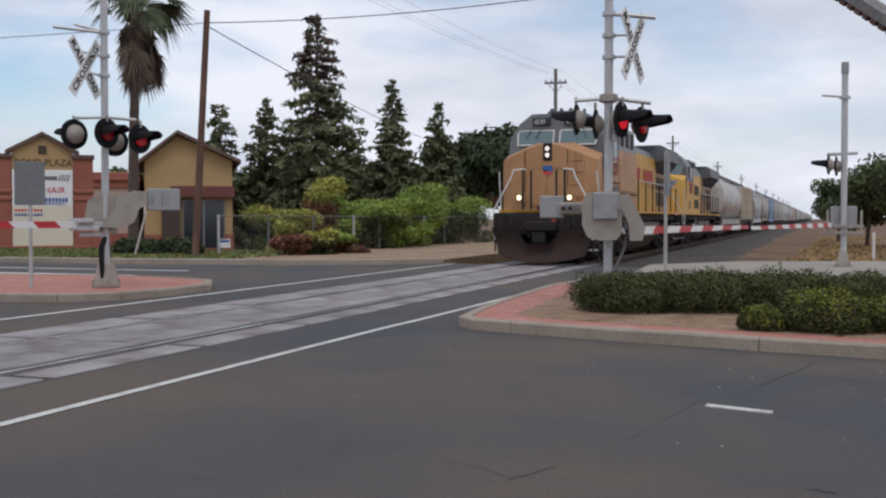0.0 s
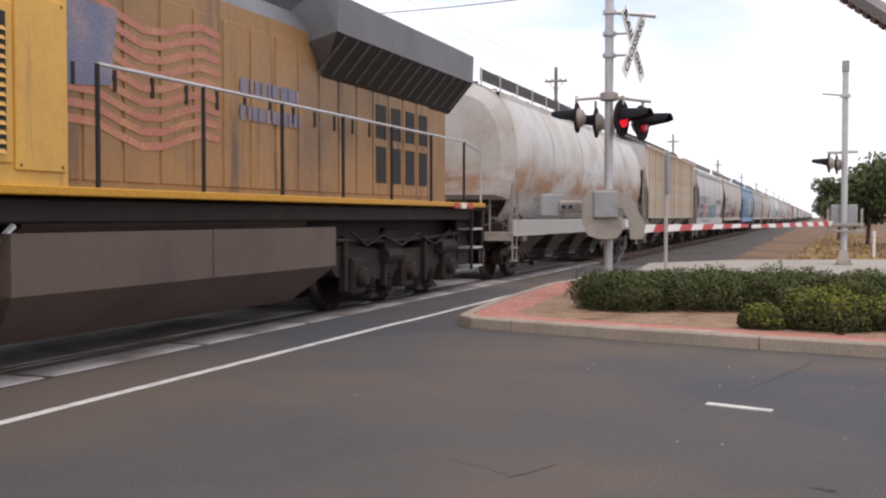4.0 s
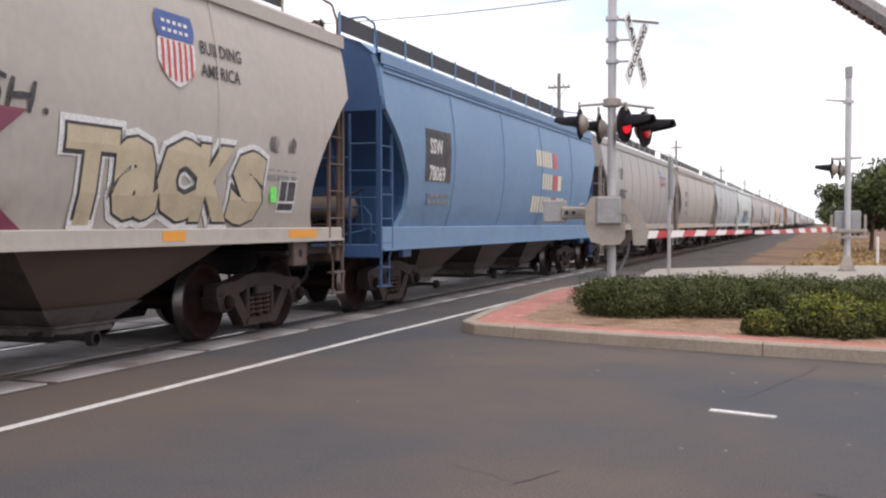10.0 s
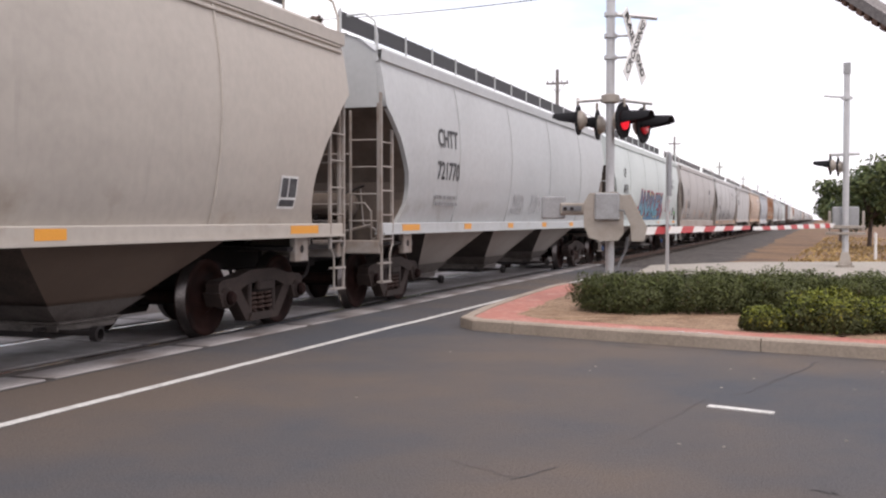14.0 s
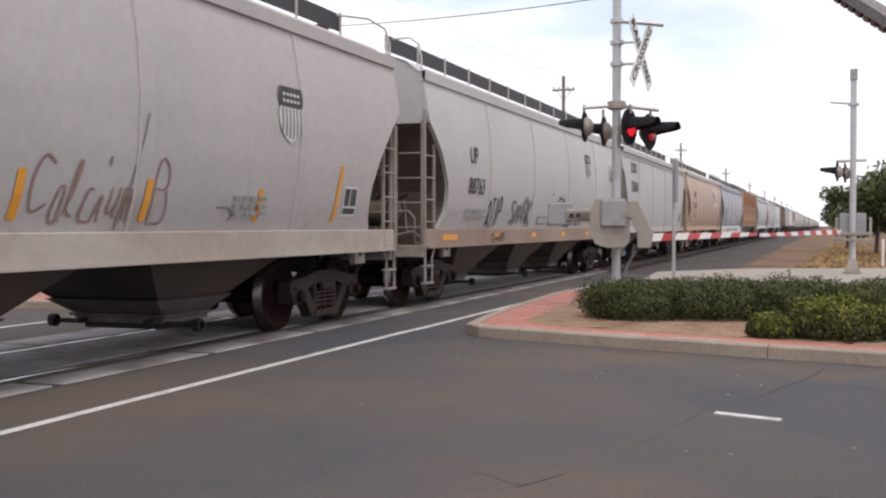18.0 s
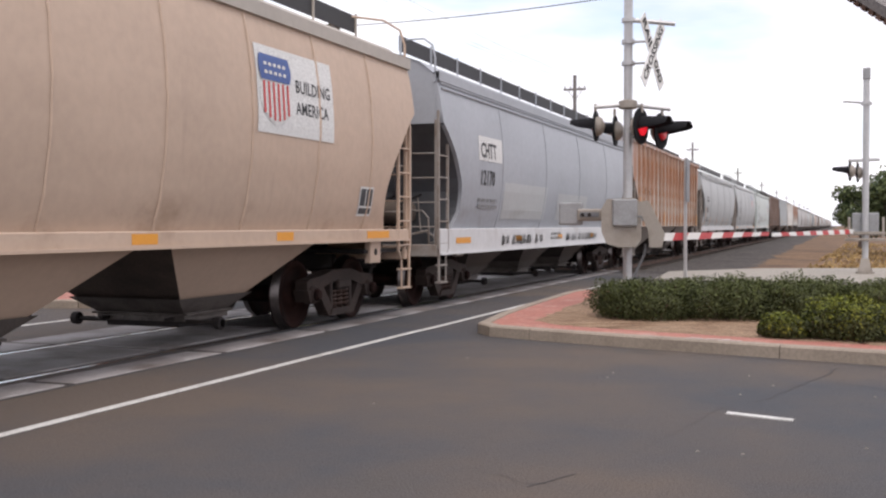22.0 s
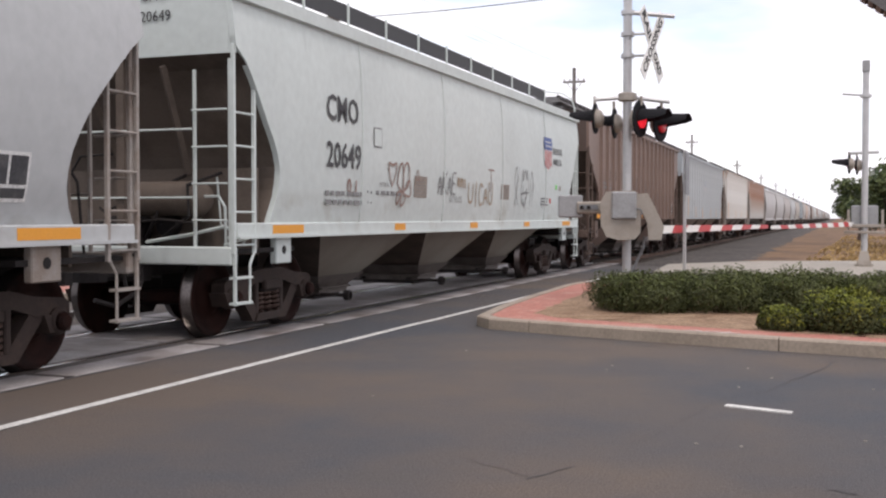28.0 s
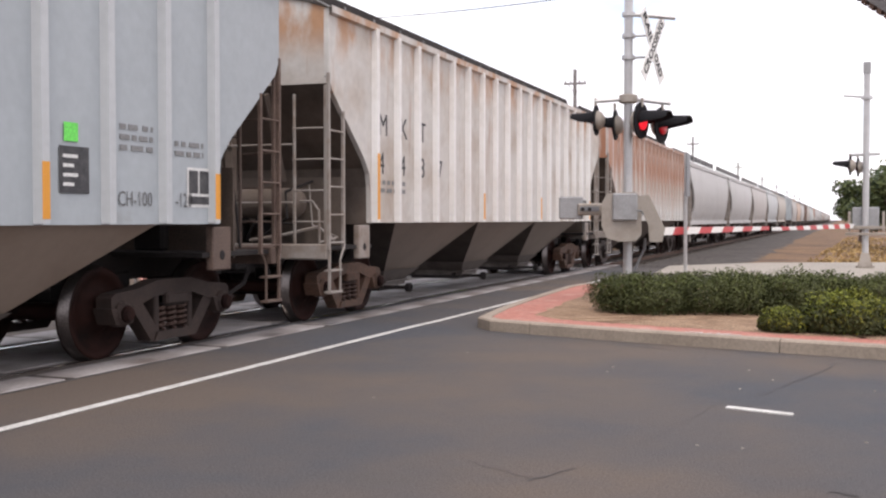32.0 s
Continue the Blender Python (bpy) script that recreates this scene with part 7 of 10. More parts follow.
def furx_art(car, x_of, half):
    sprayed_word(car, x_of, "SEHO", -half + 2.85, -half + 6.95, 1.34, 2.18, [ORCHID, PEACH, PEACH, ORCHID], INK, MIST_TEAL, seed=3, bold=.075, rim=.014)
    side_patch(car, x_of, -half + 2.5, -half + 3.35, 1.33, 1.66, SLATE, "dark slate sprayed wedge", "sprayed_patch", .03)
    sprayed_word(car, x_of, "SMN", -half + 7.2, -half + 9.7, 1.36, 2.1, [MIST_TEAL, CYAN, MIST_TEAL], TEAL, MIST_TEAL, seed=5, bold=.08, rim=.016)
    sprayed_word(car, x_of, "DIKE", -half + 11.0, -half + 14.1, 1.28, 2.1, [WHITE, WHITE, LILAC], DEEPBLUE, ORCHID, seed=8, bold=.03, rim=.02)
    hand_word(car, x_of, "READER", -half + 2.6, -half + 4.3, 2.2, 2.5, THIN_INK, .022, 4, .15)
    hand_word(car, x_of, "ON", -half + 4.5, -half + 4.95, 2.36, 2.56, THIN_INK, .016, 5)
    hand_word(car, x_of, "DK", -half + 4.4, -half + 4.8, 2.16, 2.34, THIN_INK, .014, 6)
    hand_word(car, x_of, "253", -half + 2.45, -half + 2.95, 1.98, 2.14, THIN_INK, .012, 7)
    tag_scrawl(car, lambda z: 1.503, -half + 2.9, -half + 7.6, 1.1, 1.22, THIN_INK, 6, .008)
    tag_scrawl(car, x_of, -half + 10.4, -half + 14.0, 2.2, 2.45, STENCIL, 9, .012)
    tag_scrawl(car, x_of, -half + 9.8, -half + 10.3, 1.6, 2.1, STENCIL, 19, .012)


def cmo_art(car, x_of, half):
    cloud_part = Geo()
    cloud(cloud_part, x_of, -half + 1.8, -half + 3.2, 1.36, 1.75, 0, 11, .004)
    part("sprayed_patch", cloud_part, PLUM, car, "ragged plum sprayed swoosh")
    cloud_part = Geo()
    cloud(cloud_part, x_of, -half + 2.2, -half + 3.1, 1.72, 2.05, 0, 18, .005)
    part("sprayed_patch", cloud_part, WHITE, car, "ragged white sprayed patch")
    sprayed_word(car, x_of, "EPOS", -half + 3.15, -half + 6.3, 1.36, 2.16, [DUSK_SPRAY, SAND_SPRAY], INK, None, None, seed=17, bold=.05, rim=.05)
    hand_word(car, x_of, "IRA", -half + 6.0, -half + 7.0, 1.5, 2.2, PLUM, .03, 9)
    sprayed_word(car, x_of, "S", -half + 6.9, -half + 8.5, 1.34, 2.0, [PLUM], SLATE, seed=13, bold=.1)
    sprayed_word(car, x_of, "K", -half + 8.75, -half + 10.45, 1.32, 2.25, [PLUM], MAROON, seed=12, bold=.12)
    sprayed_word(car, x_of, "TacKs", -half + 10.85, half - 2.3, 1.38, 2.2, [SAND_SPRAY], INK, None, TAG_WHITE, seed=14, bold=.05)
    hand_word(car, x_of, "DISH.", -half + 9.2, -half + 10.75, 2.28, 2.55, INK, .03, 15, .2)
    hand_word(car, x_of, "OSENE", -half + 11.0, -half + 11.9, 2.02, 2.14, THIN_INK, .012, 16)
    tag_scrawl(car, x_of, half - 2.2, half - 1.5, 2.2, 2.4, STENCIL, 16, .012)
    bars(car, x_of(1.95), half - 2.2, 2.08, 3, .7, .05, STENCIL)
    part("sticker", Geo().box(x_of(1.75), x_of(1.75) + .005, half - 2.1, half - 1.95, 1.62, 1.8), TAG_GREEN, car, "small green sticker")


def blue_art(car, x_of, half):
    ty = -half + 1.75
    for k in range(5):
        z = 2.06 + .17 * k
        g = Geo().add([(x_of(z) + .004, ty - .12, z), (x_of(z) + .004, ty + 1.12, z), (x_of(z + .17) + .004, ty + 1.12, z + .17), (x_of(z + .17) + .004, ty - .12, z + .17)], [(0, 1, 2, 3)]) if k == 0 else g.add(
            [(x_of(z) + .004, ty - .12, z), (x_of(z) + .004, ty + 1.12, z), (x_of(z + .17) + .004, ty + 1.12, z + .17), (x_of(z + .17) + .004, ty - .12, z + .17)], [(0, 1, 2, 3)])
    part("number_panel", g, INK, car, "black number panel")
    right = 2.55
    for r, (n, boxes) in enumerate(((6, 0), (4, 1), (7, 2))):
        z0 = (2.66, 2.15, 1.62)[r]

        def bar(y, w, mat, label=""):
            zs = [z0 + .36 * k / 4 for k in range(5)]
            g = Geo().add([(.006, d, z) for z in zs for d in (0, w)], [(2 * k, 2 * k + 1, 2 * k + 3, 2 * k + 2) for k in range(4)])
            part("letter_bar", bent(g, x_of, y, 0), mat, car, label)
        for k in range(n):
            bar(right - (k + 1) * .25, .17, CREAM)
        bar(right + .08, .36, SHIELD_RED, "red letter-sized block")
        for k in range(boxes):
            bar(right + .54 + .4 * k, .3, CREAM)


DARK_INK = material("faded dark lettering", (0.1, 0.068, 0.056), 0.7, bump=0.0)


def brown_art(car, x_of, half):
    """Large faded words kept as bars of each letter's size, standing between the ribs."""
    step = (2 * half - 2.9) / 16
    for z, first, n in ((2.2, 5, 5), (1.58, 4, 7)):
        for k in range(n):
            y = -half + 1.45 + step * (first + k) + .2
            for dy in ((0, .26) if k % 3 != 2 else (.14,)):
                part("letter_bar", Geo().box(1.492, 1.497, y + dy, y + dy + .1, z, z + .46), DARK_INK, car, "faded dark letter-sized bar")
    hand_word(car, lambda q: 1.571, "KOMMADS34TIX", -half + 5.0, -half + 8.2, 1.42, 1.76, INK, .016, 81)


def mint_art(car, x_of, half):
    """A long piece in slate and cyan with wine-red rims, a blue base and yellow bubbles."""
    back = Geo()
    cloud(back, x_of, -half + 5.0, -half + 11.4, 1.36, 2.2, 0, 21, .003)
    part("sprayed_patch", back, WINE, car, "ragged wine-red sprayed ground")
    sprayed_word(car, x_of, "ANXREY", -half + 5.3, -half + 11.1, 1.5, 2.36, [SLATE_FADE], INK, None, WINE, seed=21, bold=.05)
    side_patch(car, x_of, -half + 5.1, -half + 11.0, 1.36, 1.5, DEEP_SKY, "long blue sprayed base", "sprayed_patch", .02)
    rnd = random.Random(5)
    for k in range(11):
        y, z, r = -half + 5.5 + .55 * k, rnd.choice((1.42, 1.46, 1.56, 2.3)), rnd.uniform(.03, .075)
        side_patch(car, x_of, y - r * 1.5, y + r * 1.5, z - r, z + r, LEMON, "yellow sprayed bubble", "sprayed_patch", .026, True)
    hand_word(car, x_of, "EASK", -half + 10.9, -half + 11.5, 1.62, 1.78, THIN_INK, .012, 8)
    # a scribbled red balloon with three lines of writing
    ring = [(half - 3.75 + .72 * math.cos(a) + .05 * math.sin(3 * a), 1.98 + .32 * math.sin(a) + .04 * math.cos(4 * a)) for a in [2 * math.pi * i / 40 for i in range(41)]]
    g = Geo()
    for (ya, za), (yb, zb) in zip(ring, ring[1:]):
        g.add([(x_of(za) + .006, ya, za), (x_of(zb) + .006, yb, zb), (x_of(zb + .035) + .006, yb, zb + .035), (x_of(za + .035) + .006, ya, za + .035)], [(0, 1, 2, 3)])
    part("sprayed_patch", g, WINE, car, "scribbled wine-red balloon outline")
    for k in range(3):
        tag_scrawl(car, lambda z: x_of(z) + .004, half - 4.3, half - 3.2, 2.08 - .16 * k, 2.2 - .16 * k, WINE, 5 + k, .014)
    for y, m, lab in ((half - 2.6, SHIELD_RED, "small red sticker"), (half - 1.25, TAG_GREEN, "small green sticker")):
        side_patch(car, x_of, y, y + .16, 1.58, 1.72, m, lab, "sticker", .008)


def scrawl_art(seed, spans, mat=INK):
    def put(car, x_of, half):
        for k, (a, b, z0, z1) in enumerate(spans):
            tag_scrawl(car, x_of, -half + a, -half + b, z0, z1, mat, seed + k, .015)
    return put


def tagged_art(car, x_of, half):
    """Black hand-sprayed tags in a row above the sill, one in grey and pink, one high at the end."""
    for word, a, b, z0, z1, m, w in (("QTIP", 3.3, 4.25, 1.36, 1.9, INK, .03), ("SANRK", 4.9, 6.5, 1.42, 1.95, STENCIL, .03), ("SANRK", 5.0, 6.5, 1.4, 1.9, THIN_INK, .018), ("NA", 5.4, 6.0, 1.5, 1.7, ORCHID, .02),
                                     ("OIEP", 8.15, 9.55, 1.36, 1.98, INK, .034), ("OBEP", 9.7, 10.75, 1.36, 1.74, INK, .028), ("253", 11.0, 11.75, 1.4, 1.6, INK, .024), ("YW", 12.4, 13.3, 1.4, 1.65, STENCIL, .02),
                                     ("UAP", 15.0, 15.9, 2.62, 3.1, INK, .028)):
        hand_word(car, x_of, word, -half + a, -half + b, z0, z1, m, w, int(a * 10), .12)
    hand_word(car, lambda z: 1.503, "CHASP", -half + 3.6, -half + 4.5, 1.06, 1.22, INK, .016, 52)
    for a, z in ((8.2, 2.08), (9.3, 2.1), (9.9, 1.84), (10.3, 1.86), (10.95, 1.66), (11.75, 1.66)):
        for d in (0, .1):
            side_patch(car, x_of, -half + a + d, -half + a + d + .05, z, z + .05, INK, "", "sprayed_dot", .008, True)
    side_patch(car, x_of, -half + 7.2, -half + 8.0, 1.4, 1.58, STENCIL, "faint stencilled box", "stencil_box", .004)
    side_patch(car, x_of, -half + 7.24, -half + 7.96, 1.43, 1.55, LIGHT_GREY, "", "stencil_box", .008)


def sky_art(car, x_of, half):
    """Sticker, data plate and faint stencils between the last ribs."""
    def flat(z):
        return 1.492
    step = (2 * half - 2.9) / 16
    y = half - 1.45 - 2 * step
    side_patch(car, flat, y - step + .24, y - step + .62, 1.6, 2.0, INK, "black data plate", "data_plate", .01)
    for k in range(4):
        side_patch(car, flat, y - step + .28, y - step + .42 + .05 * (k % 2), 1.66 + .08 * k, 1.69 + .08 * k, TAG_WHITE, "", "stencil_bar", .014)
    side_patch(car, flat, y - step + .3, y - step + .48, 2.04, 2.2, TAG_GREEN, "small green sticker", "sticker", .01)
    bars(car, 1.494, y + .2, 2.2, 3, .5, .05, STENCIL)
    bars(car, 1.494, y + step + .2, 2.1, 2, .5, .05, STENCIL)
    side_patch(car, flat, -half + 2.18, -half + 2.55, 1.38, 1.82, CYAN_SMEAR, "pale cyan sprayed smear", "sprayed_patch", .003)
    side_patch(car, flat, -half + 1.6, -half + 1.8, 1.66, 1.86, STENCIL, "small dark notice", "notice", .003)
    side_patch(car, flat, -half + 5.24, -half + 5.52, 2.28, 2.48, RIB_GREY, "faint square notice", "notice", .003)
    bent_text(car, flat, "CH-100", y + .16, 1.5, .2, THIN_INK, .8)
    bent_text(car, flat, "-120", y + step + .2, 1.5, .2, THIN_INK, .8)


def tank_art(car, x_of, half):
    side_patch(car, x_of, -.7, .72, 2.22, 3.0, TAG_WHITE_WORN, "worn white round emblem patch", round_off=True)
    side_patch(car, x_of, -.8, .72, 2.0, 2.14, TAG_WHITE_WORN, "worn white strip")
    side_patch(car, x_of, -5.6, -4.1, 1.44, 1.7, TAG_WHITE_WORN, "worn white square patch")
    for y in (-7.0, -3.9, -.3, .45, 4.2, 5.6):
        g = Geo()
        zs = [1.4 + .32 * k for k in range(9)]
        g.add([(x_of(z) + .006, y + d + .03 * math.sin(z * 3 + y), z) for z in zs for d in (-.012, .012)], [(2 * k, 2 * k + 1, 2 * k + 3, 2 * k + 2) for k in range(8)])
        part("weld_seam", g, STENCIL, car, "dark stained weld seam")


def patch_art(car, x_of, half):
    for a, b, z0, z1 in ((3.4, 6.6, 1.5, 2.2), (7.6, 10.6, 1.5, 2.1)):
        g = Geo()
        zs = [z0 + (z1 - z0) * k / 4 for k in range(5)]
        g.add([(x_of(z) + .003, y, z) for z in zs for y in (-half + a, -half + b)], [(2 * k, 2 * k + 1, 2 * k + 3, 2 * k + 2) for k in range(4)])
        part("paint_patch", g, SILVER, car, "paler repainted patch")
    bars(car, 1.506, -half + 7.2, 1.16, 2, .9, .05, STENCIL)
    tag_scrawl(car, lambda z: 1.503, -half + 3.4, -half + 6.6, 1.0, 1.2, COOL_GREY, 71, .012)
    tag_scrawl(car, lambda z: 1.503, -half + 8.6, -half + 12, 1.02, 1.2, COOL_GREY, 72, .012)
    card = Geo().add([(.003, y, z) for z in (2.54, 2.7, 2.85, 2.98) for y in (-.1, 1.3)], [(2 * k, 2 * k + 1, 2 * k + 3, 2 * k + 2) for k in range(3)])
    part("white_patch", bent(card, x_of, -6.2, 0), TAG_WHITE, car, "white patch behind the letters")


def orange_art(car, x_of, half):
    for y, h in ((1.2, .85), (3.4, .42), (6.4, .42), (9.6, .4), (12.0, .36)):
        zs = [1.38 + h * k / 5 for k in range(6)]
        g = Geo().add([(.006, d + (z - 1.38) * .12, z) for z in zs for d in (0, .09)], [(2 * k, 2 * k + 1, 2 * k + 3, 2 * k + 2) for k in range(5)])
        part("reflective_strip", bent(g, x_of, -half + y, 0), YELLOW_MARK, car, "leaning orange strip")
    for y, z in ((5.0, 2.4), (11.6, 2.5)):
        side_patch(car, x_of, -half + y, -half + y + .22, z, z + .22, TAG_WHITE, "small round white mark", "round_mark", .006, True)
    for y in (4.2, 6.2, 10.0):
        side_patch(car, x_of, -half + y, -half + y + .025, 1.7, 2.9, STENCIL, "thin dark scrape", "scrape", .004)


OCHRE_INK = material("faint ochre spray", (0.4, 0.31, 0.22), 0.6, alt=(0.46, 0.42, 0.36), scale=4, bump=0.0)
RUST_INK = material("thin brown spray", (0.27, 0.17, 0.14), 0.6, alt=(0.34, 0.25, 0.22), scale=5, bump=0.0)


def slanted_art(car, x_of, half):
    """Leaning orange strips and a long brown scrawl along the sill."""
    for y, h in ((1.62, .86), (5.6, .42), (8.11, .42), (9.85, .4), (12.0, .37), (14.03, .74)):
        g = Geo()
        zs = [1.42 + h * k / 4 for k in range(5)]
        g.add([(.006, d + (z - 1.42) * .12, z) for z in zs for d in (0, .1)], [(2 * k, 2 * k + 1, 2 * k + 3, 2 * k + 2) for k in range(4)])
        part("reflective_strip", bent(g, x_of, -half + y, 0), YELLOW_MARK, car, "leaning orange strip")
    hand_word(car, x_of, "C", -half + 8.3, -half + 8.62, 1.42, 2.0, RUST_INK, .016, 40, .2)
    hand_word(car, x_of, "alcium", -half + 8.62, -half + 9.75, 1.42, 2.02, RUST_INK, .015, 41, .2)
    hand_word(car, x_of, "B", -half + 10.0, -half + 10.35, 1.44, 2.06, RUST_INK, .014, 42, .1)
    hand_word(car, x_of, "v", -half + 11.15, -half + 11.6, 1.42, 1.58, STENCIL, .014, 43)
    bars(car, x_of(1.78) + .002, -half + 11.5, 1.66, 3, .7, .045, STENCIL)
    scrape = Geo().add([(.004, d + .33 * k / 5, 1.34 + 1.1 * k / 5) for k in range(6) for d in (0, .03)], [(2 * k, 2 * k + 1, 2 * k + 3, 2 * k + 2) for k in range(5)])
    part("scrape", bent(scrape, x_of, -half + 9.51, 0), STENCIL, car, "dark leaning scrape")




def crown_art(car, x_of, half):
    """A crowned face between two loops, a tan notice and small stickers."""
    for ch, a, b, z0, z1, w in (("%", 10.5, 10.95, 1.62, 2.34, .012), ("@", 10.9, 11.68, 1.6, 2.5, .015), ("&", 11.55, 12.0, 1.62, 2.34, .012)):
        hand_word(car, x_of, ch, -half + a, -half + b, z0, z1, STENCIL, w, int(a * 10))
    for a, b, z0, z1 in ((9.62, 10.17, 1.73, 2.02), (5.14, 5.68, 1.69, 2.02)):
        side_patch(car, x_of, -half + a, -half + b, z0, z1, POSTER_TAN, "faded tan notice", "notice", .004)
        for k in range(5):
            side_patch(car, x_of, -half + a + .04, -half + b - .04, z0 + .035 + .05 * k, z0 + .045 + .05 * k, STENCIL, "", "notice_line", .008)
    for ch, a, b, z0, z1, m, w in (("<", 4.1, 4.45, 1.78, 2.2, RUST_INK, .02), ("*", 4.4, 5.0, 1.55, 2.2, RUST_INK, .019), ("A", 5.15, 5.4, 1.85, 2.2, RUST_INK, .012), ("AKAE", 6.15, 7.05, 1.75, 2.12, STENCIL, .018),
                                   ("mmm", 7.1, 7.55, 1.9, 2.2, OCHRE_INK, .02), ("UICAU", 7.68, 9.1, 1.6, 2.0, OCHRE_INK, .024), ("T", 8.75, 9.2, 1.8, 2.3, RUST_INK, .016), ("OJ", 2.75, 3.05, 1.68, 1.9, RUST_INK, .022),
                                   ("..", 3.36, 3.6, 1.72, 1.88, INK, .02), ("..", 3.4, 3.6, 1.58, 1.7, INK, .02)):
        hand_word(car, x_of, ch, -half + a, -half + b, z0, z1, m, w, int(a * 10))
    bent_text(car, x_of, "EXTERIOR", -half + 3.82, 1.82, .09, STENCIL, .85)
    bars(car, x_of(1.74) + .002, -half + 3.72, 1.7, 1, .9, .06, STENCIL)
    bent_text(car, x_of, "CH-110 LOS", -half + 6.72, 1.64, .15, STENCIL, .8)
    side_patch(car, x_of, -half + 3.59, -half + 3.88, 2.36, 2.64, STENCIL, "small framed notice", "notice", .004)
    side_patch(car, x_of, -half + 3.61, -half + 3.86, 2.38, 2.62, MINT, "", "notice", .008)
    bars(car, x_of(1.86) + .002, -half + 12.58, 1.78, 3, .56, .035, STENCIL)
    for y, z, m, lab in ((13.3, 1.7, SHIELD_RED, "small red sticker"), (13.8, 2.02, TAG_GREEN, "small green sticker"), (14.15, 2.0, POSTER_TAN, "small tan sticker")):
        side_patch(car, x_of, -half + y, -half + y + .13, z, z + .11, m, lab, "sticker", .006)


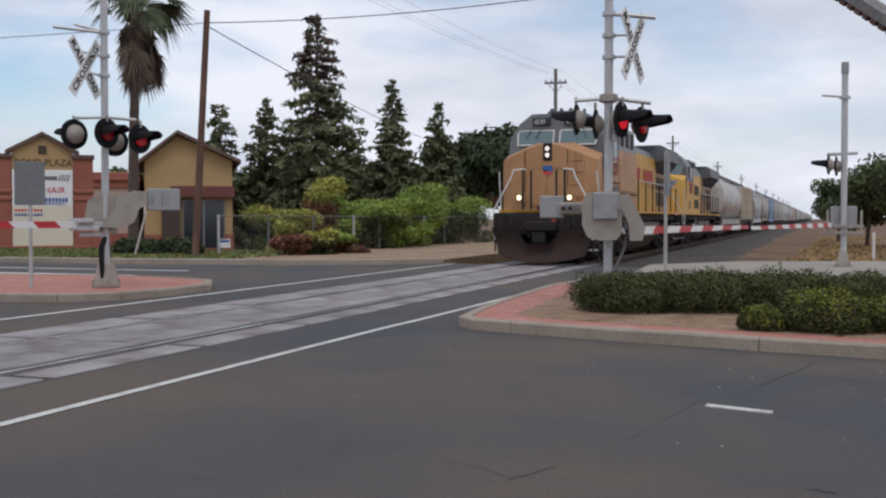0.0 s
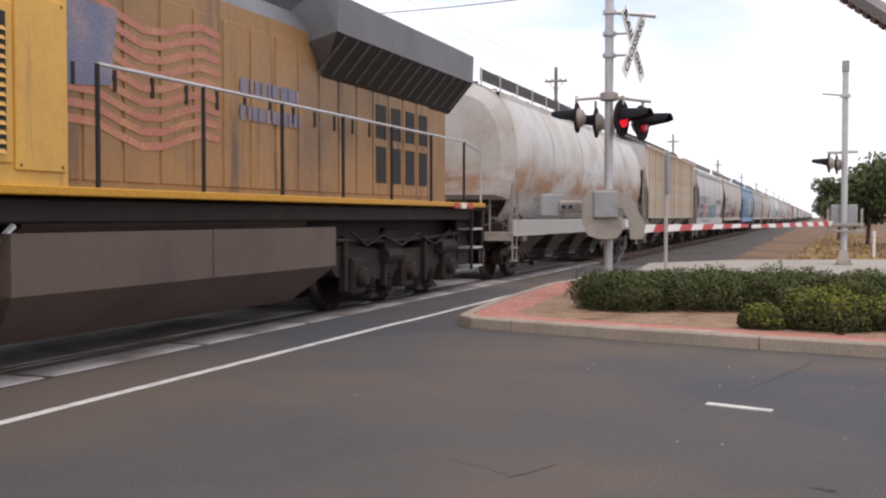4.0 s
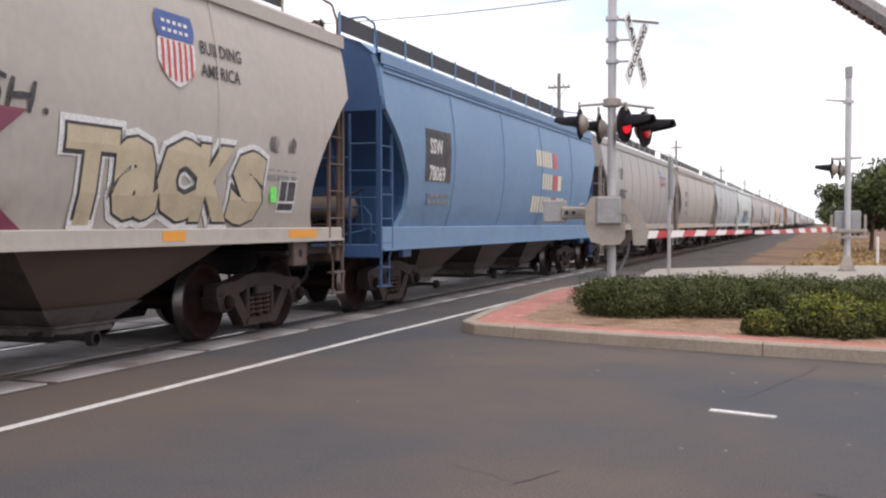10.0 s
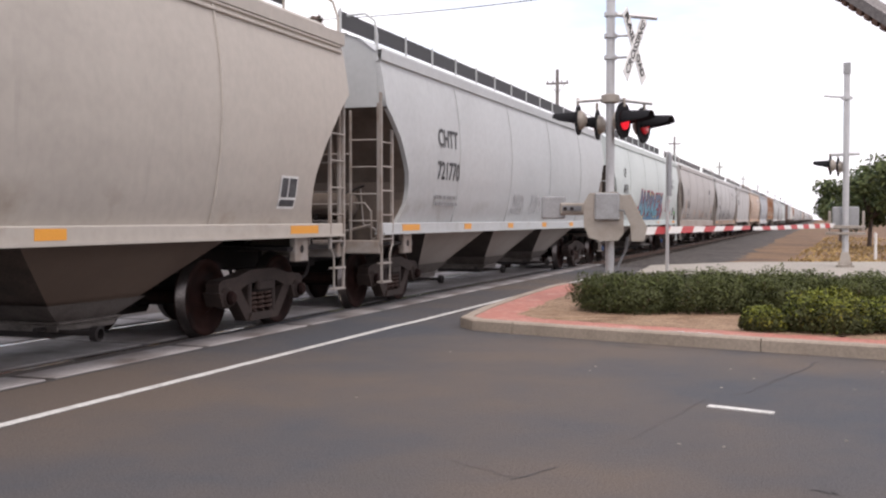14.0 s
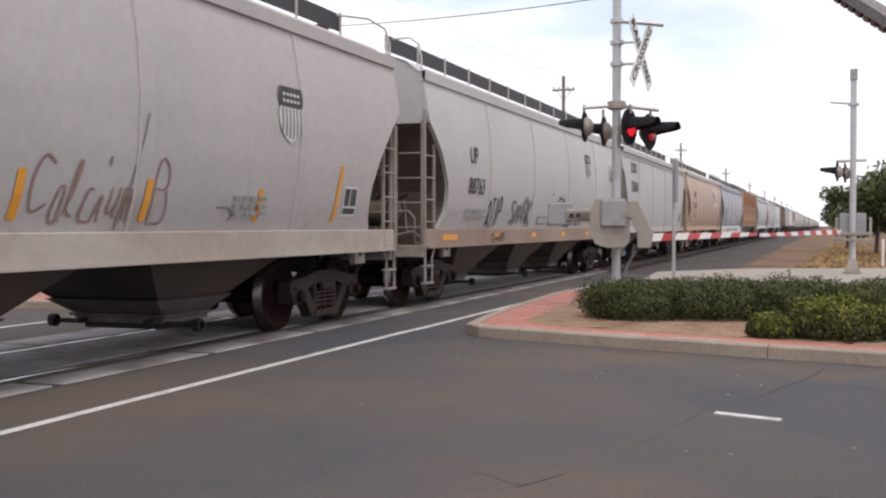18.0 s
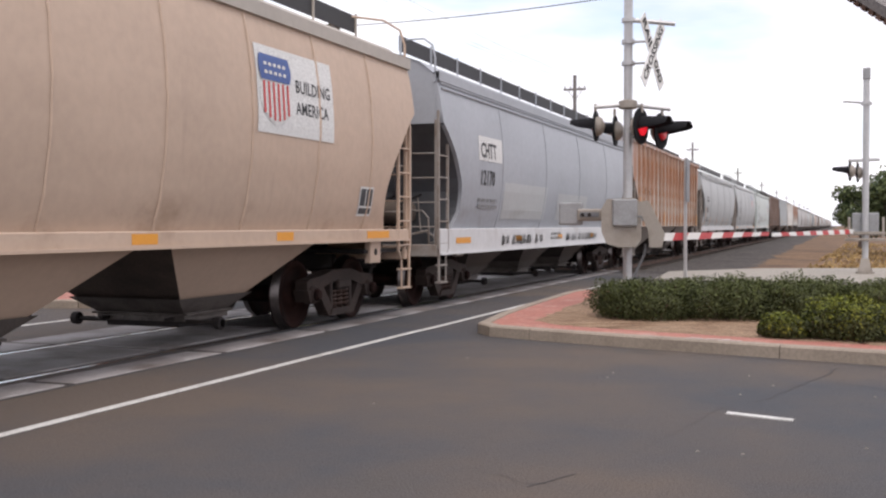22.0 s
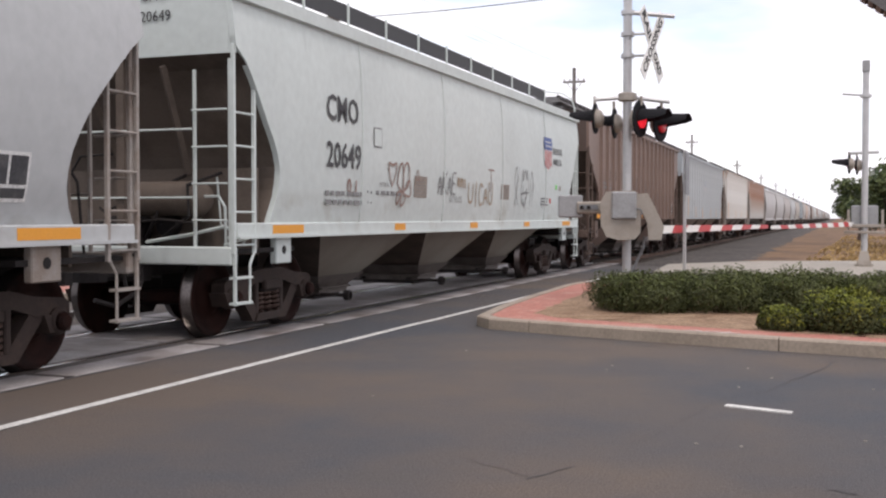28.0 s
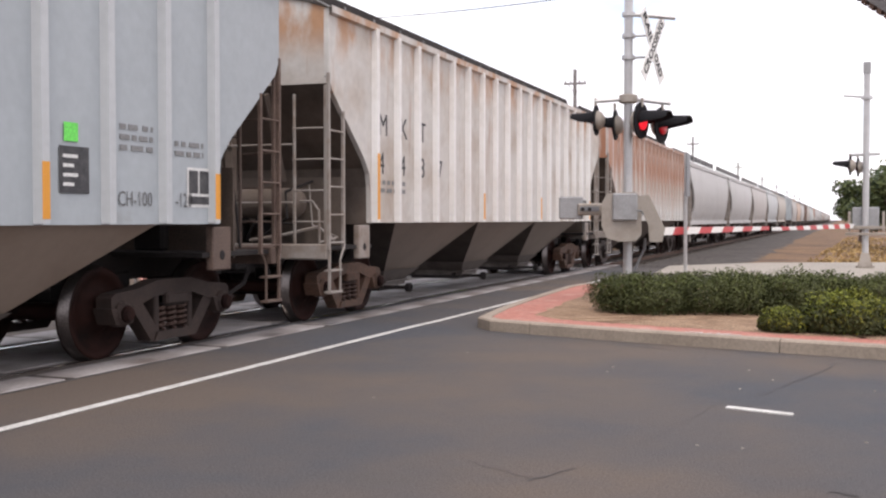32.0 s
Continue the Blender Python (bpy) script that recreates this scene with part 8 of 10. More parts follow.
ENDS = [-.3, 21.1, 43.6, 61.84, 79.8, 97.03, 114.94, 131.69, 149.24, 167.18, 185.4, 203.1, 220.62, 238.29, 255.03, 272.31, 289.67, 307.57, 325.3, 342.8, 360.31, 378.03, 395.92]
CARS = [
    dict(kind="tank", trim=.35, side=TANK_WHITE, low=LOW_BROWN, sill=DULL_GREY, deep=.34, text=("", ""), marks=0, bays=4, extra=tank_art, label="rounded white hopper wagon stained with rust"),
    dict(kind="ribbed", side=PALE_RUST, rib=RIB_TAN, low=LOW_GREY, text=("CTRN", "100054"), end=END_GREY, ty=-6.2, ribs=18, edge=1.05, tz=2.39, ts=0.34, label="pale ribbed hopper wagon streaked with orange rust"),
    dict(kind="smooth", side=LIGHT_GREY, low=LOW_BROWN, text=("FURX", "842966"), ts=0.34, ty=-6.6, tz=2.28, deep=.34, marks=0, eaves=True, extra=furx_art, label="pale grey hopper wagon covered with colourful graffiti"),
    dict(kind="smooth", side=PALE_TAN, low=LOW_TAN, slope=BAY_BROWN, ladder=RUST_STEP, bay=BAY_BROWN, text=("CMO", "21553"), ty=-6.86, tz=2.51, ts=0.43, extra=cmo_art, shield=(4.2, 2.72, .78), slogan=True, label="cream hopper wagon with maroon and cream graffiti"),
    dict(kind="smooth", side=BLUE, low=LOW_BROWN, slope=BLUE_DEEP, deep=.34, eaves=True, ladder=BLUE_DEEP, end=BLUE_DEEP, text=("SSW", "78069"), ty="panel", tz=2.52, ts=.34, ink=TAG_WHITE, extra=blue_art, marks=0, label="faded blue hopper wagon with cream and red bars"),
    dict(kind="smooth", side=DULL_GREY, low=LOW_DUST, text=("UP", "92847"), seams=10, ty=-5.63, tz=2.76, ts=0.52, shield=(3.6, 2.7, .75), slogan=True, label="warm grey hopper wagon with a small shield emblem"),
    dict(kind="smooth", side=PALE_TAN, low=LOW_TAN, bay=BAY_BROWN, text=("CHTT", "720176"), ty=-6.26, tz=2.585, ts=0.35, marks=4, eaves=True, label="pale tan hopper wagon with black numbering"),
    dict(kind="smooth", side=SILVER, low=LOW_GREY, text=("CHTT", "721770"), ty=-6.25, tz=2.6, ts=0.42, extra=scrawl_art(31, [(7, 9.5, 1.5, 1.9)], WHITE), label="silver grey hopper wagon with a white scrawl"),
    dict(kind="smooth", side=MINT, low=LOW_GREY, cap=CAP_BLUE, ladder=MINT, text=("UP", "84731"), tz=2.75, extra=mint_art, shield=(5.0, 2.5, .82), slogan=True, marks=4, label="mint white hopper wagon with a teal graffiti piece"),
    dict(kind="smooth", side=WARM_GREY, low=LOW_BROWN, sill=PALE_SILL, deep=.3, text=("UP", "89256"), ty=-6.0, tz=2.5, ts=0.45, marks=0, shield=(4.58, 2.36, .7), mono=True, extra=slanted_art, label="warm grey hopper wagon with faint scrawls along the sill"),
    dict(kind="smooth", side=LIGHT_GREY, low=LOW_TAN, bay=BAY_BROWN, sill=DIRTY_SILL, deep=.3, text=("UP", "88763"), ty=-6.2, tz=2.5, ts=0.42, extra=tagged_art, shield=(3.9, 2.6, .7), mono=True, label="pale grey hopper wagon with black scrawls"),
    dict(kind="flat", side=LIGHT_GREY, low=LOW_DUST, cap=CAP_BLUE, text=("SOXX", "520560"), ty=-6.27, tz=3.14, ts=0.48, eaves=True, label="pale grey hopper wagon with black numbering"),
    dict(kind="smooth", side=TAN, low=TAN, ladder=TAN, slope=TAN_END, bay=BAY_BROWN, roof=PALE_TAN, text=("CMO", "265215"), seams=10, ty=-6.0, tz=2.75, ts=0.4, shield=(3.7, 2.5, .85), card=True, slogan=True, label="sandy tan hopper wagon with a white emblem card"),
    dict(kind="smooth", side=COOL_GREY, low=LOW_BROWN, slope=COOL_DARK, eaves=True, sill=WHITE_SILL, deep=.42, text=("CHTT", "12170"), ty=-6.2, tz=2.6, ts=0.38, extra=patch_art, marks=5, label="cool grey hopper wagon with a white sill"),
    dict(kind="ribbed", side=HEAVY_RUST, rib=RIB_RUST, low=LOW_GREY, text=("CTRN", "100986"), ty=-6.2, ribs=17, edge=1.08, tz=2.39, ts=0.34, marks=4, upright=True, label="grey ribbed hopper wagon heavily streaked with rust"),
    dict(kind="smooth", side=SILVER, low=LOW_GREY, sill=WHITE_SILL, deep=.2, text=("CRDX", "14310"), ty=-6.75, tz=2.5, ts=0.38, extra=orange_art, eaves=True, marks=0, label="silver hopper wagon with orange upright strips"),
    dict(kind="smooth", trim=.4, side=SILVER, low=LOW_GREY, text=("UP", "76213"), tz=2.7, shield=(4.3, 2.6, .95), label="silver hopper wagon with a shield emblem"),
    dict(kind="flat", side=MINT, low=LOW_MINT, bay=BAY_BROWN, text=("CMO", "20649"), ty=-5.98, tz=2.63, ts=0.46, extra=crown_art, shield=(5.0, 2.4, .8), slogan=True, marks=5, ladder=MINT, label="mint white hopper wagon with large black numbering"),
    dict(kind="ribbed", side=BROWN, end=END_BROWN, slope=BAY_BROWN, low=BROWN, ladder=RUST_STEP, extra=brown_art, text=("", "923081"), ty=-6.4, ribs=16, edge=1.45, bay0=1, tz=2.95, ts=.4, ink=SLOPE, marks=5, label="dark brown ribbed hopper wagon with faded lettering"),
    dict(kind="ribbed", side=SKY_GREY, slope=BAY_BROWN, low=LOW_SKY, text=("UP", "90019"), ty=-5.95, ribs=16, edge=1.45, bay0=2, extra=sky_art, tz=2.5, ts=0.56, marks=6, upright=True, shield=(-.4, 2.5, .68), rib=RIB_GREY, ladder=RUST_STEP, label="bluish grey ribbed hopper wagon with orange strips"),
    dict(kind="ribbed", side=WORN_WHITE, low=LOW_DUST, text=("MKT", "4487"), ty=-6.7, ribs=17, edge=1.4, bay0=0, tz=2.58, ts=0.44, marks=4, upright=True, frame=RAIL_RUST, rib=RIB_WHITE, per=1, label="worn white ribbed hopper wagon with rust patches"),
]


def build_train():
    made = []
    for spec, y in zip(LOCOS, ENDS):
        made.append((build_loco(spec), y))
    for k, spec in enumerate(CARS):
        a, b = ENDS[k + 2], ENDS[k + 3] if k + 3 < len(ENDS) else ENDS[k + 2] + 17.6
        spec["pitch"] = b - a
        made.append((hopper_car(spec), (a + b) / 2 - spec.get("trim", 0) / 2))
    # the rest of the train, always far down the line
    end = ENDS[-1] + 17.6
    sides = [HEAVY_RUST, LIGHT_GREY, LIGHT_GREY, WARM_GREY, SILVER, PALE_TAN, SKY_GREY, WARM_GREY, TAN, LIGHT_GREY, BROWN, PALE_TAN, SILVER, MINT]
    proto = {}
    for k in range(42):
        side = sides[k % len(sides)]
        kind = "ribbed" if side in (HEAVY_RUST, SKY_GREY, BROWN) else "smooth"
        key = (side, kind)
        if key not in proto:
            proto[key] = hopper_car(dict(kind=kind, side=side, low=LOW_BROWN, full=False, pitch=17.6, marks=0, text=("", ""), label="distant " + kind.replace("smooth", "curved") + " hopper wagon in the long train"))
            car = proto[key]
        else:
            src = proto[key]
            car = copy_thing(src, pose(0, 0, 0))
            WHEELS.extend((c, .457) for c in car.children_recursive if c.name.startswith("wheelset"))
        made.append((car, end + 8.8))
        end += 17.6
    return made


TRAIN = build_train()


# ---- signals, gates and signs ----
def facing(yaw):
    """A turn that brings local +y (out of a sign's face) to the compass angle yaw, in degrees from +x."""
    return Matrix.Rotation(radians(yaw - 90), 4, "Z")


def crossbuck(parent, at, yaw):
    """Two crossed white blades with black words; face towards local -y turned to yaw."""
    frame_m = Matrix.Translation(at) @ Matrix.Rotation(radians(yaw + 90), 4, "Z")
    for k, (ang, text) in enumerate(((52, "CROSSING"), (-52, "RAIL   ROAD"))):
        g = Geo().box(-.61, .61, -.006 - .012 * (1 - k), .006 - .012 * (1 - k), -.115, .115, .004)
        m = frame_m @ Matrix.Rotation(radians(-ang), 4, "Y")
        blade = part("crossbuck_blade", g, SIGN_WHITE, parent, "white blade with black words", at=m)
        words = text.split()
        span = 1.08 / len(words)
        for i, word in enumerate(words):
            ob = lettering(word, .18, Matrix.Translation((-.54 + i * (span + .06) - .03 * (len(words) - 1), -.02 if k == 0 else -.012, -.062)) @ Matrix.Rotation(math.pi / 2, 4, "X"), SIGN_INK, blade, bold=.004)
            w = max(v.co.x for v in ob.data.vertices)
            ob.matrix_basis = ob.matrix_basis @ Matrix.Diagonal(((span - (.06 if i else .02)) / w, 1, 1, 1))


def flasher(parent, at, yaw, lit, lens=None, size=1.0):
    """Round black target with a red lens and a long visor; silver dome behind."""
    m = Matrix.Translation(at) @ Matrix.Rotation(radians(yaw + 90), 4, "Z") @ Matrix.Rotation(math.pi / 2, 4, "X") @ Matrix.Scale(size, 4)
    g = Geo()
    g.lathe([(.001, -.03), (.265, -.03), (.27, -.015), (.265, 0), (.17, .004)], m, 28)
    disc = part("flasher_target", g, SIGNAL_BLACK, parent, "round black signal target")
    g = Geo().lathe([(.14, .004), (.135, .03), (.09, .05), (.001, .056)], m, 24)
    part("red_lens", g, lens or (LENS_RED if lit else LENS_DARK), disc, "lit red lens" if lit else "dark red lens")
    g = Geo()
    vs, n = [], 12
    for z, a0, a1 in ((.0, -20, 200), (.18, -5, 185), (.34, 8, 172), (.43, 22, 158)):
        for i in range(n):
            a = radians(a0 + (a1 - a0) * i / (n - 1))
            vs.append(m @ Vector((.15 * math.cos(a), .15 * math.sin(a) - .05 * z, z)))
    g.add(vs, [(r * n + i, r * n + i + 1, (r + 1) * n + i + 1, (r + 1) * n + i) for r in range(3) for i in range(n - 1)])
    part("visor", g, SIGNAL_BLACK, disc)
    g = Geo().lathe([(.17, -.03), (.17, -.07), (.14, -.12), (.07, -.16), (.001, -.17)], m, 20)
    part("lamp_housing", g, CAST, disc, "silver domed lamp housing")
    g = Geo().tube((at[0], at[1], at[2] + .2), (at[0], at[1], at[2] + .33), .022, 8)
    part("lamp_bracket", g, CAST, parent)


def gate_arm(parent, root, tip, stripe=.66):
    """Striped arm of red and white pieces, tapering to the tip."""
    root, tip = Vector(root), Vector(tip)
    d = tip - root
    n = int(d.length / stripe)
    ax = d.normalized()
    side = Vector((-ax.y, ax.x, 0)).normalized()
    up = Vector((0, 0, 1))
    for k in range(n):
        a, b = root + d * (k / n), root + d * ((k + 1) / n)
        h0, h1 = .062 - .024 * k / n, .062 - .024 * (k + 1) / n
        lean = ax * .07
        vs = []
        for s in (-.02, .02):
            vs += [a + side * s - up * h0 - lean * (k > 0), b + side * s - up * h1 - lean * (k < n - 1), b + side * s + up * h1 + lean * (k < n - 1), a + side * s + up * h0 + lean * (k > 0)]
        g = Geo().add(vs, [(0, 1, 2, 3), (7, 6, 5, 4), (0, 4, 5, 1), (3, 2, 6, 7), (1, 5, 6, 2), (4, 0, 3, 7)])
        part("gate_stripe", g, GATE_RED if k % 2 else GATE_WHITE, parent, "red stripe" if k % 2 else "white stripe")


def mast_base(parent, h, r=.065, top=5.4):
    g = Geo().tube((0, 0, .1), (0, 0, top), r, 16)
    part("mast", g, GALV, parent)
    g = Geo()
    g.tube((0, 0, 0), (0, 0, .06), .24, 16)
    g.add([(-.17, -.17, .04), (.17, -.17, .04), (.17, .17, .04), (-.17, .17, .04), (-.1, -.1, .42), (.1, -.1, .42), (.1, .1, .42), (-.1, .1, .42)],
          [(0, 1, 5, 4), (1, 2, 6, 5), (2, 3, 7, 6), (3, 0, 4, 7), (4, 5, 6, 7)])
    for a in range(4):
        x, y = .26 * math.cos(a * math.pi / 2 + .78), .26 * math.sin(a * math.pi / 2 + .78)
        g.tube((x * .9, y * .9, 0), (x * .9, y * .9, .14), .018, 6)
    part("mast_base", g, CAST, parent, "cast base with bolts")


def view_frame(at):
    """Right and away directions, level, of someone looking from the street at the place."""
    away = Vector((at[0], at[1], 0)).normalized()
    return Vector((away.y, -away.x, 0)), away


def signal_near():
    at = Vector((-2.97, 15.99, .14))
    rt, aw = view_frame(at)
    s = thing("crossing_signal", "grey gate mast with red flashers and a crossbuck, standing in shrubs", "railway signal", at=Matrix.Translation(at), group="crossing signals")
    mast_base(s, 5.6, .066, 5.5)

    def P(r, z, a=0.0):
        return rt * r + aw * a + Vector((0, 0, z - .14))
    # cross arm and its clamp
    g = Geo().pipe([P(-.5, 3.13, -.1), P(.0, 3.17), P(.62, 3.1, .1)], .03, 8)
    part("cross_arm", g, GALV, s)
    g = Geo().lathe([(.09, -.07), (.14, -.05), (.14, .05), (.09, .07)], Matrix.Translation(P(0, 3.17)), 14)
    part("clamp", g, CAST, s)
    flasher(s, P(.2, 2.83, -.2), -13, True)
    flasher(s, P(.5, 2.78, .1), -13, False, LENS_DIM)
    flasher(s, P(-.48, 2.85, -.1), 181, False, None, .84)
    flasher(s, P(-.2, 2.8, .2), 181, False, None, .84)
    crossbuck(s, P(.35, 3.93, -.05), -13)
    for z in (4.42, 4.1, 3.78):
        g = Geo()
        g.lathe([(.07, -.03), (.1, -.03), (.1, .03), (.07, .03)], Matrix.Translation(P(0, z)), 12)
        g.tube(P(.05, z), P(.34 if z < 4.3 else .68, z if z < 4.3 else z - .08, -.03), .02 if z < 4.3 else .035, 6)
        part("sign_bracket", g, GALV, s)
    # gate mechanism: rounded case, side box, counterweight
    yaw = math.atan2(rt.y, rt.x)
    turn = Matrix.Rotation(yaw, 4, "Z")
    g = Geo()
    g.prism([(-.38, 1.28), (-.3, 1.1), (-.12, 1.05), (.12, 1.06), (.2, 1.16), (.2, 1.7), (.1, 1.78), (-.3, 1.76), (-.38, 1.62)], -.3, .05, "y")
    g.v = [tuple(turn @ (Vector(v) - Vector((0, 0, .14)))) for v in g.v]
    part("gate_case", g, CAST, s, "rounded grey gate mechanism case")
    g = Geo().box(-.22, .14, -.36, -.29, 1.36, 1.76, .02, turn=turn @ Matrix.Translation((0, 0, -.14)))
    part("case_door", g, BOX_GREY, s, "pale grey case door")
    g = Geo().prism([(.12, 1.72), (.3, 1.3), (.32, 1.05), (.5, 1.05), (.54, 1.25), (.42, 1.5), (.3, 1.74)], -.26, -.16, "y")
    g.v = [tuple(turn @ (Vector(v) - Vector((0, 0, .14)))) for v in g.v]
    part("arm_bracket", g, CAST, s, "bent grey arm bracket")
    g = Geo().prism([(.12, 1.72), (.3, 1.3), (.32, 1.05), (.5, 1.05), (.54, 1.25), (.42, 1.5), (.3, 1.74)], .1, .18, "y")
    g.v = [tuple(turn @ (Vector(v) - Vector((0, 0, .14)))) for v in g.v]
    part("arm_bracket", g, CAST, s, "bent grey arm bracket")
    part("counterweight", Geo().box(-1.02, -.66, -.06, .1, 1.38, 1.72, .02, turn=turn @ Matrix.Translation((0, 0, -.14))), BOX_GREY, s, "square grey counterweight")
    g = Geo().box(-.74, -.3, -.12, .0, 1.44, 1.62, .02, turn=turn @ Matrix.Translation((0, 0, -.14)))
    g.box(-.7, -.42, -.14, -.11, 1.5, 1.57, slot=1, turn=turn @ Matrix.Translation((0, 0, -.14)))
    part("counterweight_arm", g, [CAST, SIGN_BACK], s)
    g = Geo().pipe([P(.26, 1.1), P(.24, .92), P(.16, .75), P(.1, .6), P(.09, .2)], .02, 8)
    part("conduit", g, SIGN_BACK, s, "thin grey cable conduit")
    g = Geo().pipe([P(.0, 1.52, -.34), P(.2, 1.5, -.34), P(.22, 1.44, -.34)], .012, 6)
    part("door_handle", g, SIGN_BACK, s)
    g = Geo().tube(P(-.56, 1.53, -.16), P(-.56, 1.53, -.145), .03, 8)
    g.tube(P(-.66, 1.53, -.16), P(-.66, 1.53, -.145), .03, 8)
    part("arm_bolt", g, UNDER, s)
    root, tip = P(.45, 1.2, .05), Vector((-1.37, 22.86, 1.2)) - at
    gate_arm(s, root, tip)


def signal_left():
    at = Vector((-12.16, 16.31, .14))
    rt, aw = view_frame(at)
    s = thing("crossing_signal", "grey gate mast with red flashers and a crossbuck, on red paving", "railway signal", at=Matrix.Translation(at), group="crossing signals")
    mast_base(s, 5.6, .066, 5.6)

    def P(r, z, a=0.0):
        return rt * r + aw * a + Vector((0, 0, z - .14))
    g = Geo().pipe([P(-.5, 3.17, -.05), P(.0, 3.2), P(.55, 3.17, .05)], .03, 8)
    part("cross_arm", g, GALV, s)
    flasher(s, P(-.53, 2.88, -.05), 160, False)
    flasher(s, P(.04, 2.9, -.25), -12, False)
    flasher(s, P(.16, 2.78, .25), 150, False)
    flasher(s, P(.62, 2.83, .05), -12, True, LENS_DIM)
    crossbuck(s, P(-.33, 4.06, -.12), 0)
    for z in (4.72, 4.3, 3.95):
        g = Geo()
        g.lathe([(.07, -.03), (.1, -.03), (.1, .03), (.07, .03)], Matrix.Translation(P(0, z)), 12)
        g.tube(P(-.05, z), P(-.38 if z < 4.6 else -.86, z + .05, -.05), .022 if z < 4.6 else .03, 6)
        part("sign_bracket", g, GALV, s)
    g = Geo().tube(P(.05, 4.72), P(-.5, 4.86, .1), .03, 6)
    part("sign_bracket", g, GALV, s)
    turn = Matrix.Rotation(math.atan2(rt.y, rt.x), 4, "Z") @ Matrix.Translation((0, 0, -.14))
    g = Geo().prism([(-.05, 1.22), (.3, 1.2), (.5, 1.32), (.58, 1.55), (.72, 1.62), (.72, 1.86), (.5, 1.88), (.2, 1.8), (.15, 1.5), (-.05, 1.36)], -.2, -.1, "y")
    g.v = [tuple(turn @ Vector(v)) for v in g.v]
    part("arm_bracket", g, CAST, s, "bent grey arm bracket")
    g = Geo().prism([(-.38, 1.3), (-.05, 1.1), (.2, 1.1), (.2, 1.8), (-.1, 1.84), (-.3, 1.7)], -.05, .3, "y")
    g.v = [tuple(turn @ Vector(v)) for v in g.v]
    part("gate_case", g, CAST, s, "grey gate mechanism case")
    part("counterweight", Geo().box(.72, 1.3, -.16, .06, 1.52, 1.92, .02, turn=turn), BOX_GREY, s, "square grey counterweight")
    g = Geo()
    for x in (.8, .98):
        g.box(x, x + .02, -.18, -.15, 1.62, 1.78, turn=turn)
    part("weight_bolt", g, SIGN_BACK, s)
    g = Geo()
    for k, (a, b, c, d) in enumerate(((-.62, -.2, 1.3, 1.38), (-.62, -.1, 1.16, 1.24), (-.5, 0, 1.22, 1.32), (-.45, -.05, 1.05, 1.12))):
        g.box(a, b, -.22 + .05 * k, -.1 + .05 * k, c, d, .01, turn=turn)
    part("arm_clamp", g, GALV, s)
    g = Geo().pipe([P(.02, 1.1), P(-.08, .85, -.1), P(-.07, .5, -.12), P(-.05, .3, -.1)], .045, 8)
    part("conduit", g, SIGNAL_BLACK, s)
    g = Geo().tube(P(.72, 1.5, .3), P(.52, .72, .4), .02, 6)
    part("prop_rod", g, RAIL_WHITE, s)
    root = P(-.45, 1.27, -.1)
    tip = root - rt * 4.2 - aw * 4.5
    gate_arm(s, root, tip, .5)


def signal_far():
    at = Vector((.66, 31.6, .05))
    rt, aw = view_frame(at)
    s = thing("crossing_signal", "grey gate mast with small flashers on the far footway", "railway signal", at=Matrix.Translation(at), group="crossing signals")

    def P(r, z, a=0.0):
        return rt * r + aw * a + Vector((0, 0, z - .05))
    mast_base(s, 5.4, .085, 5.3)
    g = Geo().box(-.1, .1, -.1, .1, 5.3, 5.62, .02)
    part("mast_cap", g, BOX_GREY, s, "small grey box on top")
    g = Geo().pipe([P(-.6, 4.78), P(.15, 4.7)], .03, 6)
    g.lathe([(.09, -.04), (.15, -.04), (.15, .04), (.09, .04)], Matrix.Translation(P(0, 4.7)), 12)
    part("bracket", g, GALV, s)
    g = Geo().pipe([P(-.45, 3.15), P(.35, 3.17)], .045, 8)
    part("cross_arm", g, GALV, s)
    flasher(s, P(-.42, 2.85, -.1), 172, False)
    flasher(s, P(-.22, 2.82, .2), 172, False)
    turn = Matrix.Rotation(math.atan2(rt.y, rt.x), 4, "Z") @ Matrix.Translation((0, 0, -.05))
    g = Geo().box(-.35, .35, .1, .4, 1.1, 1.72, .03, turn=turn)
    part("gate_case", g, BOX_GREY, s, "grey gate mechanism case")
    g = Geo()
    for x in (-.45, .42):
        g.box(x, x + .07, -.15, -.05, 1.05, 1.6, .015, turn=turn)
    g.box(-.52, .52, -.16, -.06, 1.12, 1.2, .01, turn=turn)
    g.box(-.52, .52, -.16, -.06, .95, 1.02, .01, turn=turn)
    part("arm_bracket", g, CAST, s, "pale forked arm bracket")
    gate_arm(s, P(-.3, 1.2), Vector((-1.3, 23.15, 1.18)) - at)


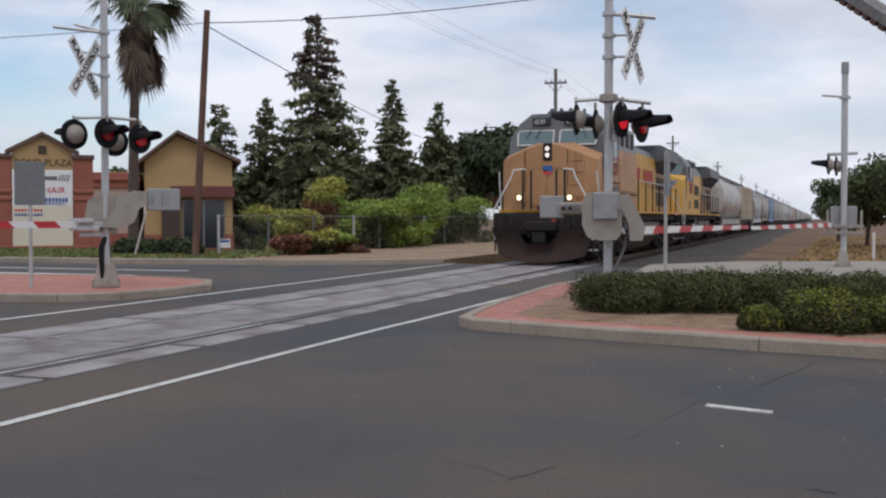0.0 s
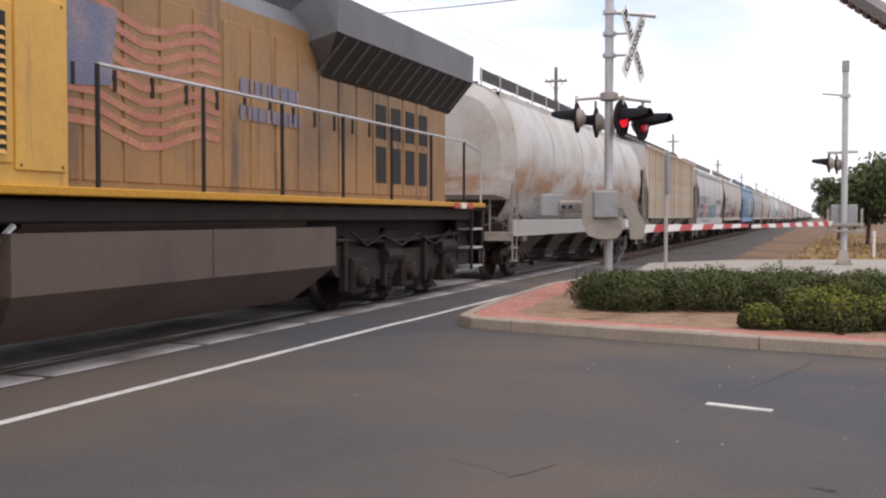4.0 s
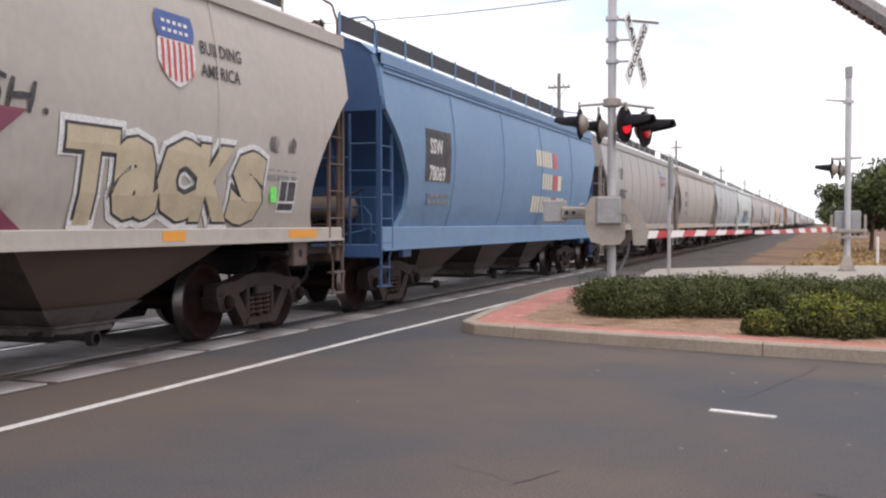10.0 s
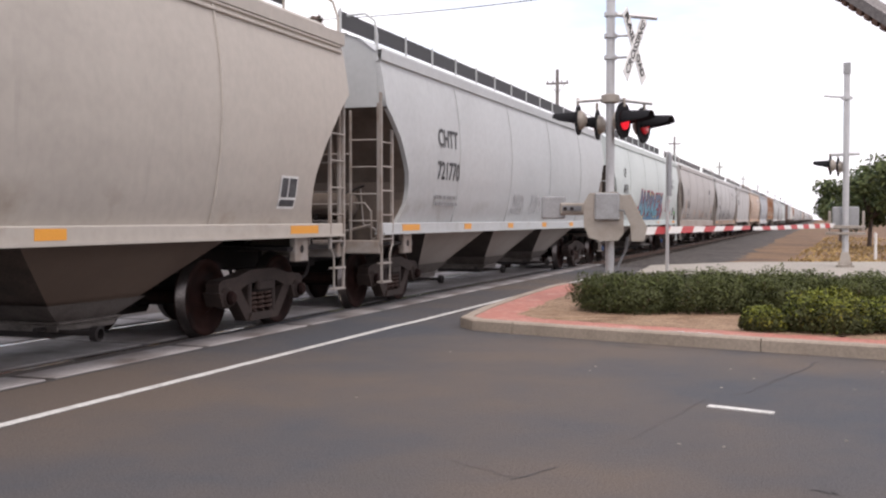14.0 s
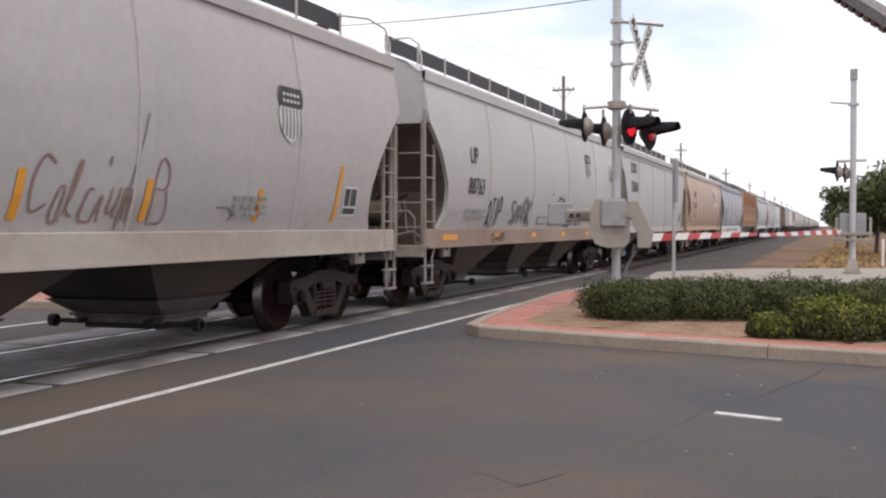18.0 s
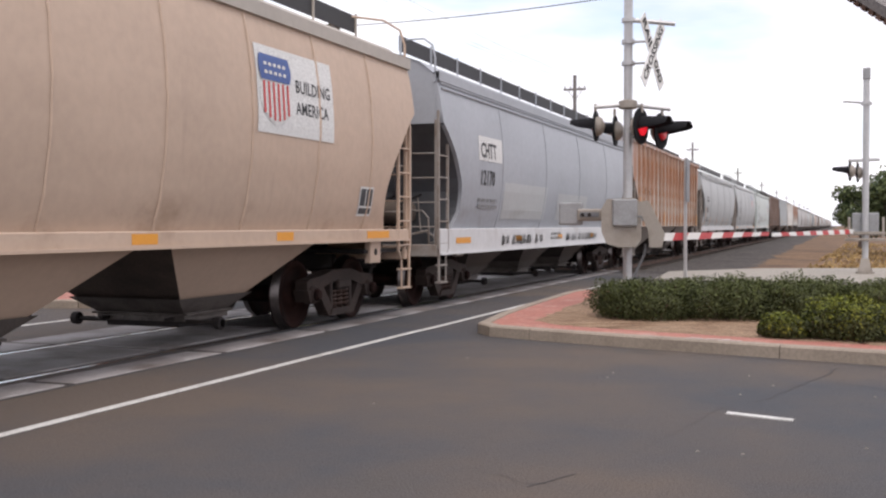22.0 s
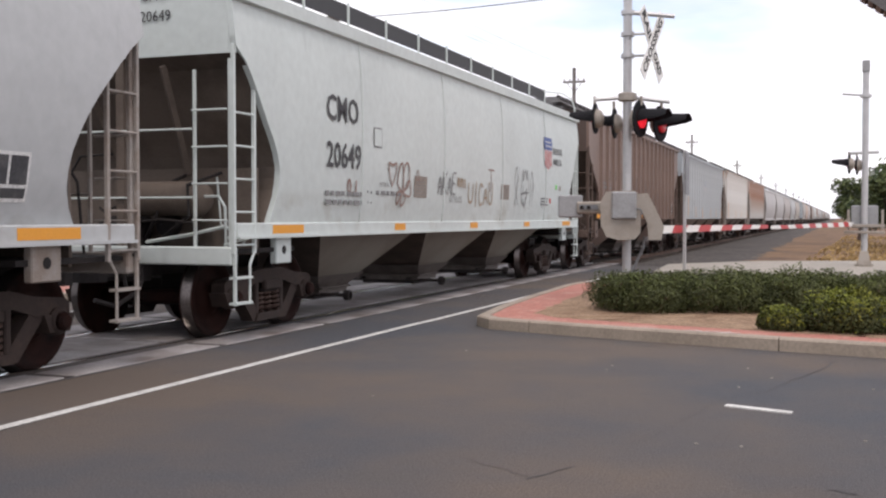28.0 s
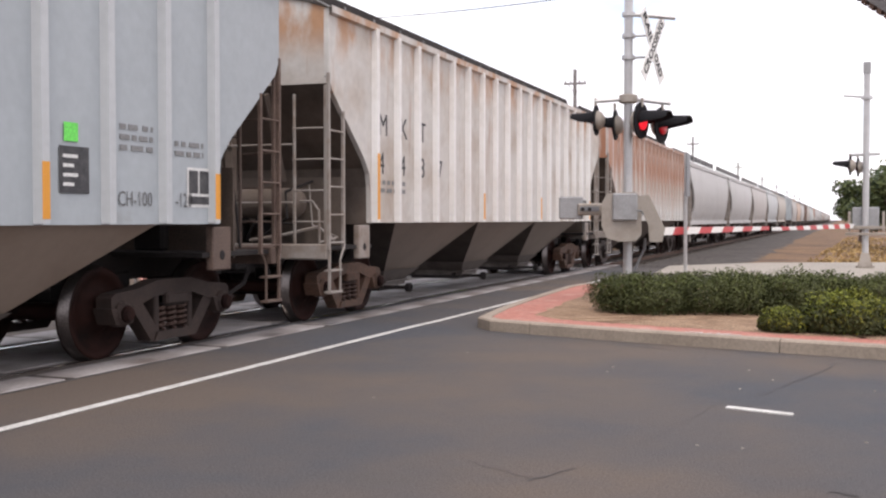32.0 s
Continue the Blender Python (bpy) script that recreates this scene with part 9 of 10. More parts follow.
def street_signs():
    at = Vector((-13.44, 15.86, .12))
    rt, aw = view_frame(at)
    s = thing("street_sign", "grey back of a street sign on a thin steel post", "sign", at=Matrix.Translation(at), group="street signs")
    g = Geo().box(-.025, .025, -.025, .025, 0, 2.28, .006)
    part("post", g, GALV, s)
    turn = Matrix.Rotation(math.atan2(rt.y, rt.x) + .1, 4, "Z")
    g = Geo().box(-.27, .25, -.045, -.03, 1.5, 2.28, .006, turn=turn)
    part("sign_plate", g, SIGN_BACK, s, "bare grey back of the plate")
    at = Vector((-2.28, 17.2, .14))
    rt, aw = view_frame(at)
    s = thing("street_sign", "narrow pale sign seen edge-on on a steel post", "sign", at=Matrix.Translation(at), group="street signs")
    g = Geo().box(-.025, .025, -.025, .025, 0, 2.3, .006)
    part("post", g, GALV, s)
    turn = Matrix.Rotation(math.atan2(aw.y, aw.x) - .1, 4, "Z")
    g = Geo().box(-.26, .26, -.04, -.03, 1.6, 2.28, .006, turn=turn)
    part("sign_plate", g, SIGN_BACK, s, "pale plate seen edge-on")
    at = Vector((2.0, 44, -.25))
    g = Geo().tube((0, 0, 0), (0, 0, 1.1), .05, 8)
    solid("marker_post", g, GATE_WHITE, "thin white marker post in the dry ground", "post", at=Matrix.Translation(at))


signal_near()
signal_left()
signal_far()
street_signs()


# ---- overhead line ----
def place(x, dist):
    """The spot that lies x (tangent, right of the view's middle) to the side at that distance ahead."""
    th = radians(YAW)
    fw, rt = Vector((-math.sin(th), math.cos(th))), Vector((math.cos(th), math.sin(th)))
    p = fw * dist + rt * (x * dist)
    return (p.x, p.y)


def utility_pole(name, at, h, lean, label, arm=1.3):
    p = thing(name, label, "utility pole", at=Matrix.Translation(at), group="utility poles")
    g = Geo().tube((0, 0, -.3), (lean[0], lean[1], h), .14 if arm else .13, 12, r1=.1)
    part("shaft", g, GREY_WOOD if arm else POLE_WOOD, p)
    if arm:
        g = Geo().box(-arm / 2, arm / 2, -.06, .06, h - .85, h - .74, .01)
        for x in (-arm / 2 + .08, -.25, .25, arm / 2 - .08):
            g.tube((x, 0, h - .74), (x, 0, h - .6), .035, 6)
        g.tube((-arm * .35, .06, h - .8), (0, .1, h - 1.4), .02, 5)
        g.tube((arm * .35, .06, h - .8), (0, .1, h - 1.4), .02, 5)
        part("cross_arm", g, GREY_WOOD, p)
    return p


def cable(name, a, b, sag, r, label):
    a, b = Vector(a), Vector(b)
    pts = [a.lerp(b, k / 14) - Vector((0, 0, sag * 4 * (k / 14) * (1 - k / 14))) for k in range(15)]
    g = Geo().pipe(pts, r, 5)
    solid(name, g, CABLE, label, "cable", group="overhead cables")


def overhead():
    utility_pole("utility_pole", (-19.13, 30.28, .1), 8.0, (.42, .15), "reddish brown wooden pole leaning by the kerb", 0)
    for k in range(11):
        utility_pole("utility_pole", (-14.3, 60.5 + 52.5 * k, -.25), 10.2, (.0, 0), "slim wooden pole with a cross arm beside the line")
    top = Vector((-18.72, 30.43, 7.7))
    cable("overhead_cable", top, (-3.41, 35.07, 9.2), .35, .016, "black cable slung from the wooden pole")
    cable("overhead_cable", top + Vector((0, 0, -.1)), (*place(-.0126, 75), 6.8), .2, .018, "black cable sagging away along the line")
    cable("overhead_cable", top, (-60, 24, 8.2), .6, .012, "thin cable leaving over the street")
    for x in (-.57, -.25, .57):
        for k in range(-1, 6):
            z = 9.7
            cable("telegraph_wire", (-14.3 + x, 60.5 + 52.5 * k, z), (-14.3 + x, 60.5 + 52.5 * (k + 1), z), .7, .0045 + .001 * max(0, k), "thin line wire between the poles")


overhead()


# ---- plants ----
def leaf_material(name, base, tip):
    m = material(name, base, 0.65, alt=tip, scale=1.4, alt_range=(0.4, 0.7), bump=0.0, grain_mix=0.1, island=True, spec=0.3)
    return m


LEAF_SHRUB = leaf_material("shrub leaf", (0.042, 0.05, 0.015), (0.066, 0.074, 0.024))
# lighter copy of the shrub leaf: daylight on the tops is in its colour
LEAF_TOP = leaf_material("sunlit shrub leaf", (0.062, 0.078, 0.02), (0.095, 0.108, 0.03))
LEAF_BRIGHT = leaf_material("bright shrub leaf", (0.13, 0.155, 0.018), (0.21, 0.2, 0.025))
LEAF_MID = leaf_material("olive tree leaf", (0.075, 0.1, 0.036), (0.13, 0.155, 0.055))
LEAF_FIR = leaf_material("redwood needles", (0.12, 0.135, 0.066), (0.17, 0.175, 0.085))
LEAF_FIR_DRY = leaf_material("browned needles", (0.14, 0.085, 0.07), (0.06, 0.065, 0.05))
LEAF_LIME = leaf_material("lime leaf", (0.26, 0.34, 0.06), (0.16, 0.24, 0.05))
LEAF_YELLOW = leaf_material("yellowing leaf", (0.36, 0.34, 0.07), (0.24, 0.28, 0.06))
LEAF_DARK = leaf_material("dark broad leaf", (0.028, 0.05, 0.022), (0.05, 0.07, 0.03))
LEAF_RUST = leaf_material("dead brown leaf", (0.2, 0.085, 0.05), (0.13, 0.07, 0.045))
LEAF_PALM = leaf_material("palm frond", (0.075, 0.095, 0.05), (0.11, 0.12, 0.06))
LEAF_THATCH = leaf_material("dead palm frond", (0.2, 0.15, 0.11), (0.13, 0.095, 0.07))
GRASS = leaf_material("rough grass", (0.11, 0.15, 0.04), (0.2, 0.19, 0.07))
BARK = material("bark", (0.11, 0.08, 0.065), 0.9, alt=(0.07, 0.05, 0.042), scale=5, bump=0.5)
TWIG = material("dry twig", (0.16, 0.11, 0.08), 0.9, bump=0.1)


def leaves(centres, normals, size, rs, stretch=1.7):
    """Small folded leaves at many places, as one mesh's arrays."""
    n = len(centres)
    t = rs.normal(size=(n, 3))
    t /= np.linalg.norm(t, axis=1)[:, None]
    nn = normals + rs.normal(size=(n, 3)) * .7
    nn /= np.linalg.norm(nn, axis=1)[:, None]
    t -= nn * (t * nn).sum(1)[:, None]
    t /= np.maximum(1e-6, np.linalg.norm(t, axis=1))[:, None]
    b = np.cross(nn, t)
    s = size * rs.uniform(.6, 1.3, (n, 1))
    a0 = centres - t * s * stretch * .5
    a1 = centres + b * s * .42 + nn * s * .12
    a2 = centres + t * s * stretch * .5
    a3 = centres - b * s * .42 + nn * s * .12
    v = np.stack([a0, a1, a2, a3], 1).reshape(-1, 3)
    f = np.arange(4 * n).reshape(-1, 4)
    return v, f


def leaf_mesh(name, sets):
    """sets: (verts, faces, material) triples joined into one mesh."""
    vs, fs, mi, o = [], [], [], 0
    for k, (v, f, m) in enumerate(sets):
        vs.append(v)
        fs.append(f + o)
        mi += [k] * len(f)
        o += len(v)
    me = bpy.data.meshes.new(name)
    v, f = np.concatenate(vs), np.concatenate(fs)
    me.vertices.add(len(v))
    me.vertices.foreach_set("co", v.astype(np.float32).ravel())
    me.loops.add(f.size)
    me.loops.foreach_set("vertex_index", f.astype(np.int32).ravel())
    me.polygons.add(len(f))
    me.polygons.foreach_set("loop_start", np.arange(0, f.size, 4, dtype=np.int32))
    me.polygons.foreach_set("loop_total", np.full(len(f), 4, dtype=np.int32))
    for _, _, m in sets:
        me.materials.append(m)
    me.polygons.foreach_set("material_index", np.array(mi, dtype=np.int32))
    me.update(calc_edges=True)
    return me


def blob_points(blobs, n, rs, shell=.55):
    """Points through ellipsoid clumps, thicker towards their skins; returns points and outward normals."""
    w = np.array([b[3] * b[4] + b[4] * b[5] + b[3] * b[5] for b in blobs])
    pick = rs.choice(len(blobs), n, p=w / w.sum())
    bl = np.array(blobs)[pick]
    d = rs.normal(size=(n, 3))
    d /= np.linalg.norm(d, axis=1)[:, None]
    r = shell + (1 - shell) * rs.uniform(0, 1, (n, 1)) ** .6
    lump = 1 + .16 * np.sin(d[:, :1] * 7 + bl[:, :1] * 3) * np.cos(d[:, 1:2] * 6 + bl[:, 1:2])
    return bl[:, :3] + d * bl[:, 3:6] * r * lump, d


def shrub(name, at, blobs, n, size, mats, label, seed, category="shrub", group="", stems=8, floor=.0):
    rs = np.random.RandomState(seed)
    s = thing(name, label, category, at=Matrix.Translation(at), group=group)
    pts, nrm = blob_points(blobs, n, rs)
    keep = pts[:, 2] > floor
    pts, nrm = pts[keep], nrm[keep]
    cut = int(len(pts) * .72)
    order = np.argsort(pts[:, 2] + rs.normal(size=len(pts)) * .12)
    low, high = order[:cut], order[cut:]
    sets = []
    # lower leaves take the first material, upper leaves the second
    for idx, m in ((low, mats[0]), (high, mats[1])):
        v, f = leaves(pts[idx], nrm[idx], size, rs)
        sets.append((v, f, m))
    part("foliage", leaf_mesh("foliage", sets), None, s)
    for k in range(stems):
        g = Geo()
        b = blobs[k % len(blobs)]
        x, y = b[0] + rs.uniform(-.5, .5) * b[3], b[1] + rs.uniform(-.5, .5) * b[4]
        g.pipe([(b[0] + rs.uniform(-.15, .15), b[1] + rs.uniform(-.15, .15), -.03), ((b[0] + x) / 2, (b[1] + y) / 2, b[2] * .5), (x, y, b[2] + b[5] * .3)], .012 + .004 * size * 10, 5)
        part("stem", g, TWIG, s)
    return s


def conifer(at, h, spread, seed, label, dry=0.0, density=1.0):
    rs = np.random.RandomState(seed)
    t = thing("conifer_tree", label, "tree", at=Matrix.Translation(at), group="redwoods behind the fence")
    g = Geo()
    g.tube((0, 0, -.2), (0, 0, h * .5), h * .02, 10, r1=h * .013)
    g.tube((0, 0, h * .5), (0, 0, h * .99), h * .013, 8, r1=.015)
    limbs, pts, nrm, top = Geo(), [], [], []
    z = h * .05
    while z < h * .985:
        u = z / h
        reach = spread * (1 - u) ** .8 * (0.85 + .3 * rs.rand()) + .08 * spread
        k = max(3, int(7 * (1 - u) + 3))
        for j in range(k):
            a = rs.uniform(0, 2 * math.pi)
            ln = reach * rs.uniform(.55, 1.12)
            d = np.array([math.cos(a), math.sin(a), 0])
            droop = -.22 - .25 * (1 - u)
            end = np.array([0, 0, z]) + d * ln + np.array([0, 0, droop * ln + .25 * ln * u])
            limbs.tube((0, 0, z), tuple(end), .02 + .02 * (1 - u), 4, r1=.006, caps=False)
            m = max(9, int(ln * 34 * density))
            q = rs.uniform(.12, 1.05, (m, 1)) ** .8
            side = np.array([-d[1], d[0], 0])
            w = (.12 + .22 * np.sin(np.clip(q, 0, 1) * math.pi)) * ln * .55
            p = np.array([0, 0, z]) + (end - np.array([0, 0, z])) * q + side * w * rs.uniform(-1, 1, (m, 1)) + rs.normal(size=(m, 3)) * .07 * spread * .3
            p[:, 2] -= .05 * ln * rs.uniform(0, 1, m)
            pts.append(p)
            nrm.append(np.tile(np.array([d[0] * .3, d[1] * .3, .9]), (m, 1)))
        z += h * .016 + .1
    pts, nrm = np.concatenate(pts), np.concatenate(nrm)
    part("trunk", g, BARK, t)
    part("limb", limbs, BARK, t)
    isdry = (pts[:, 2] > h * (1 - dry)) & (rs.rand(len(pts)) < .75)
    sets = []
    for idx, m in ((~isdry, LEAF_FIR), (isdry, LEAF_FIR_DRY)):
        if idx.sum():
            v, f = leaves(pts[idx], nrm[idx], .17, rs, 2.8)
            sets.append((v, f, m))
    part("crown", leaf_mesh("crown", sets), None, t)


def broad_tree(at, h, blobs, n, size, mat, mat2, label, seed):
    rs = np.random.RandomState(seed)
    t = thing("broadleaf_tree", label, "tree", at=Matrix.Translation(at), group="broadleaf trees")
    g = Geo()
    g.tube((0, 0, -.2), (.1, 0, h * .35), h * .028, 10, r1=h * .02)
    for b in blobs:
        g.pipe([(.1, 0, h * .33), (b[0] * .5, b[1] * .5, (h * .33 + b[2]) / 2), (b[0], b[1], b[2])], h * .009, 6)
    part("trunk", g, BARK, t)
    pts, nrm = blob_points(blobs, n, rs, .4)
    v, f = leaves(pts, nrm, size, rs)
    k = int(len(f) * .7)
    v2 = v.reshape(-1, 4, 3)
    o = rs.permutation(len(v2))
    a, b = v2[o[:k]].reshape(-1, 3), v2[o[k:]].reshape(-1, 3)
    part("crown", leaf_mesh("crown", [(a, np.arange(len(a)).reshape(-1, 4), mat), (b, np.arange(len(b)).reshape(-1, 4), mat2)]), None, t)


def palm(at, h):
    rs = np.random.RandomState(7)
    t = thing("palm_tree", "tall fan palm with a skirt of dead brown fronds", "tree", at=Matrix.Translation(at))
    g = Geo()
    n = 14
    for k in range(n):
        z0, z1 = -.2 + (h + .2) * k / n, -.2 + (h + .2) * (k + 1) / n
        x0, x1 = .25 * (k / n) ** 2, .25 * ((k + 1) / n) ** 2
        g.tube((x0, 0, z0), (x1, 0, z1), .2 - .05 * k / n, 12, r1=.19 - .05 * k / n)
    part("trunk", g, BARK, t)

    def frond(a, el, ln, blade, mat, name, droop):
        g = Geo()
        d = Vector((math.cos(a), math.sin(a), 0))
        base = Vector((.25, 0, h))
        prev = base
        el0 = el
        for k in range(6):
            nxt = prev + (d * math.cos(el) + Vector((0, 0, math.sin(el)))) * ln / 6
            g.tube(prev, nxt, .02, 4, r1=.015)
            prev, el = nxt, el - droop / 6
        # fan of narrow leaflets
        axis = (d * math.cos(el) + Vector((0, 0, math.sin(el)))).normalized()
        side = Vector((-d.y, d.x, 0))
        for k in range(17):
            b = (k - 8) / 8 * 1.35
            e = axis * math.cos(b) + side * math.sin(b)
            L = blade * (.72 + .28 * math.cos(b)) * rs.uniform(.85, 1.1)
            w = e.cross(axis.cross(side)).normalized() * .045
            tip = prev + e * L - Vector((0, 0, .35 * L * rs.uniform(.5, 1.3)))
            mid = prev + e * L * .55 - Vector((0, 0, .05 * L))
            g.add([prev - w * .3, mid - w, tip, mid + w, prev + w * .3], [(0, 1, 2, 3, 4)])
        part(name, g, mat, t)
    for k in range(26):
        frond(rs.uniform(0, 6.28), rs.uniform(-.35, 1.1), rs.uniform(.9, 1.3), rs.uniform(.9, 1.2), LEAF_PALM, "frond", rs.uniform(.5, 1.2))
    for k in range(34):
        frond(rs.uniform(0, 6.28), rs.uniform(-1.45, -1.1), rs.uniform(.5, 2.4), rs.uniform(.8, 1.0), LEAF_THATCH, "dead_frond", .2)


def build_plants():
    # long low shrub row in the median, from its tip along the far edge
    rs = np.random.RandomState(3)
    spots = []
    for k in range(7):
        spots.append((-2.5 + .89 * k, 14.5 + .31 * k))
    for k, (x, y) in enumerate(spots):
        blobs = [(0, 0, .2, .72, .75, .3), (.35, -.3, .16, .5, .5, .28), (-.4, .2, .2, .5, .6, .3), (.2, .45, .2, .55, .6, .32), (-.2, -.35, .14, .5, .45, .26)]
        blobs = [(a + rs.uniform(-.15, .15), b + rs.uniform(-.15, .15), c * rs.uniform(.8, 1.25), d * rs.uniform(.75, 1.05), e * rs.uniform(.8, 1.05), f * rs.uniform(.75, 1.12)) for a, b, c, d, e, f in blobs]
        blobs += [(rs.uniform(-.6, .6), rs.uniform(-.6, .2), rs.uniform(.28, .4), rs.uniform(.16, .3), rs.uniform(.16, .3), rs.uniform(.1, .2)) for _ in range(6)]
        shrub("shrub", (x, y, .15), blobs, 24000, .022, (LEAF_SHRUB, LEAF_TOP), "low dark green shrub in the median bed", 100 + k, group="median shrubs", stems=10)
    for k, (x, y, hh, w) in enumerate(((-.58, 12.45, .5, .26), (.08, 12.5, .95, .5), (.95, 12.75, .8, .66), (2.1, 12.6, .85, .8))):
        blobs = [(0, 0, .14 * hh + .03, w, w * .75, .33 * hh), (.35 * w, -.1 * w, .12 * hh, w * .7, w * .6, .26 * hh), (-.4 * w, .1 * w, .12 * hh, w * .7, w * .6, .27 * hh), (0, .15 * w, .2 * hh, w * .6, w * .5, .26 * hh)]
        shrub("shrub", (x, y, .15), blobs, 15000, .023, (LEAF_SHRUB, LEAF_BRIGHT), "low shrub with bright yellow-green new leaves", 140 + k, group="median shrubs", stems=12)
    # redwoods and bushes behind the fence
    for k, (x, d, h, sp, dry, lab) in enumerate(((-.208, 58, 7.9, 2.3, 0, "dark redwood tree behind the fence"), (-.165, 60, 8.4, 2.3, 0, "dark redwood tree behind the fence"),
                                                 (-.117, 55, 12.2, 3.5, .3, "tall dark redwood with browned top"), (-.047, 62, 9.8, 2.4, 0, "slender dark redwood behind the fence"),
                                                 (-.004, 66, 8.7, 2.3, 0, "slender dark redwood behind the fence"), (-.145, 62, 6.5, 2.6, 0, "dark redwood tree behind the fence"), (-.088, 64, 7.0, 2.8, 0, "dark redwood tree behind the fence"))):
        conifer((*place(x, d), -.25), h, sp, 20 + k, lab, dry, .85)
    for k, (x, d, w, h, mats, lab) in enumerate(((-.142, 43, 1.3, 1.9, (LEAF_YELLOW, LEAF_YELLOW), "yellowing leafy bush behind the fence"), (-.118, 45, 1.3, 3.3, (LEAF_RUST, LEAF_YELLOW), "tall half-dry bush behind the fence"),
                                                 (-.09, 46, 1.4, 2.6, (LEAF_LIME, LEAF_LIME), "bright green bush behind the fence"), (-.066, 46, 1.6, 2.3, (LEAF_SHRUB, LEAF_LIME), "green bush behind the fence"),
                                                 (-.045, 47, 1.4, 2.2, (LEAF_LIME, LEAF_YELLOW), "bright green bush behind the fence"), (-.016, 50, 1.7, 3.2, (LEAF_LIME, LEAF_LIME), "tall lime green bush behind the fence"),
                                                 (.005, 54, 1.8, 2.8, (LEAF_SHRUB, LEAF_LIME), "green bush behind the fence"), (-.031, 49, 1.5, 2.5, (LEAF_LIME, LEAF_LIME), "bright green bush behind the fence"), (-.078, 48, 1.6, 2.4, (LEAF_MID, LEAF_LIME), "green bush behind the fence"), (-.105, 49, 1.6, 2.2, (LEAF_MID, LEAF_MID), "dull green bush behind the fence"), (.026, 58, 1.9, 2.6, (LEAF_MID, LEAF_LIME), "green bush behind the fence"), (-.155, 48, 1.5, 2.0, (LEAF_MID, LEAF_YELLOW), "dull green bush behind the fence"), (-.141, 37.6, 1.0, .95, (LEAF_RUST, LEAF_RUST), "dead reddish brown bush at the fence"),
                                                 (-.115, 38.5, 1.0, 1.1, (LEAF_SHRUB, LEAF_YELLOW), "weedy green bush at the fence"), (-.09, 40, 1.0, .9, (LEAF_RUST, LEAF_LIME), "weedy half-dry bush at the fence"))):
        r2 = np.random.RandomState(60 + k)
        blobs = []
        for j in range(7):
            z = h * (.18 + .68 * j / 6)
            blobs.append((r2.uniform(-.5, .5) * w, r2.uniform(-.5, .5) * w, z, w * r2.uniform(.35, .6), w * r2.uniform(.35, .6), h * r2.uniform(.13, .22)))
        shrub("bush", (*place(x, d), -.12), blobs, 5200, .085, mats, lab, 60 + k, "bush", "bushes at the fence", 6)
    rr = np.random.RandomState(9)

    def crown(w, h, n):
        return [(rr.uniform(-.6, .6) * w, rr.uniform(-.6, .6) * w, h * rr.uniform(.35, .85), w * rr.uniform(.3, .5), w * rr.uniform(.3, .5), h * rr.uniform(.1, .18)) for _ in range(n)]
    broad_tree((*place(.03, 78), -.25), 8.4, crown(4.2, 8.4, 14), 9000, .3, LEAF_DARK, LEAF_SHRUB, "dark broad tree behind the fence", 1)
    broad_tree((*place(.055, 95), -.25), 9.0, crown(5, 9, 14), 8000, .34, LEAF_DARK, LEAF_RUST, "dark broad tree beside the line", 2)
    broad_tree((*place(-.03, 82), -.25), 6.5, crown(5, 6.5, 14), 7000, .34, LEAF_DARK, LEAF_SHRUB, "dark broad tree behind the redwoods", 12)
    broad_tree((*place(-.12, 84), -.25), 6.0, crown(6, 6, 14), 7000, .34, LEAF_DARK, LEAF_SHRUB, "dark broad tree behind the redwoods", 13)
    broad_tree((*place(-.19, 80), -.25), 5.0, crown(5, 5, 12), 6000, .34, LEAF_DARK, LEAF_FIR, "dark broad tree behind the redwoods", 14)
    broad_tree((*place(-.295, 80), -.25), 6.0, crown(2.2, 6, 9), 3500, .26, LEAF_SHRUB, LEAF_LIME, "small green tree behind the shops", 15)
    # trees on the dry side of the line
    broad_tree((*place(.395, 60), -.25), 4.9, crown(2.6, 4.9, 14), 8000, .15, LEAF_MID, LEAF_DARK, "green tree over the dry ground", 4)
    broad_tree((*place(.368, 74), -.25), 4.6, crown(2.0, 4.6, 12), 5000, .15, LEAF_MID, LEAF_DARK, "small ragged tree over the dry ground", 5)
    broad_tree((*place(.44, 52), -.25), 4.8, crown(2.6, 4.8, 14), 8000, .15, LEAF_MID, LEAF_DARK, "green tree over the dry ground", 6)
    palm((-23.2, 32.7, .1), 8.9)
    # clipped hedges and rough grass by the kerb
    for k, (x, y, w) in enumerate(((-21.9, 31.2, 1.0), (-20.6, 31.6, .8), (-30.5, 32.5, 1.1))):
        shrub("hedge", (x, y, .08), [(0, 0, .3, w, .5, .35), (.4, 0, .28, w * .7, .5, .33), (-.4, 0, .28, w * .7, .5, .33)], 2600, .09, (LEAF_DARK, LEAF_SHRUB), "clipped dark green hedge by the kerb", 160 + k, "hedge", "hedges")
    rs = np.random.RandomState(17)
    n = 9000
    x = rs.uniform(-34, -17.3, n)
    y = rs.uniform(28.3, 36, n)
    keep = (y > 28.6 + (x + 17.3) * -.02) & (rs.rand(n) < np.where(x > -19.3, .5, 1.0))
    c = np.stack([x, y, np.full(n, .14)], 1)[keep]
    v, f = leaves(c, np.tile(np.array([0.4, -.9, .1]), (len(c), 1)), .09, rs, 2.4)
    ob = new("grass", leaf_mesh("grass", [(v, f, GRASS)]))
    tagged(ob, "rough green and yellow grass behind the kerb", "grass", kind="stuff")


build_plants()


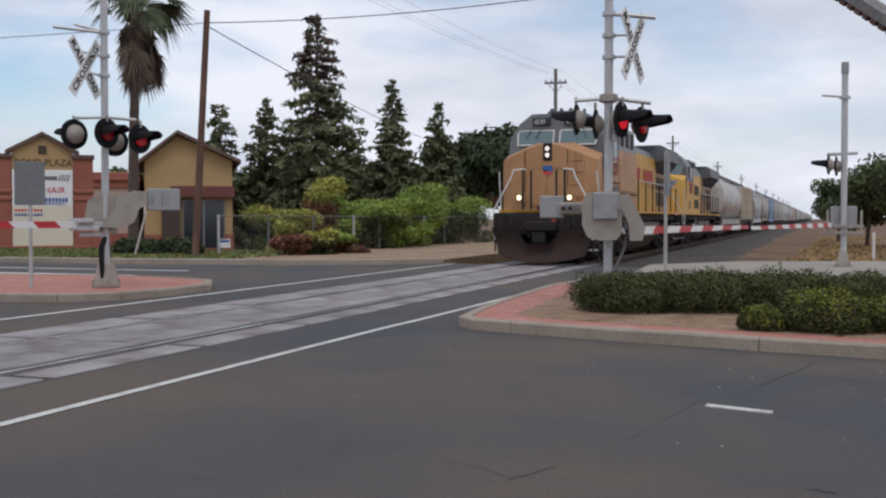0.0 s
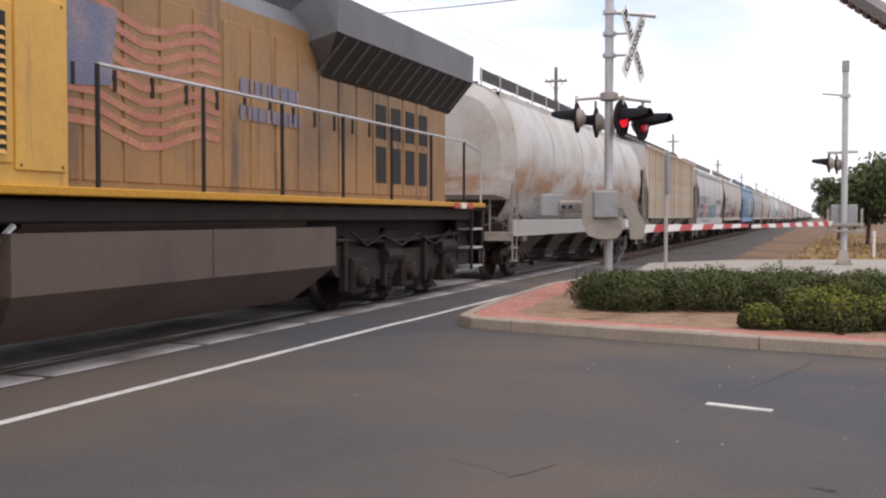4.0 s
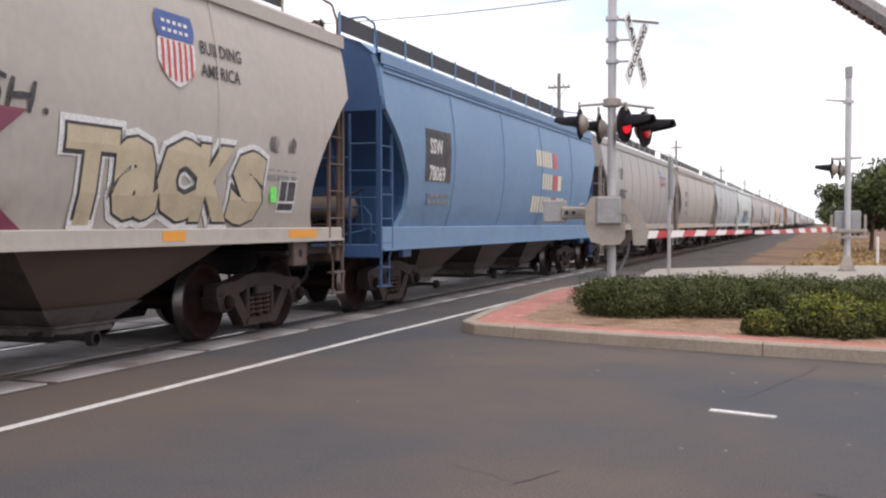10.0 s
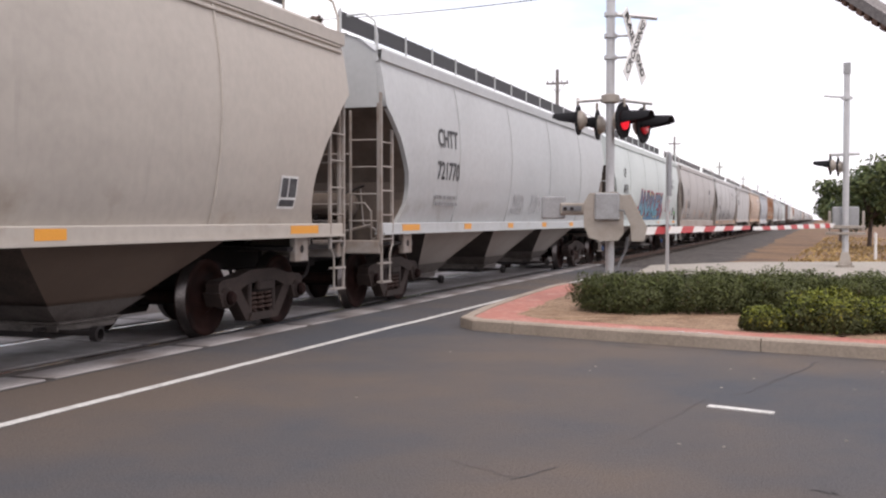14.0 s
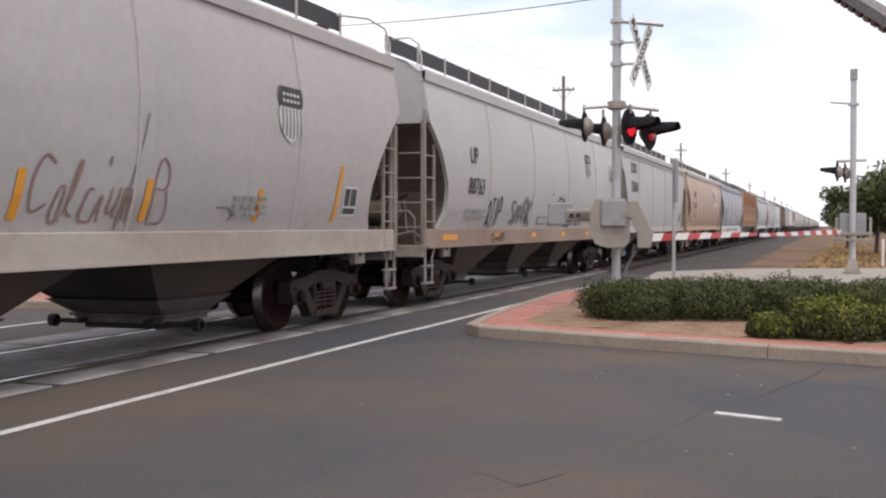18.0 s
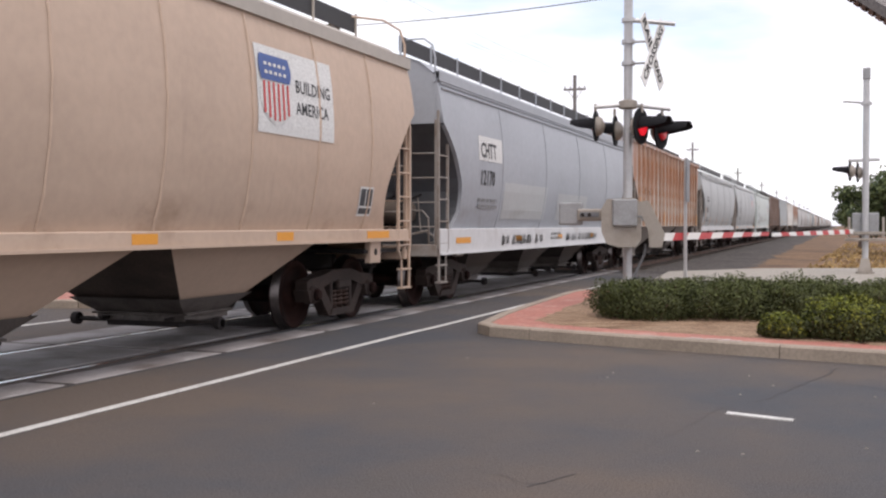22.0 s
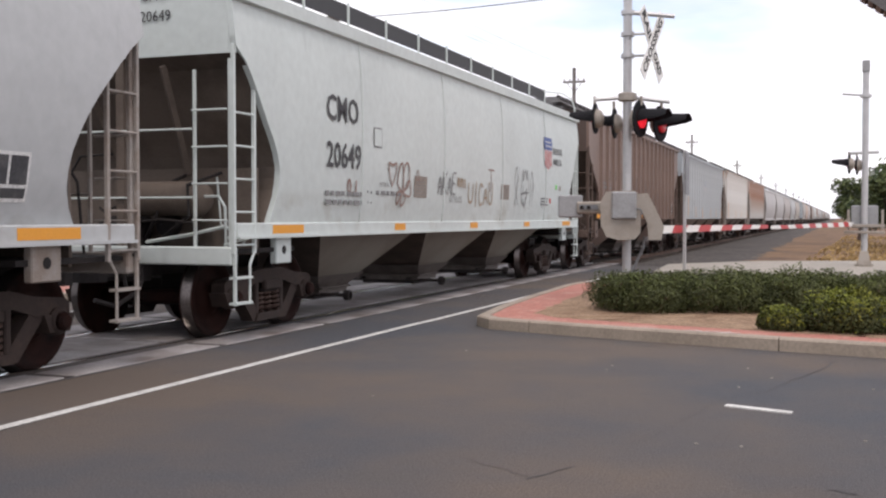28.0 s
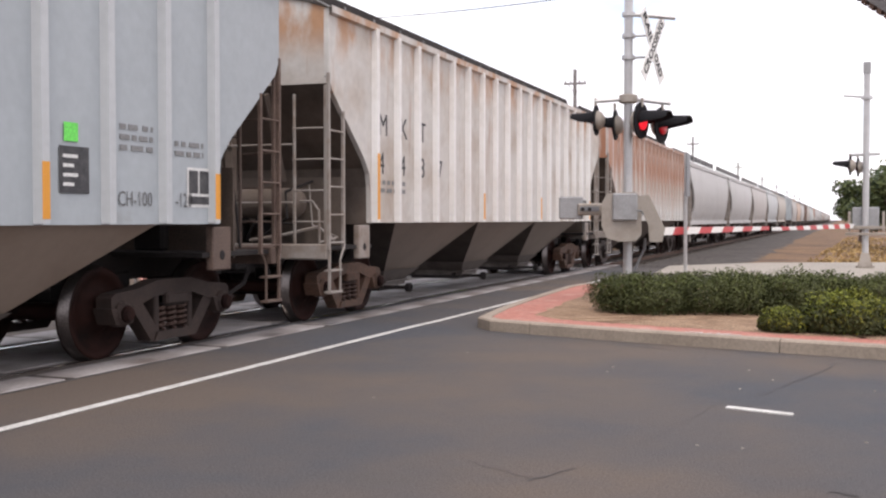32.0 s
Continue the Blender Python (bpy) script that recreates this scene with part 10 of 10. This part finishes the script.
# ---- the fence ----
def fence():
    pts = [(-19.4, 32.2), (-17.6, 39.5), (-17.1, 46.3), (-16.5, 56), (-16.4, 70)]
    base, h = .05, 1.42
    f = thing("chain_link_fence", "grey chain-link fence with a top rail before the bushes", "fence")
    for (x0, y0), (x1, y1) in zip(pts, pts[1:]):
        a, b = Vector((x0, y0, 0)), Vector((x1, y1, 0))
        k = max(1, round((b - a).length / 2.6))
        for i in range(k + (1 if (x1, y1) == pts[-1] else 0)):
            p = a.lerp(b, i / k)
            g = Geo().tube((p.x, p.y, -.3), (p.x, p.y, base + h + .04), .03 if i else .05, 8)
            part("post", g, FENCE_GREY if i else GALV, f)
        for z in (base + h,):
            g = Geo().tube((a.x, a.y, z), (b.x, b.y, z), .022, 6)
            part("rail", g, FENCE_GREY, f)
        g = Geo()
        ln = (b - a).length
        d = (b - a).normalized()
        step = .13
        n = int((ln + h) / step)
        w = .003
        for i in range(n):
            for s in (1, -1):
                u0 = i * step - (h if s > 0 else 0)
                p, q = (u0, 0), (u0 + h, h)
                if s < 0:
                    p, q = (i * step, 0), (i * step - h, h)
                (ua, za), (ub, zb) = p, q
                if ua < 0:
                    za, ua = za + (0 - ua) * (zb - za) / (ub - ua), 0
                if ub < 0:
                    zb, ub = za + (0 - ua) * (zb - za) / (ub - ua), 0
                if ub > ln:
                    zb, ub = za + (ln - ua) * (zb - za) / (ub - ua), ln
                if ua > ln:
                    za, ua = zb + (ln - ub) * (za - zb) / (ua - ub), ln
                P0, P1 = a + d * ua, a + d * ub
                g.add([(P0.x, P0.y, base + za - w), (P0.x, P0.y, base + za + w), (P1.x, P1.y, base + zb + w), (P1.x, P1.y, base + zb - w)], [(0, 1, 2, 3)])
        tagged(part("wire_mesh", g, FENCE_GREY, f), kind="stuff")
    g = Geo().box(-.2, .2, -.015, 0, .32, .62, .004)
    g.box(-.17, .17, -.02, -.014, .5, .59, slot=1)
    s = solid("notice_board", g, [SIGN_WHITE, WING_BLUE], "small white and blue notice on the fence", "sign", at=pose(-19.3, 32.42, .05, 0, 0, 35))


fence()


# ---- shops across the street ----
STUCCO_TAN = material("tan stucco", (0.46, 0.31, 0.15), 0.9, alt=(0.4, 0.27, 0.13), scale=0.6, bump=0.15, grain=30, grain_mix=0.06)
STUCCO_RED = material("brick red stucco", (0.33, 0.12, 0.085), 0.9, alt=(0.28, 0.1, 0.07), scale=0.8, bump=0.15, grain=30, grain_mix=0.08)
STUCCO_PINK = material("pinkish stucco", (0.5, 0.36, 0.29), 0.9, alt=(0.44, 0.31, 0.25), scale=0.6, bump=0.1)
ROOF_BROWN = material("brown roof tiles", (0.13, 0.08, 0.065), 0.85, alt=(0.18, 0.12, 0.1), scale=2, bump=0.3)
TRIM_RED = material("dark red trim", (0.17, 0.06, 0.05), 0.7)
CREAM_BOARD = material("cream sign board", (0.72, 0.66, 0.52), 0.6, bump=0.0, grain_mix=0.03)
WHITE_BOARD = material("white sign board", (0.8, 0.8, 0.79), 0.5, bump=0.0, grain_mix=0.03)
LETTER_BROWN = material("dark brown letters", (0.07, 0.05, 0.04), 0.6, bump=0.0)
LETTER_RED = material("red sign letters", (0.6, 0.03, 0.04), 0.5, bump=0.0)
LETTER_BLUE = material("blue sign letters", (0.03, 0.1, 0.35), 0.5, bump=0.0)
DARK_GLASS = material("dark shop glass", (0.02, 0.025, 0.03), 0.08, spec=0.7, bump=0.0, grain_mix=0.0)


def plaza_sign():
    s = thing("plaza_sign", "brick-red monument sign with white panels and a tan gable", "sign", at=pose(-29.95, 36.15, -.1, 0, 0, 39.6))
    for x0, x1 in ((-2.15, -1.22), (1.14, 1.92)):
        g = Geo().box(x0, x1, -.1, .75, 0, 4.0, .02)
        for z in (2.2, 2.5):
            g.box(x0 - .05, x1 + .05, -.16, .8, z, z + .16, .03)
        g.box(x0 - .06, x1 + .06, -.18, .82, 3.92, 4.1, .02, slot=1)
        part("pier", g, [STUCCO_RED, ROOF_BROWN], s)
    g = Geo().prism([(-1.22, 3.45), (1.14, 3.45), (1.14, 4.25), (-.04, 4.85), (-1.22, 4.25)], -.05, .7, "y")
    part("gable", g, STUCCO_TAN, s, "tan gable panel")
    for sx in (-1, 1):
        g = Geo()
        a, b = (-.04, 5.02), (-.04 + sx * 1.42, 4.24)
        g.prism([a, b, (b[0], b[1] - .16), (a[0], a[1] - .16)] if sx < 0 else [a, (a[0], a[1] - .16), (b[0], b[1] - .16), b], -.22, .85, "y")
        part("roof_slope", g, ROOF_BROWN, s)
    g = Geo().box(-1.2, 1.12, -.14, .6, .36, 1.98, .01)
    part("sign_board", g, CREAM_BOARD, s, "cream board")
    g = Geo().box(-1.2, 1.12, -.14, .6, 1.99, 3.46, .01)
    part("sign_board", g, WHITE_BOARD, s, "white board")
    g = Geo().box(-.2, .12, -.1, -.04, 4.12, 4.45, .01)
    part("plaque", g, LETTER_BROWN, s)
    up = Matrix.Rotation(math.pi / 2, 4, "X")
    lettering("BOND PLAZA", .42, Matrix.Translation((-1.12, -.07, 3.62)) @ up, LETTER_BROWN, s, wide=.86, label="dark brown letters")
    lettering("HAIR", .36, Matrix.Translation((-.02, -.15, 2.52)) @ up, LETTER_RED, s, wide=1.05, label="red letters")
    g = Geo()
    for k in range(8):
        g.box(-.08 + .13 * k, .01 + .13 * k, -.15, -.145, 2.14, 2.32)
    g.box(.05, .8, -.15, -.145, 2.06, 2.1)
    part("sign_bars", g, LETTER_BLUE, s, "blue letter-sized bars")
    g = Geo()
    for k in range(7):
        g.box(-.06 + .085 * k, .005 + .085 * k, -.15, -.145, 3.04, 3.2)
    for k in range(4):
        g.tube((.58 + .11 * k, -.148, 3.0), (.66 + .11 * k, -.148, 3.28), .02, 4)
    part("sign_bars", g, SIGN_INK, s, "black letter-sized bars")
    g = Geo().box(-.25, -.12, -.15, -.145, 2.98, 3.34)
    part("sign_bars", g, LETTER_BLUE, s)
    for z, m in ((1.76, LETTER_RED), (1.58, LETTER_BLUE)):
        g = Geo()
        for k in range(9):
            g.box(-1.1 + .12 * k, -1.02 + .12 * k, -.15, -.145, z, z + .1)
        part("sign_bars", g, m, s)
    g = Geo().box(-2.2, 1.98, -.2, .8, -.2, .36, .02)
    part("plinth", g, STUCCO_RED, s)


def shop():
    s = thing("shop_building", "tan gabled shop with a dark red awning band", "building", at=pose(-29.3, 44.9, -.15, 0, 0, 33.0))
    g = Geo().prism([(-1.55, .75), (2.6, .75), (2.6, 4.35), (.0, 5.55), (-1.55, 4.3)], 0, 9, "y")
    part("wall", g, STUCCO_TAN, s)
    g = Geo().prism([(-1.6, -.2), (2.66, -.2), (2.66, .75), (-1.6, .75)], -.06, 9.05, "y")
    part("brick_base", g, STUCCO_RED, s, "brick red base")
    for a, b in (((0.0, 5.78), (-1.95, 4.2)), ((0.0, 5.78), (3.0, 4.38))):
        g = Geo().prism([a, b, (b[0], b[1] - .18), (a[0], a[1] - .18)] if b[0] < 0 else [a, (a[0], a[1] - .18), (b[0], b[1] - .18), b], -.45, 9.4, "y")
        part("roof_slope", g, ROOF_BROWN, s)
    g = Geo().box(-.35, 2.7, -.35, .0, 2.55, 3.1, .02)
    part("awning_band", g, TRIM_RED, s, "dark red band over the doors")
    for k in range(2):
        x = .25 + k * 1.0
        g = Geo().box(x, x + .94, -.08, -.01, .1, 2.4)
        g.pipe([(x, -.09, .1), (x, -.09, 2.4), (x + .94, -.09, 2.4), (x + .94, -.09, .1)], .035, 4, slot=1)
        part("glass_door", g, [DARK_GLASS, SIGN_BACK], s, "dark glass door")
    # solid dark box that stands in for the shade inside the doorway
    g = Geo().box(-.75, .1, -.35, -.01, -.1, 2.5, .02)
    part("doorway_shade", g, LETTER_BROWN, s)
    # lower wing
    w = thing("shop_building", "low pinkish shop wing with dark red cornice", "building", at=pose(-33.4, 42.3, -.15, 0, 0, 33.0))
    g = Geo().box(-.6, 3.0, .5, 9, -.2, 3.0)
    part("wall", g, STUCCO_PINK, w)
    g = Geo().box(-.7, 3.06, .4, 9, 3.0, 3.75, .03)
    g.box(-.8, 3.1, .3, 9, 3.35, 3.5, .02)
    part("cornice", g, STUCCO_RED, w, "brick red cornice")
    g = Geo().box(-.68, 3.04, .42, 1, -.2, .8, .02)
    part("base", g, STUCCO_RED, w)


plaza_sign()
shop()


# ---- porch roof close to the camera ----
def porch():
    p = thing("porch_roof", "dark timber porch eave with notched rafter ends", "roof", at=pose(0, 0, 0))
    a, b = Vector((0.0895, 5.362, 2.436)), Vector((.2646, 5.047, 2.242))
    d = (b - a)
    a0, b0 = a - d * 1.2, b + d * 1.6
    ax = d.normalized()
    side = ax.cross(Vector((0, 0, 1))).normalized()
    up = side.cross(ax).normalized()
    if up.z < 0:
        up = -up
    g = Geo()
    vs = [a0 - side * .02, b0 - side * .02, b0 - side * .02 + up * .045, a0 - side * .02 + up * .045, a0 + side * .06, b0 + side * .06, b0 + side * .06 + up * .045, a0 + side * .06 + up * .045]
    g.add(vs, [(0, 1, 2, 3), (7, 6, 5, 4), (0, 4, 5, 1), (3, 2, 6, 7), (1, 5, 6, 2), (4, 0, 3, 7)])
    part("eave_beam", g, GREY_WOOD, p)
    n = 22
    for k in range(n):
        q = a0 + (b0 - a0) * (k + .3) / n
        g = Geo()
        e = ax * .045
        vs = [q - side * .03, q + e - side * .03, q + e - side * .03 - up * .03, q - side * .03 - up * .03, q + side * .05, q + e + side * .05, q + e + side * .05 - up * .03, q + side * .05 - up * .03]
        g.add(vs, [(3, 2, 1, 0), (4, 5, 6, 7), (0, 1, 5, 4), (2, 3, 7, 6), (1, 2, 6, 5), (3, 0, 4, 7)])
        part("rafter_end", g, POLE_WOOD, p)
    g = Geo().box(b0.x - .06, b0.x + .06, b0.y - .06, b0.y + .06, 0, b0.z + .1, .01)
    part("porch_post", g, TIE, p)


porch()


def dry_grass():
    """Thin straw-coloured grass on the bare ground beside the line."""
    rs = np.random.RandomState(77)
    n = 11000
    y = 42 + 60 * rs.rand(n) ** 1.5
    x = -1.5 + (y - 30) * .03 + rs.rand(n) * (12 + (y - 38) * .25)
    keep = np.sin(x * .55 + 1) + np.sin(y * .23) + rs.normal(size=n) * .5 > .1
    p = np.stack([x, y, np.full(n, -.17)], 1)[keep]
    m = len(p)
    nrm = np.tile(np.array([0.0, -1.0, 0.25]), (m, 1))
    v, f = leaves(p, nrm, .1, rs, 1.6)
    straw = leaf_material("straw", (0.36, 0.245, 0.1), (0.26, 0.16, 0.07))
    ob = new("dry_grass", leaf_mesh("dry_grass", [(v, f, straw)]))
    tagged(ob, "thin straw-coloured dry grass on bare ground", "grass", kind="stuff")


dry_grass()


# ---- what moves: the train rolls past, its wheels turn ----
def train_front(t):
    return 30.6 - 13.25 * t + 0.009 * t * t


def motions():
    for ob, offset in TRAIN:
        walk(ob, [(t, pose(TRACK_X, train_front(t) + offset, 0)) for t in (0, 4, 8, 12, 16, 20, 24, 28, 32)])
    # wheels of one size and place in their truck share one turning
    turning = {}
    for ws, r in WHEELS:
        key = (round(ws.location.y, 2), r)
        if key not in turning:
            place = ws.location.copy()
            walk(ws, [(k / 30, pose(place.x, place.y, place.z, math.degrees((train_front(0) - train_front(k / 30)) / r) % 360)) for k in range(961)])
            turning[key] = ws.animation_data
        else:
            ws.rotation_mode = "QUATERNION"
            keys = ws.animation_data_create()
            keys.action = turning[key].action
            keys.action_slot = turning[key].action_slot


motions()
